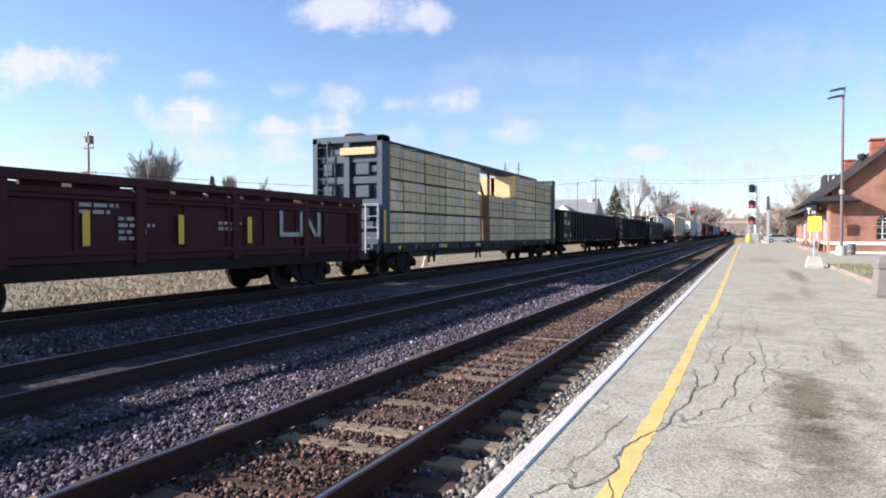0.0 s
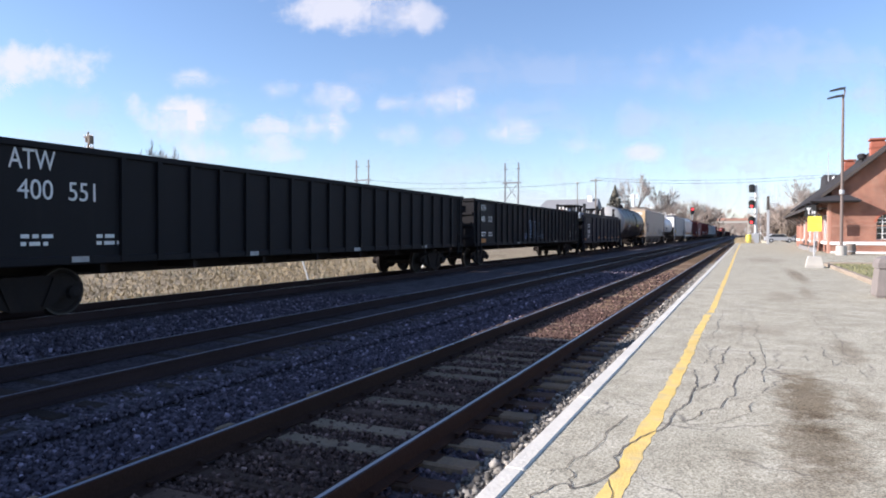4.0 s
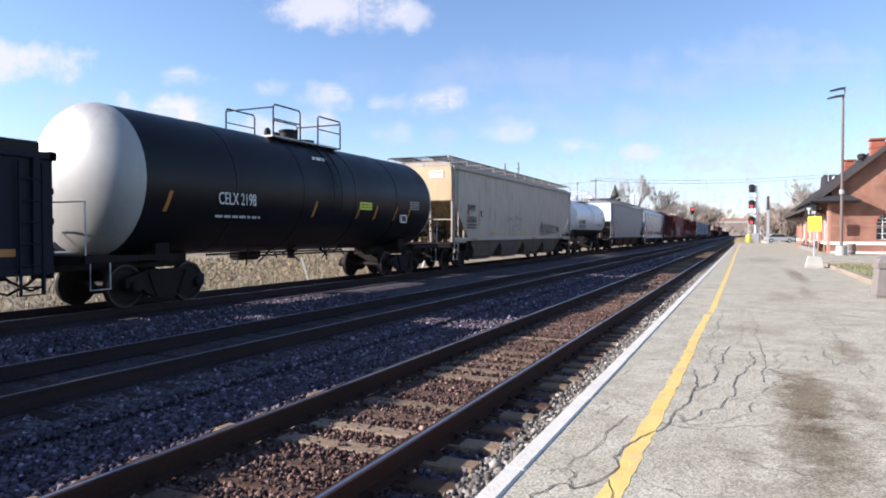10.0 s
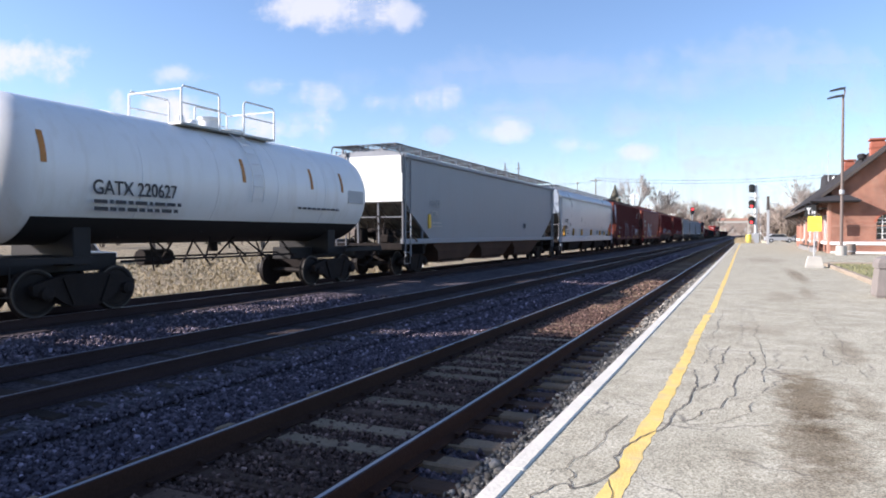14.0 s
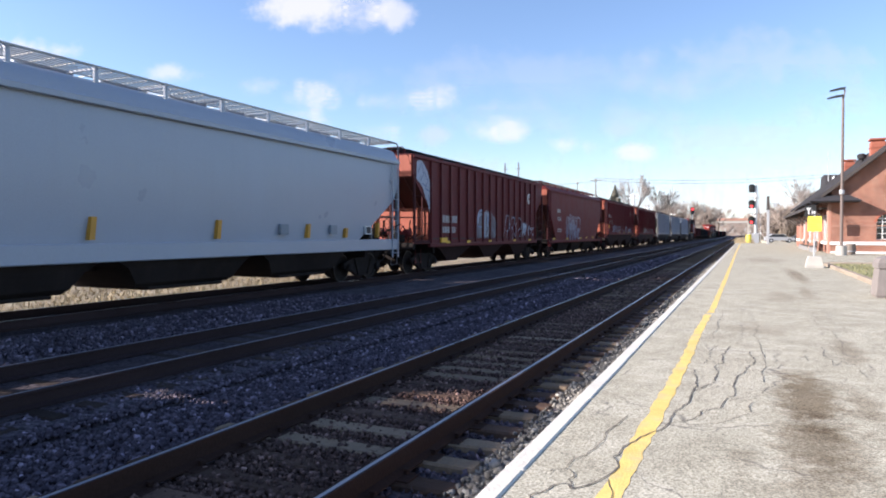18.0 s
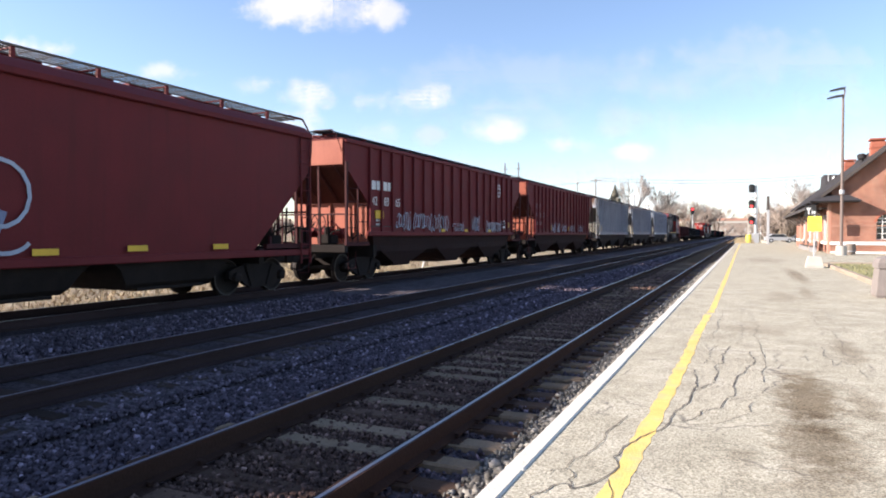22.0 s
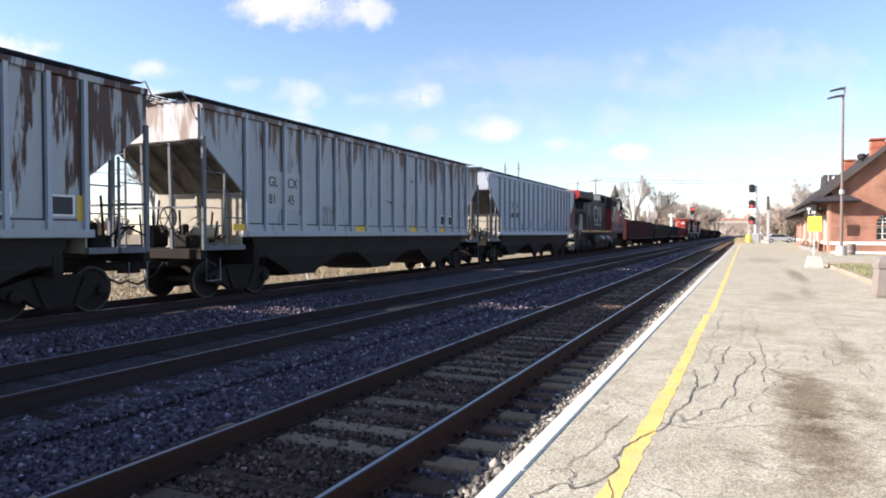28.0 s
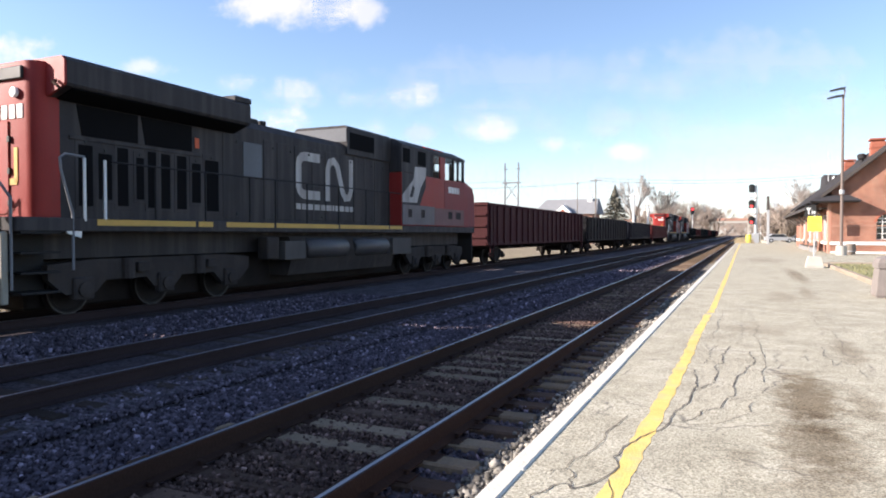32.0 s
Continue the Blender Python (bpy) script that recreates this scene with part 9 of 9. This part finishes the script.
for a, b_, sag in (((-59.1, 46.2, 7.7), (-130, 20, 8.2), 0.8), ((-59.1, 46.2, 7.7), (-27.8, 137.2, 12.2), 1.6), ((-27.8, 137.2, 12.4), (14, 150, 12.6), 0.9), ((-27.8, 137.2, 12.9), (16, 152, 13.4), 0.9), ((-87.7, 145.6, 15.2), (-53.7, 161.3, 15.0), 1.0)):
    a, b_ = Vector(a), Vector(b_)
    part("wire", Shape().tube([a.lerp(b_, k / 12) - Vector((0, 0, sag * 4 * k / 12 * (1 - k / 12))) for k in range(13)], 0.025, 4), signal_black, wires)

hs = thing("far_house", "house with a grey hipped roof and white gable beyond the tracks", "house", at=(-36.6, 146.5, -0.6))
part("wall", Shape().box(-6.2, 6.2, 0, 8, 0, 6.6), brick_pale, hs)
part("roof", Shape().rings([[(-7.4, -0.6, 6.5), (7.2, -0.6, 6.5), (7.2, 8.6, 6.5), (-7.4, 8.6, 6.5)], [(-4.9, 3.4, 9.9), (6.8, 3.4, 9.9), (6.8, 4.6, 9.9), (-4.9, 4.6, 9.9)]]), paint("grey_shingle", (0.20, 0.205, 0.215), 0.85, vary=0.15), hs)
gb = part("gable", Shape().prism([(-2.4, 6.3), (2.4, 6.3), (0, 8.5)], "y", -1.4, 1.5), trim_white, hs, "white framed gable")
part("gable_panel", Shape().prism([(-1.3, 6.4), (1.3, 6.4), (0, 7.6)], "y", -1.45, -1.41), brick_red, gb)
part("window", Shape().box(-5.0, -3.8, -0.05, 0.02, 3.4, 4.9), glass_dark, hs)
part("window", Shape().box(3.6, 4.8, -0.05, 0.02, 3.4, 4.9), glass_dark, hs)
part("chimney", Shape().box(4.6, 5.6, 2.6, 3.4, 8.0, 10.6), rail_white, hs)

h2 = thing("far_house", "white gabled house behind the station", "house", at=(15.6, 128.0, 0.5))
part("wall", Shape().box(-3.2, 6.0, 0, 9, 0, 8.2), trim_white, h2)
part("roof", Shape().prism([(-0.6, 8.0), (9.6, 8.0), (7.0, 11.0), (2.0, 11.0)], "x", -3.6, 6.4), slate, h2)
dm = part("dormer", Shape().prism([(-1.0, 8.6), (1.0, 8.6), (1.0, 10.2), (0, 11.4), (-1.0, 10.2)], "y", 0.2, 3.0), trim_white, h2)
part("dormer_window", Shape().box(-0.4, 0.4, 0.12, 0.2, 8.9, 10.0), glass_dark, dm)
part("dormer", Shape().prism([(-3.2, 8.0), (-1.6, 8.0), (-2.4, 10.6)], "y", -0.3, 3.0), trim_white, h2)
part("flag_pole", Shape().tube([(-3.1, 1, 8), (-3.1, 1, 14.6)], 0.07, 6), galvanised, h2)

st = thing("marker_stake", "leaning white marker stake in the dry grass", "stake", group="marker stakes", at=(-17.4, 24.4, -0.62))
part("stake", Shape().beam((0.0, 0, 0), (-0.35, -0.1, 1.15), 0.09, 0.05), rail_white, st)
st2 = copy_thing(st, pose(-17.6, 36.0, -0.62, 0, 0, 150))

# ---- clouds ----
def cloud_mat(name, tint_col, glow):
    m = bpy.data.materials.new(name)
    m.use_nodes = True
    n, l = m.node_tree.nodes, m.node_tree.links
    n.remove(n["Principled BSDF"])
    tc = n.new("ShaderNodeTexCoord")
    sub = n.new("ShaderNodeVectorMath")
    sub.operation = "SUBTRACT"
    sub.inputs[1].default_value = (0.5, 0.5, 0.5)
    l.new(tc.outputs["Generated"], sub.inputs[0])
    flat = n.new("ShaderNodeVectorMath")
    flat.operation = "MULTIPLY"
    flat.inputs[1].default_value = (2, 2, 0)
    l.new(sub.outputs[0], flat.inputs[0])
    ln = n.new("ShaderNodeVectorMath")
    ln.operation = "LENGTH"
    l.new(flat.outputs[0], ln.inputs[0])
    info = n.new("ShaderNodeObjectInfo")
    off = n.new("ShaderNodeVectorMath")
    off.operation = "SCALE"
    off.inputs[0].default_value = (9000, 5000, 7000)
    l.new(info.outputs["Random"], off.inputs["Scale"])
    add = n.new("ShaderNodeVectorMath")
    l.new(tc.outputs["Object"], add.inputs[0])
    l.new(off.outputs[0], add.inputs[1])
    ns = n.new("ShaderNodeTexNoise")
    ns.inputs["Scale"].default_value, ns.inputs["Detail"].default_value, ns.inputs["Roughness"].default_value = 0.0062, 9, 0.56
    l.new(add.outputs[0], ns.inputs["Vector"])
    mad = n.new("ShaderNodeMath")
    mad.operation = "MULTIPLY_ADD"
    mad.inputs[1].default_value, mad.inputs[2].default_value = 1.75, -0.44
    l.new(ns.outputs["Fac"], mad.inputs[0])
    dif = n.new("ShaderNodeMath")
    dif.operation = "SUBTRACT"
    l.new(mad.outputs[0], dif.inputs[0])
    l.new(ln.outputs["Value"], dif.inputs[1])
    mr = n.new("ShaderNodeMapRange")
    mr.interpolation_type = "SMOOTHSTEP"
    mr.inputs["From Min"].default_value, mr.inputs["From Max"].default_value, mr.inputs["To Max"].default_value = -0.26, 0.34, 0.96
    l.new(dif.outputs[0], mr.inputs["Value"])
    tint = n.new("ShaderNodeObjectInfo")
    fade = n.new("ShaderNodeMath")
    fade.operation = "MULTIPLY"
    l.new(mr.outputs[0], fade.inputs[0])
    l.new(tint.outputs["Alpha"], fade.inputs[1])
    em = n.new("ShaderNodeEmission")
    em.inputs[0].default_value, em.inputs[1].default_value = (*tint_col, 1), glow
    tr = n.new("ShaderNodeBsdfTransparent")
    mix = n.new("ShaderNodeMixShader")
    l.new(fade.outputs[0], mix.inputs[0])
    l.new(tr.outputs[0], mix.inputs[1])
    l.new(em.outputs[0], mix.inputs[2])
    l.new(mix.outputs[0], n["Material Output"].inputs[0])
    return m


vapour = cloud_mat("cloud_vapour", (0.97, 0.98, 1.0), 0.42)
haze = cloud_mat("haze_vapour", (0.80, 0.855, 1.0), 0.40)
CLOUDS = []
FX = 1190.0
AX = STAND.to_3x3()


def sky_place(px, py, far=3000.0):
    """A place far off, by degrees of arc expressed on a plane in front of the lens."""
    return STAND.translation + AX @ Vector((px / FX, -py / FX, -1.0)) * far


def cloud(px, py, w, h, gx, gy, strength):
    me = bpy.data.meshes.new("cloud")
    k = 3000.0 / FX * 1.38
    me.from_pydata([(-w * k, -h * k, 0), (w * k, -h * k, 0), (w * k, h * k, 0), (-w * k, h * k, 0)], [], [(0, 1, 2, 3)])
    me.materials.append(vapour if strength > 0.56 else haze)
    ob = tagged(new("cloud", me), "small white drifting cloud" if strength > 0.7 else "thin hazy drifting cloud", "cloud", "clouds", "structure")
    ob.color = (1, 1, 1, strength)
    rot = AX.to_4x4()
    CLOUDS.append((ob, Matrix.Translation(sky_place(px, py)) @ rot, Matrix.Translation(sky_place(px + gx, py + gy)) @ rot))


for px, py, w, h, gx, gy, q in (
        (-170, -430, 190, 55, -125, -12, 0.85), (-30, -415, 60, 35, -120, -12, 0.7), (-715, -325, 125, 55, -115, -25, 0.9), (-425, -300, 70, 22, -100, -22, 0.6), (-440, -232, 115, 52, -95, -20, 1.0),
        (-300, -212, 80, 28, -90, -15, 0.9), (-285, -278, 70, 30, -90, -12, 0.6), (-170, -263, 70, 34, -80, -10, 0.75), (-205, -215, 85, 32, -80, -10, 1.0), (5, -262, 72, 36, -75, -8, 0.95), (-70, -258, 42, 26, -78, -8, 0.7),
        (-420, -168, 90, 30, -80, -10, 0.65), (-280, -170, 70, 26, -70, -8, 0.6), (-60, -205, 60, 30, -65, -6, 0.6), (130, -205, 60, 28, -48, -6, 0.75), (20, -200, 46, 24, -60, -6, 0.5), (250, -182, 55, 22, -45, -3, 0.7), (355, -228, 60, 40, -55, -2, 0.4),
        (360, -168, 50, 22, -32, -1, 0.75), (430, -285, 120, 32, -55, 0, 0.3), (760, -275, 90, 40, -60, 5, 0.5), (-640, -250, 90, 30, -90, -15, 0.35), (-650, -190, 150, 40, -80, -12, 0.35), (60, -140, 110, 26, -50, -4, 0.45), (480, -150, 90, 22, -25, 0, 0.35), (450, -75, 640, 110, -40, 0, 0.55), (-300, -110, 700, 70, -60, -4, 0.3), (560, -190, 320, 75, -40, 0, 0.35), (600, -330, 260, 60, -50, 0, 0.3), (150, -235, 200, 40, -60, 0, 0.3), (700, -120, 200, 60, -40, 0, 0.35), (250, -300, 420, 60, -60, 0, 0.22)):
    cloud(px, py, w, h, gx, gy, q)


def travelled(t):
    """Metres that the train has gone at t seconds."""
    k = t / 10
    return 94.093 * k + 5.859 * k * k - 0.887 * k ** 3


def motions():
    times = [i * 0.8 for i in range(41)]
    for car, start in CARS:
        walk(car, [(t, Matrix.Translation((T3, start - travelled(t), 0))) for t in times])
    # one turning wheelset is keyed, and all the others turn with it
    lead = spinning[0]
    steps = [i * 2 / FPS for i in range(481)]
    walk(lead, [(t, Matrix.Rotation(travelled(t) / WHEEL_R, 4, "X")) for t in steps])
    for ob in [o for o in scene.objects if o.name.split(".")[0] == "wheelset" and o is not lead]:
        ob.rotation_mode = "QUATERNION"
        ob.animation_data_create()
        ob.animation_data.action = lead.animation_data.action
        ob.animation_data.action_slot = lead.animation_data.action_slot
    for cloud, a, b in CLOUDS:
        walk(cloud, [(0.0, a), (32.0, b)])


motions()
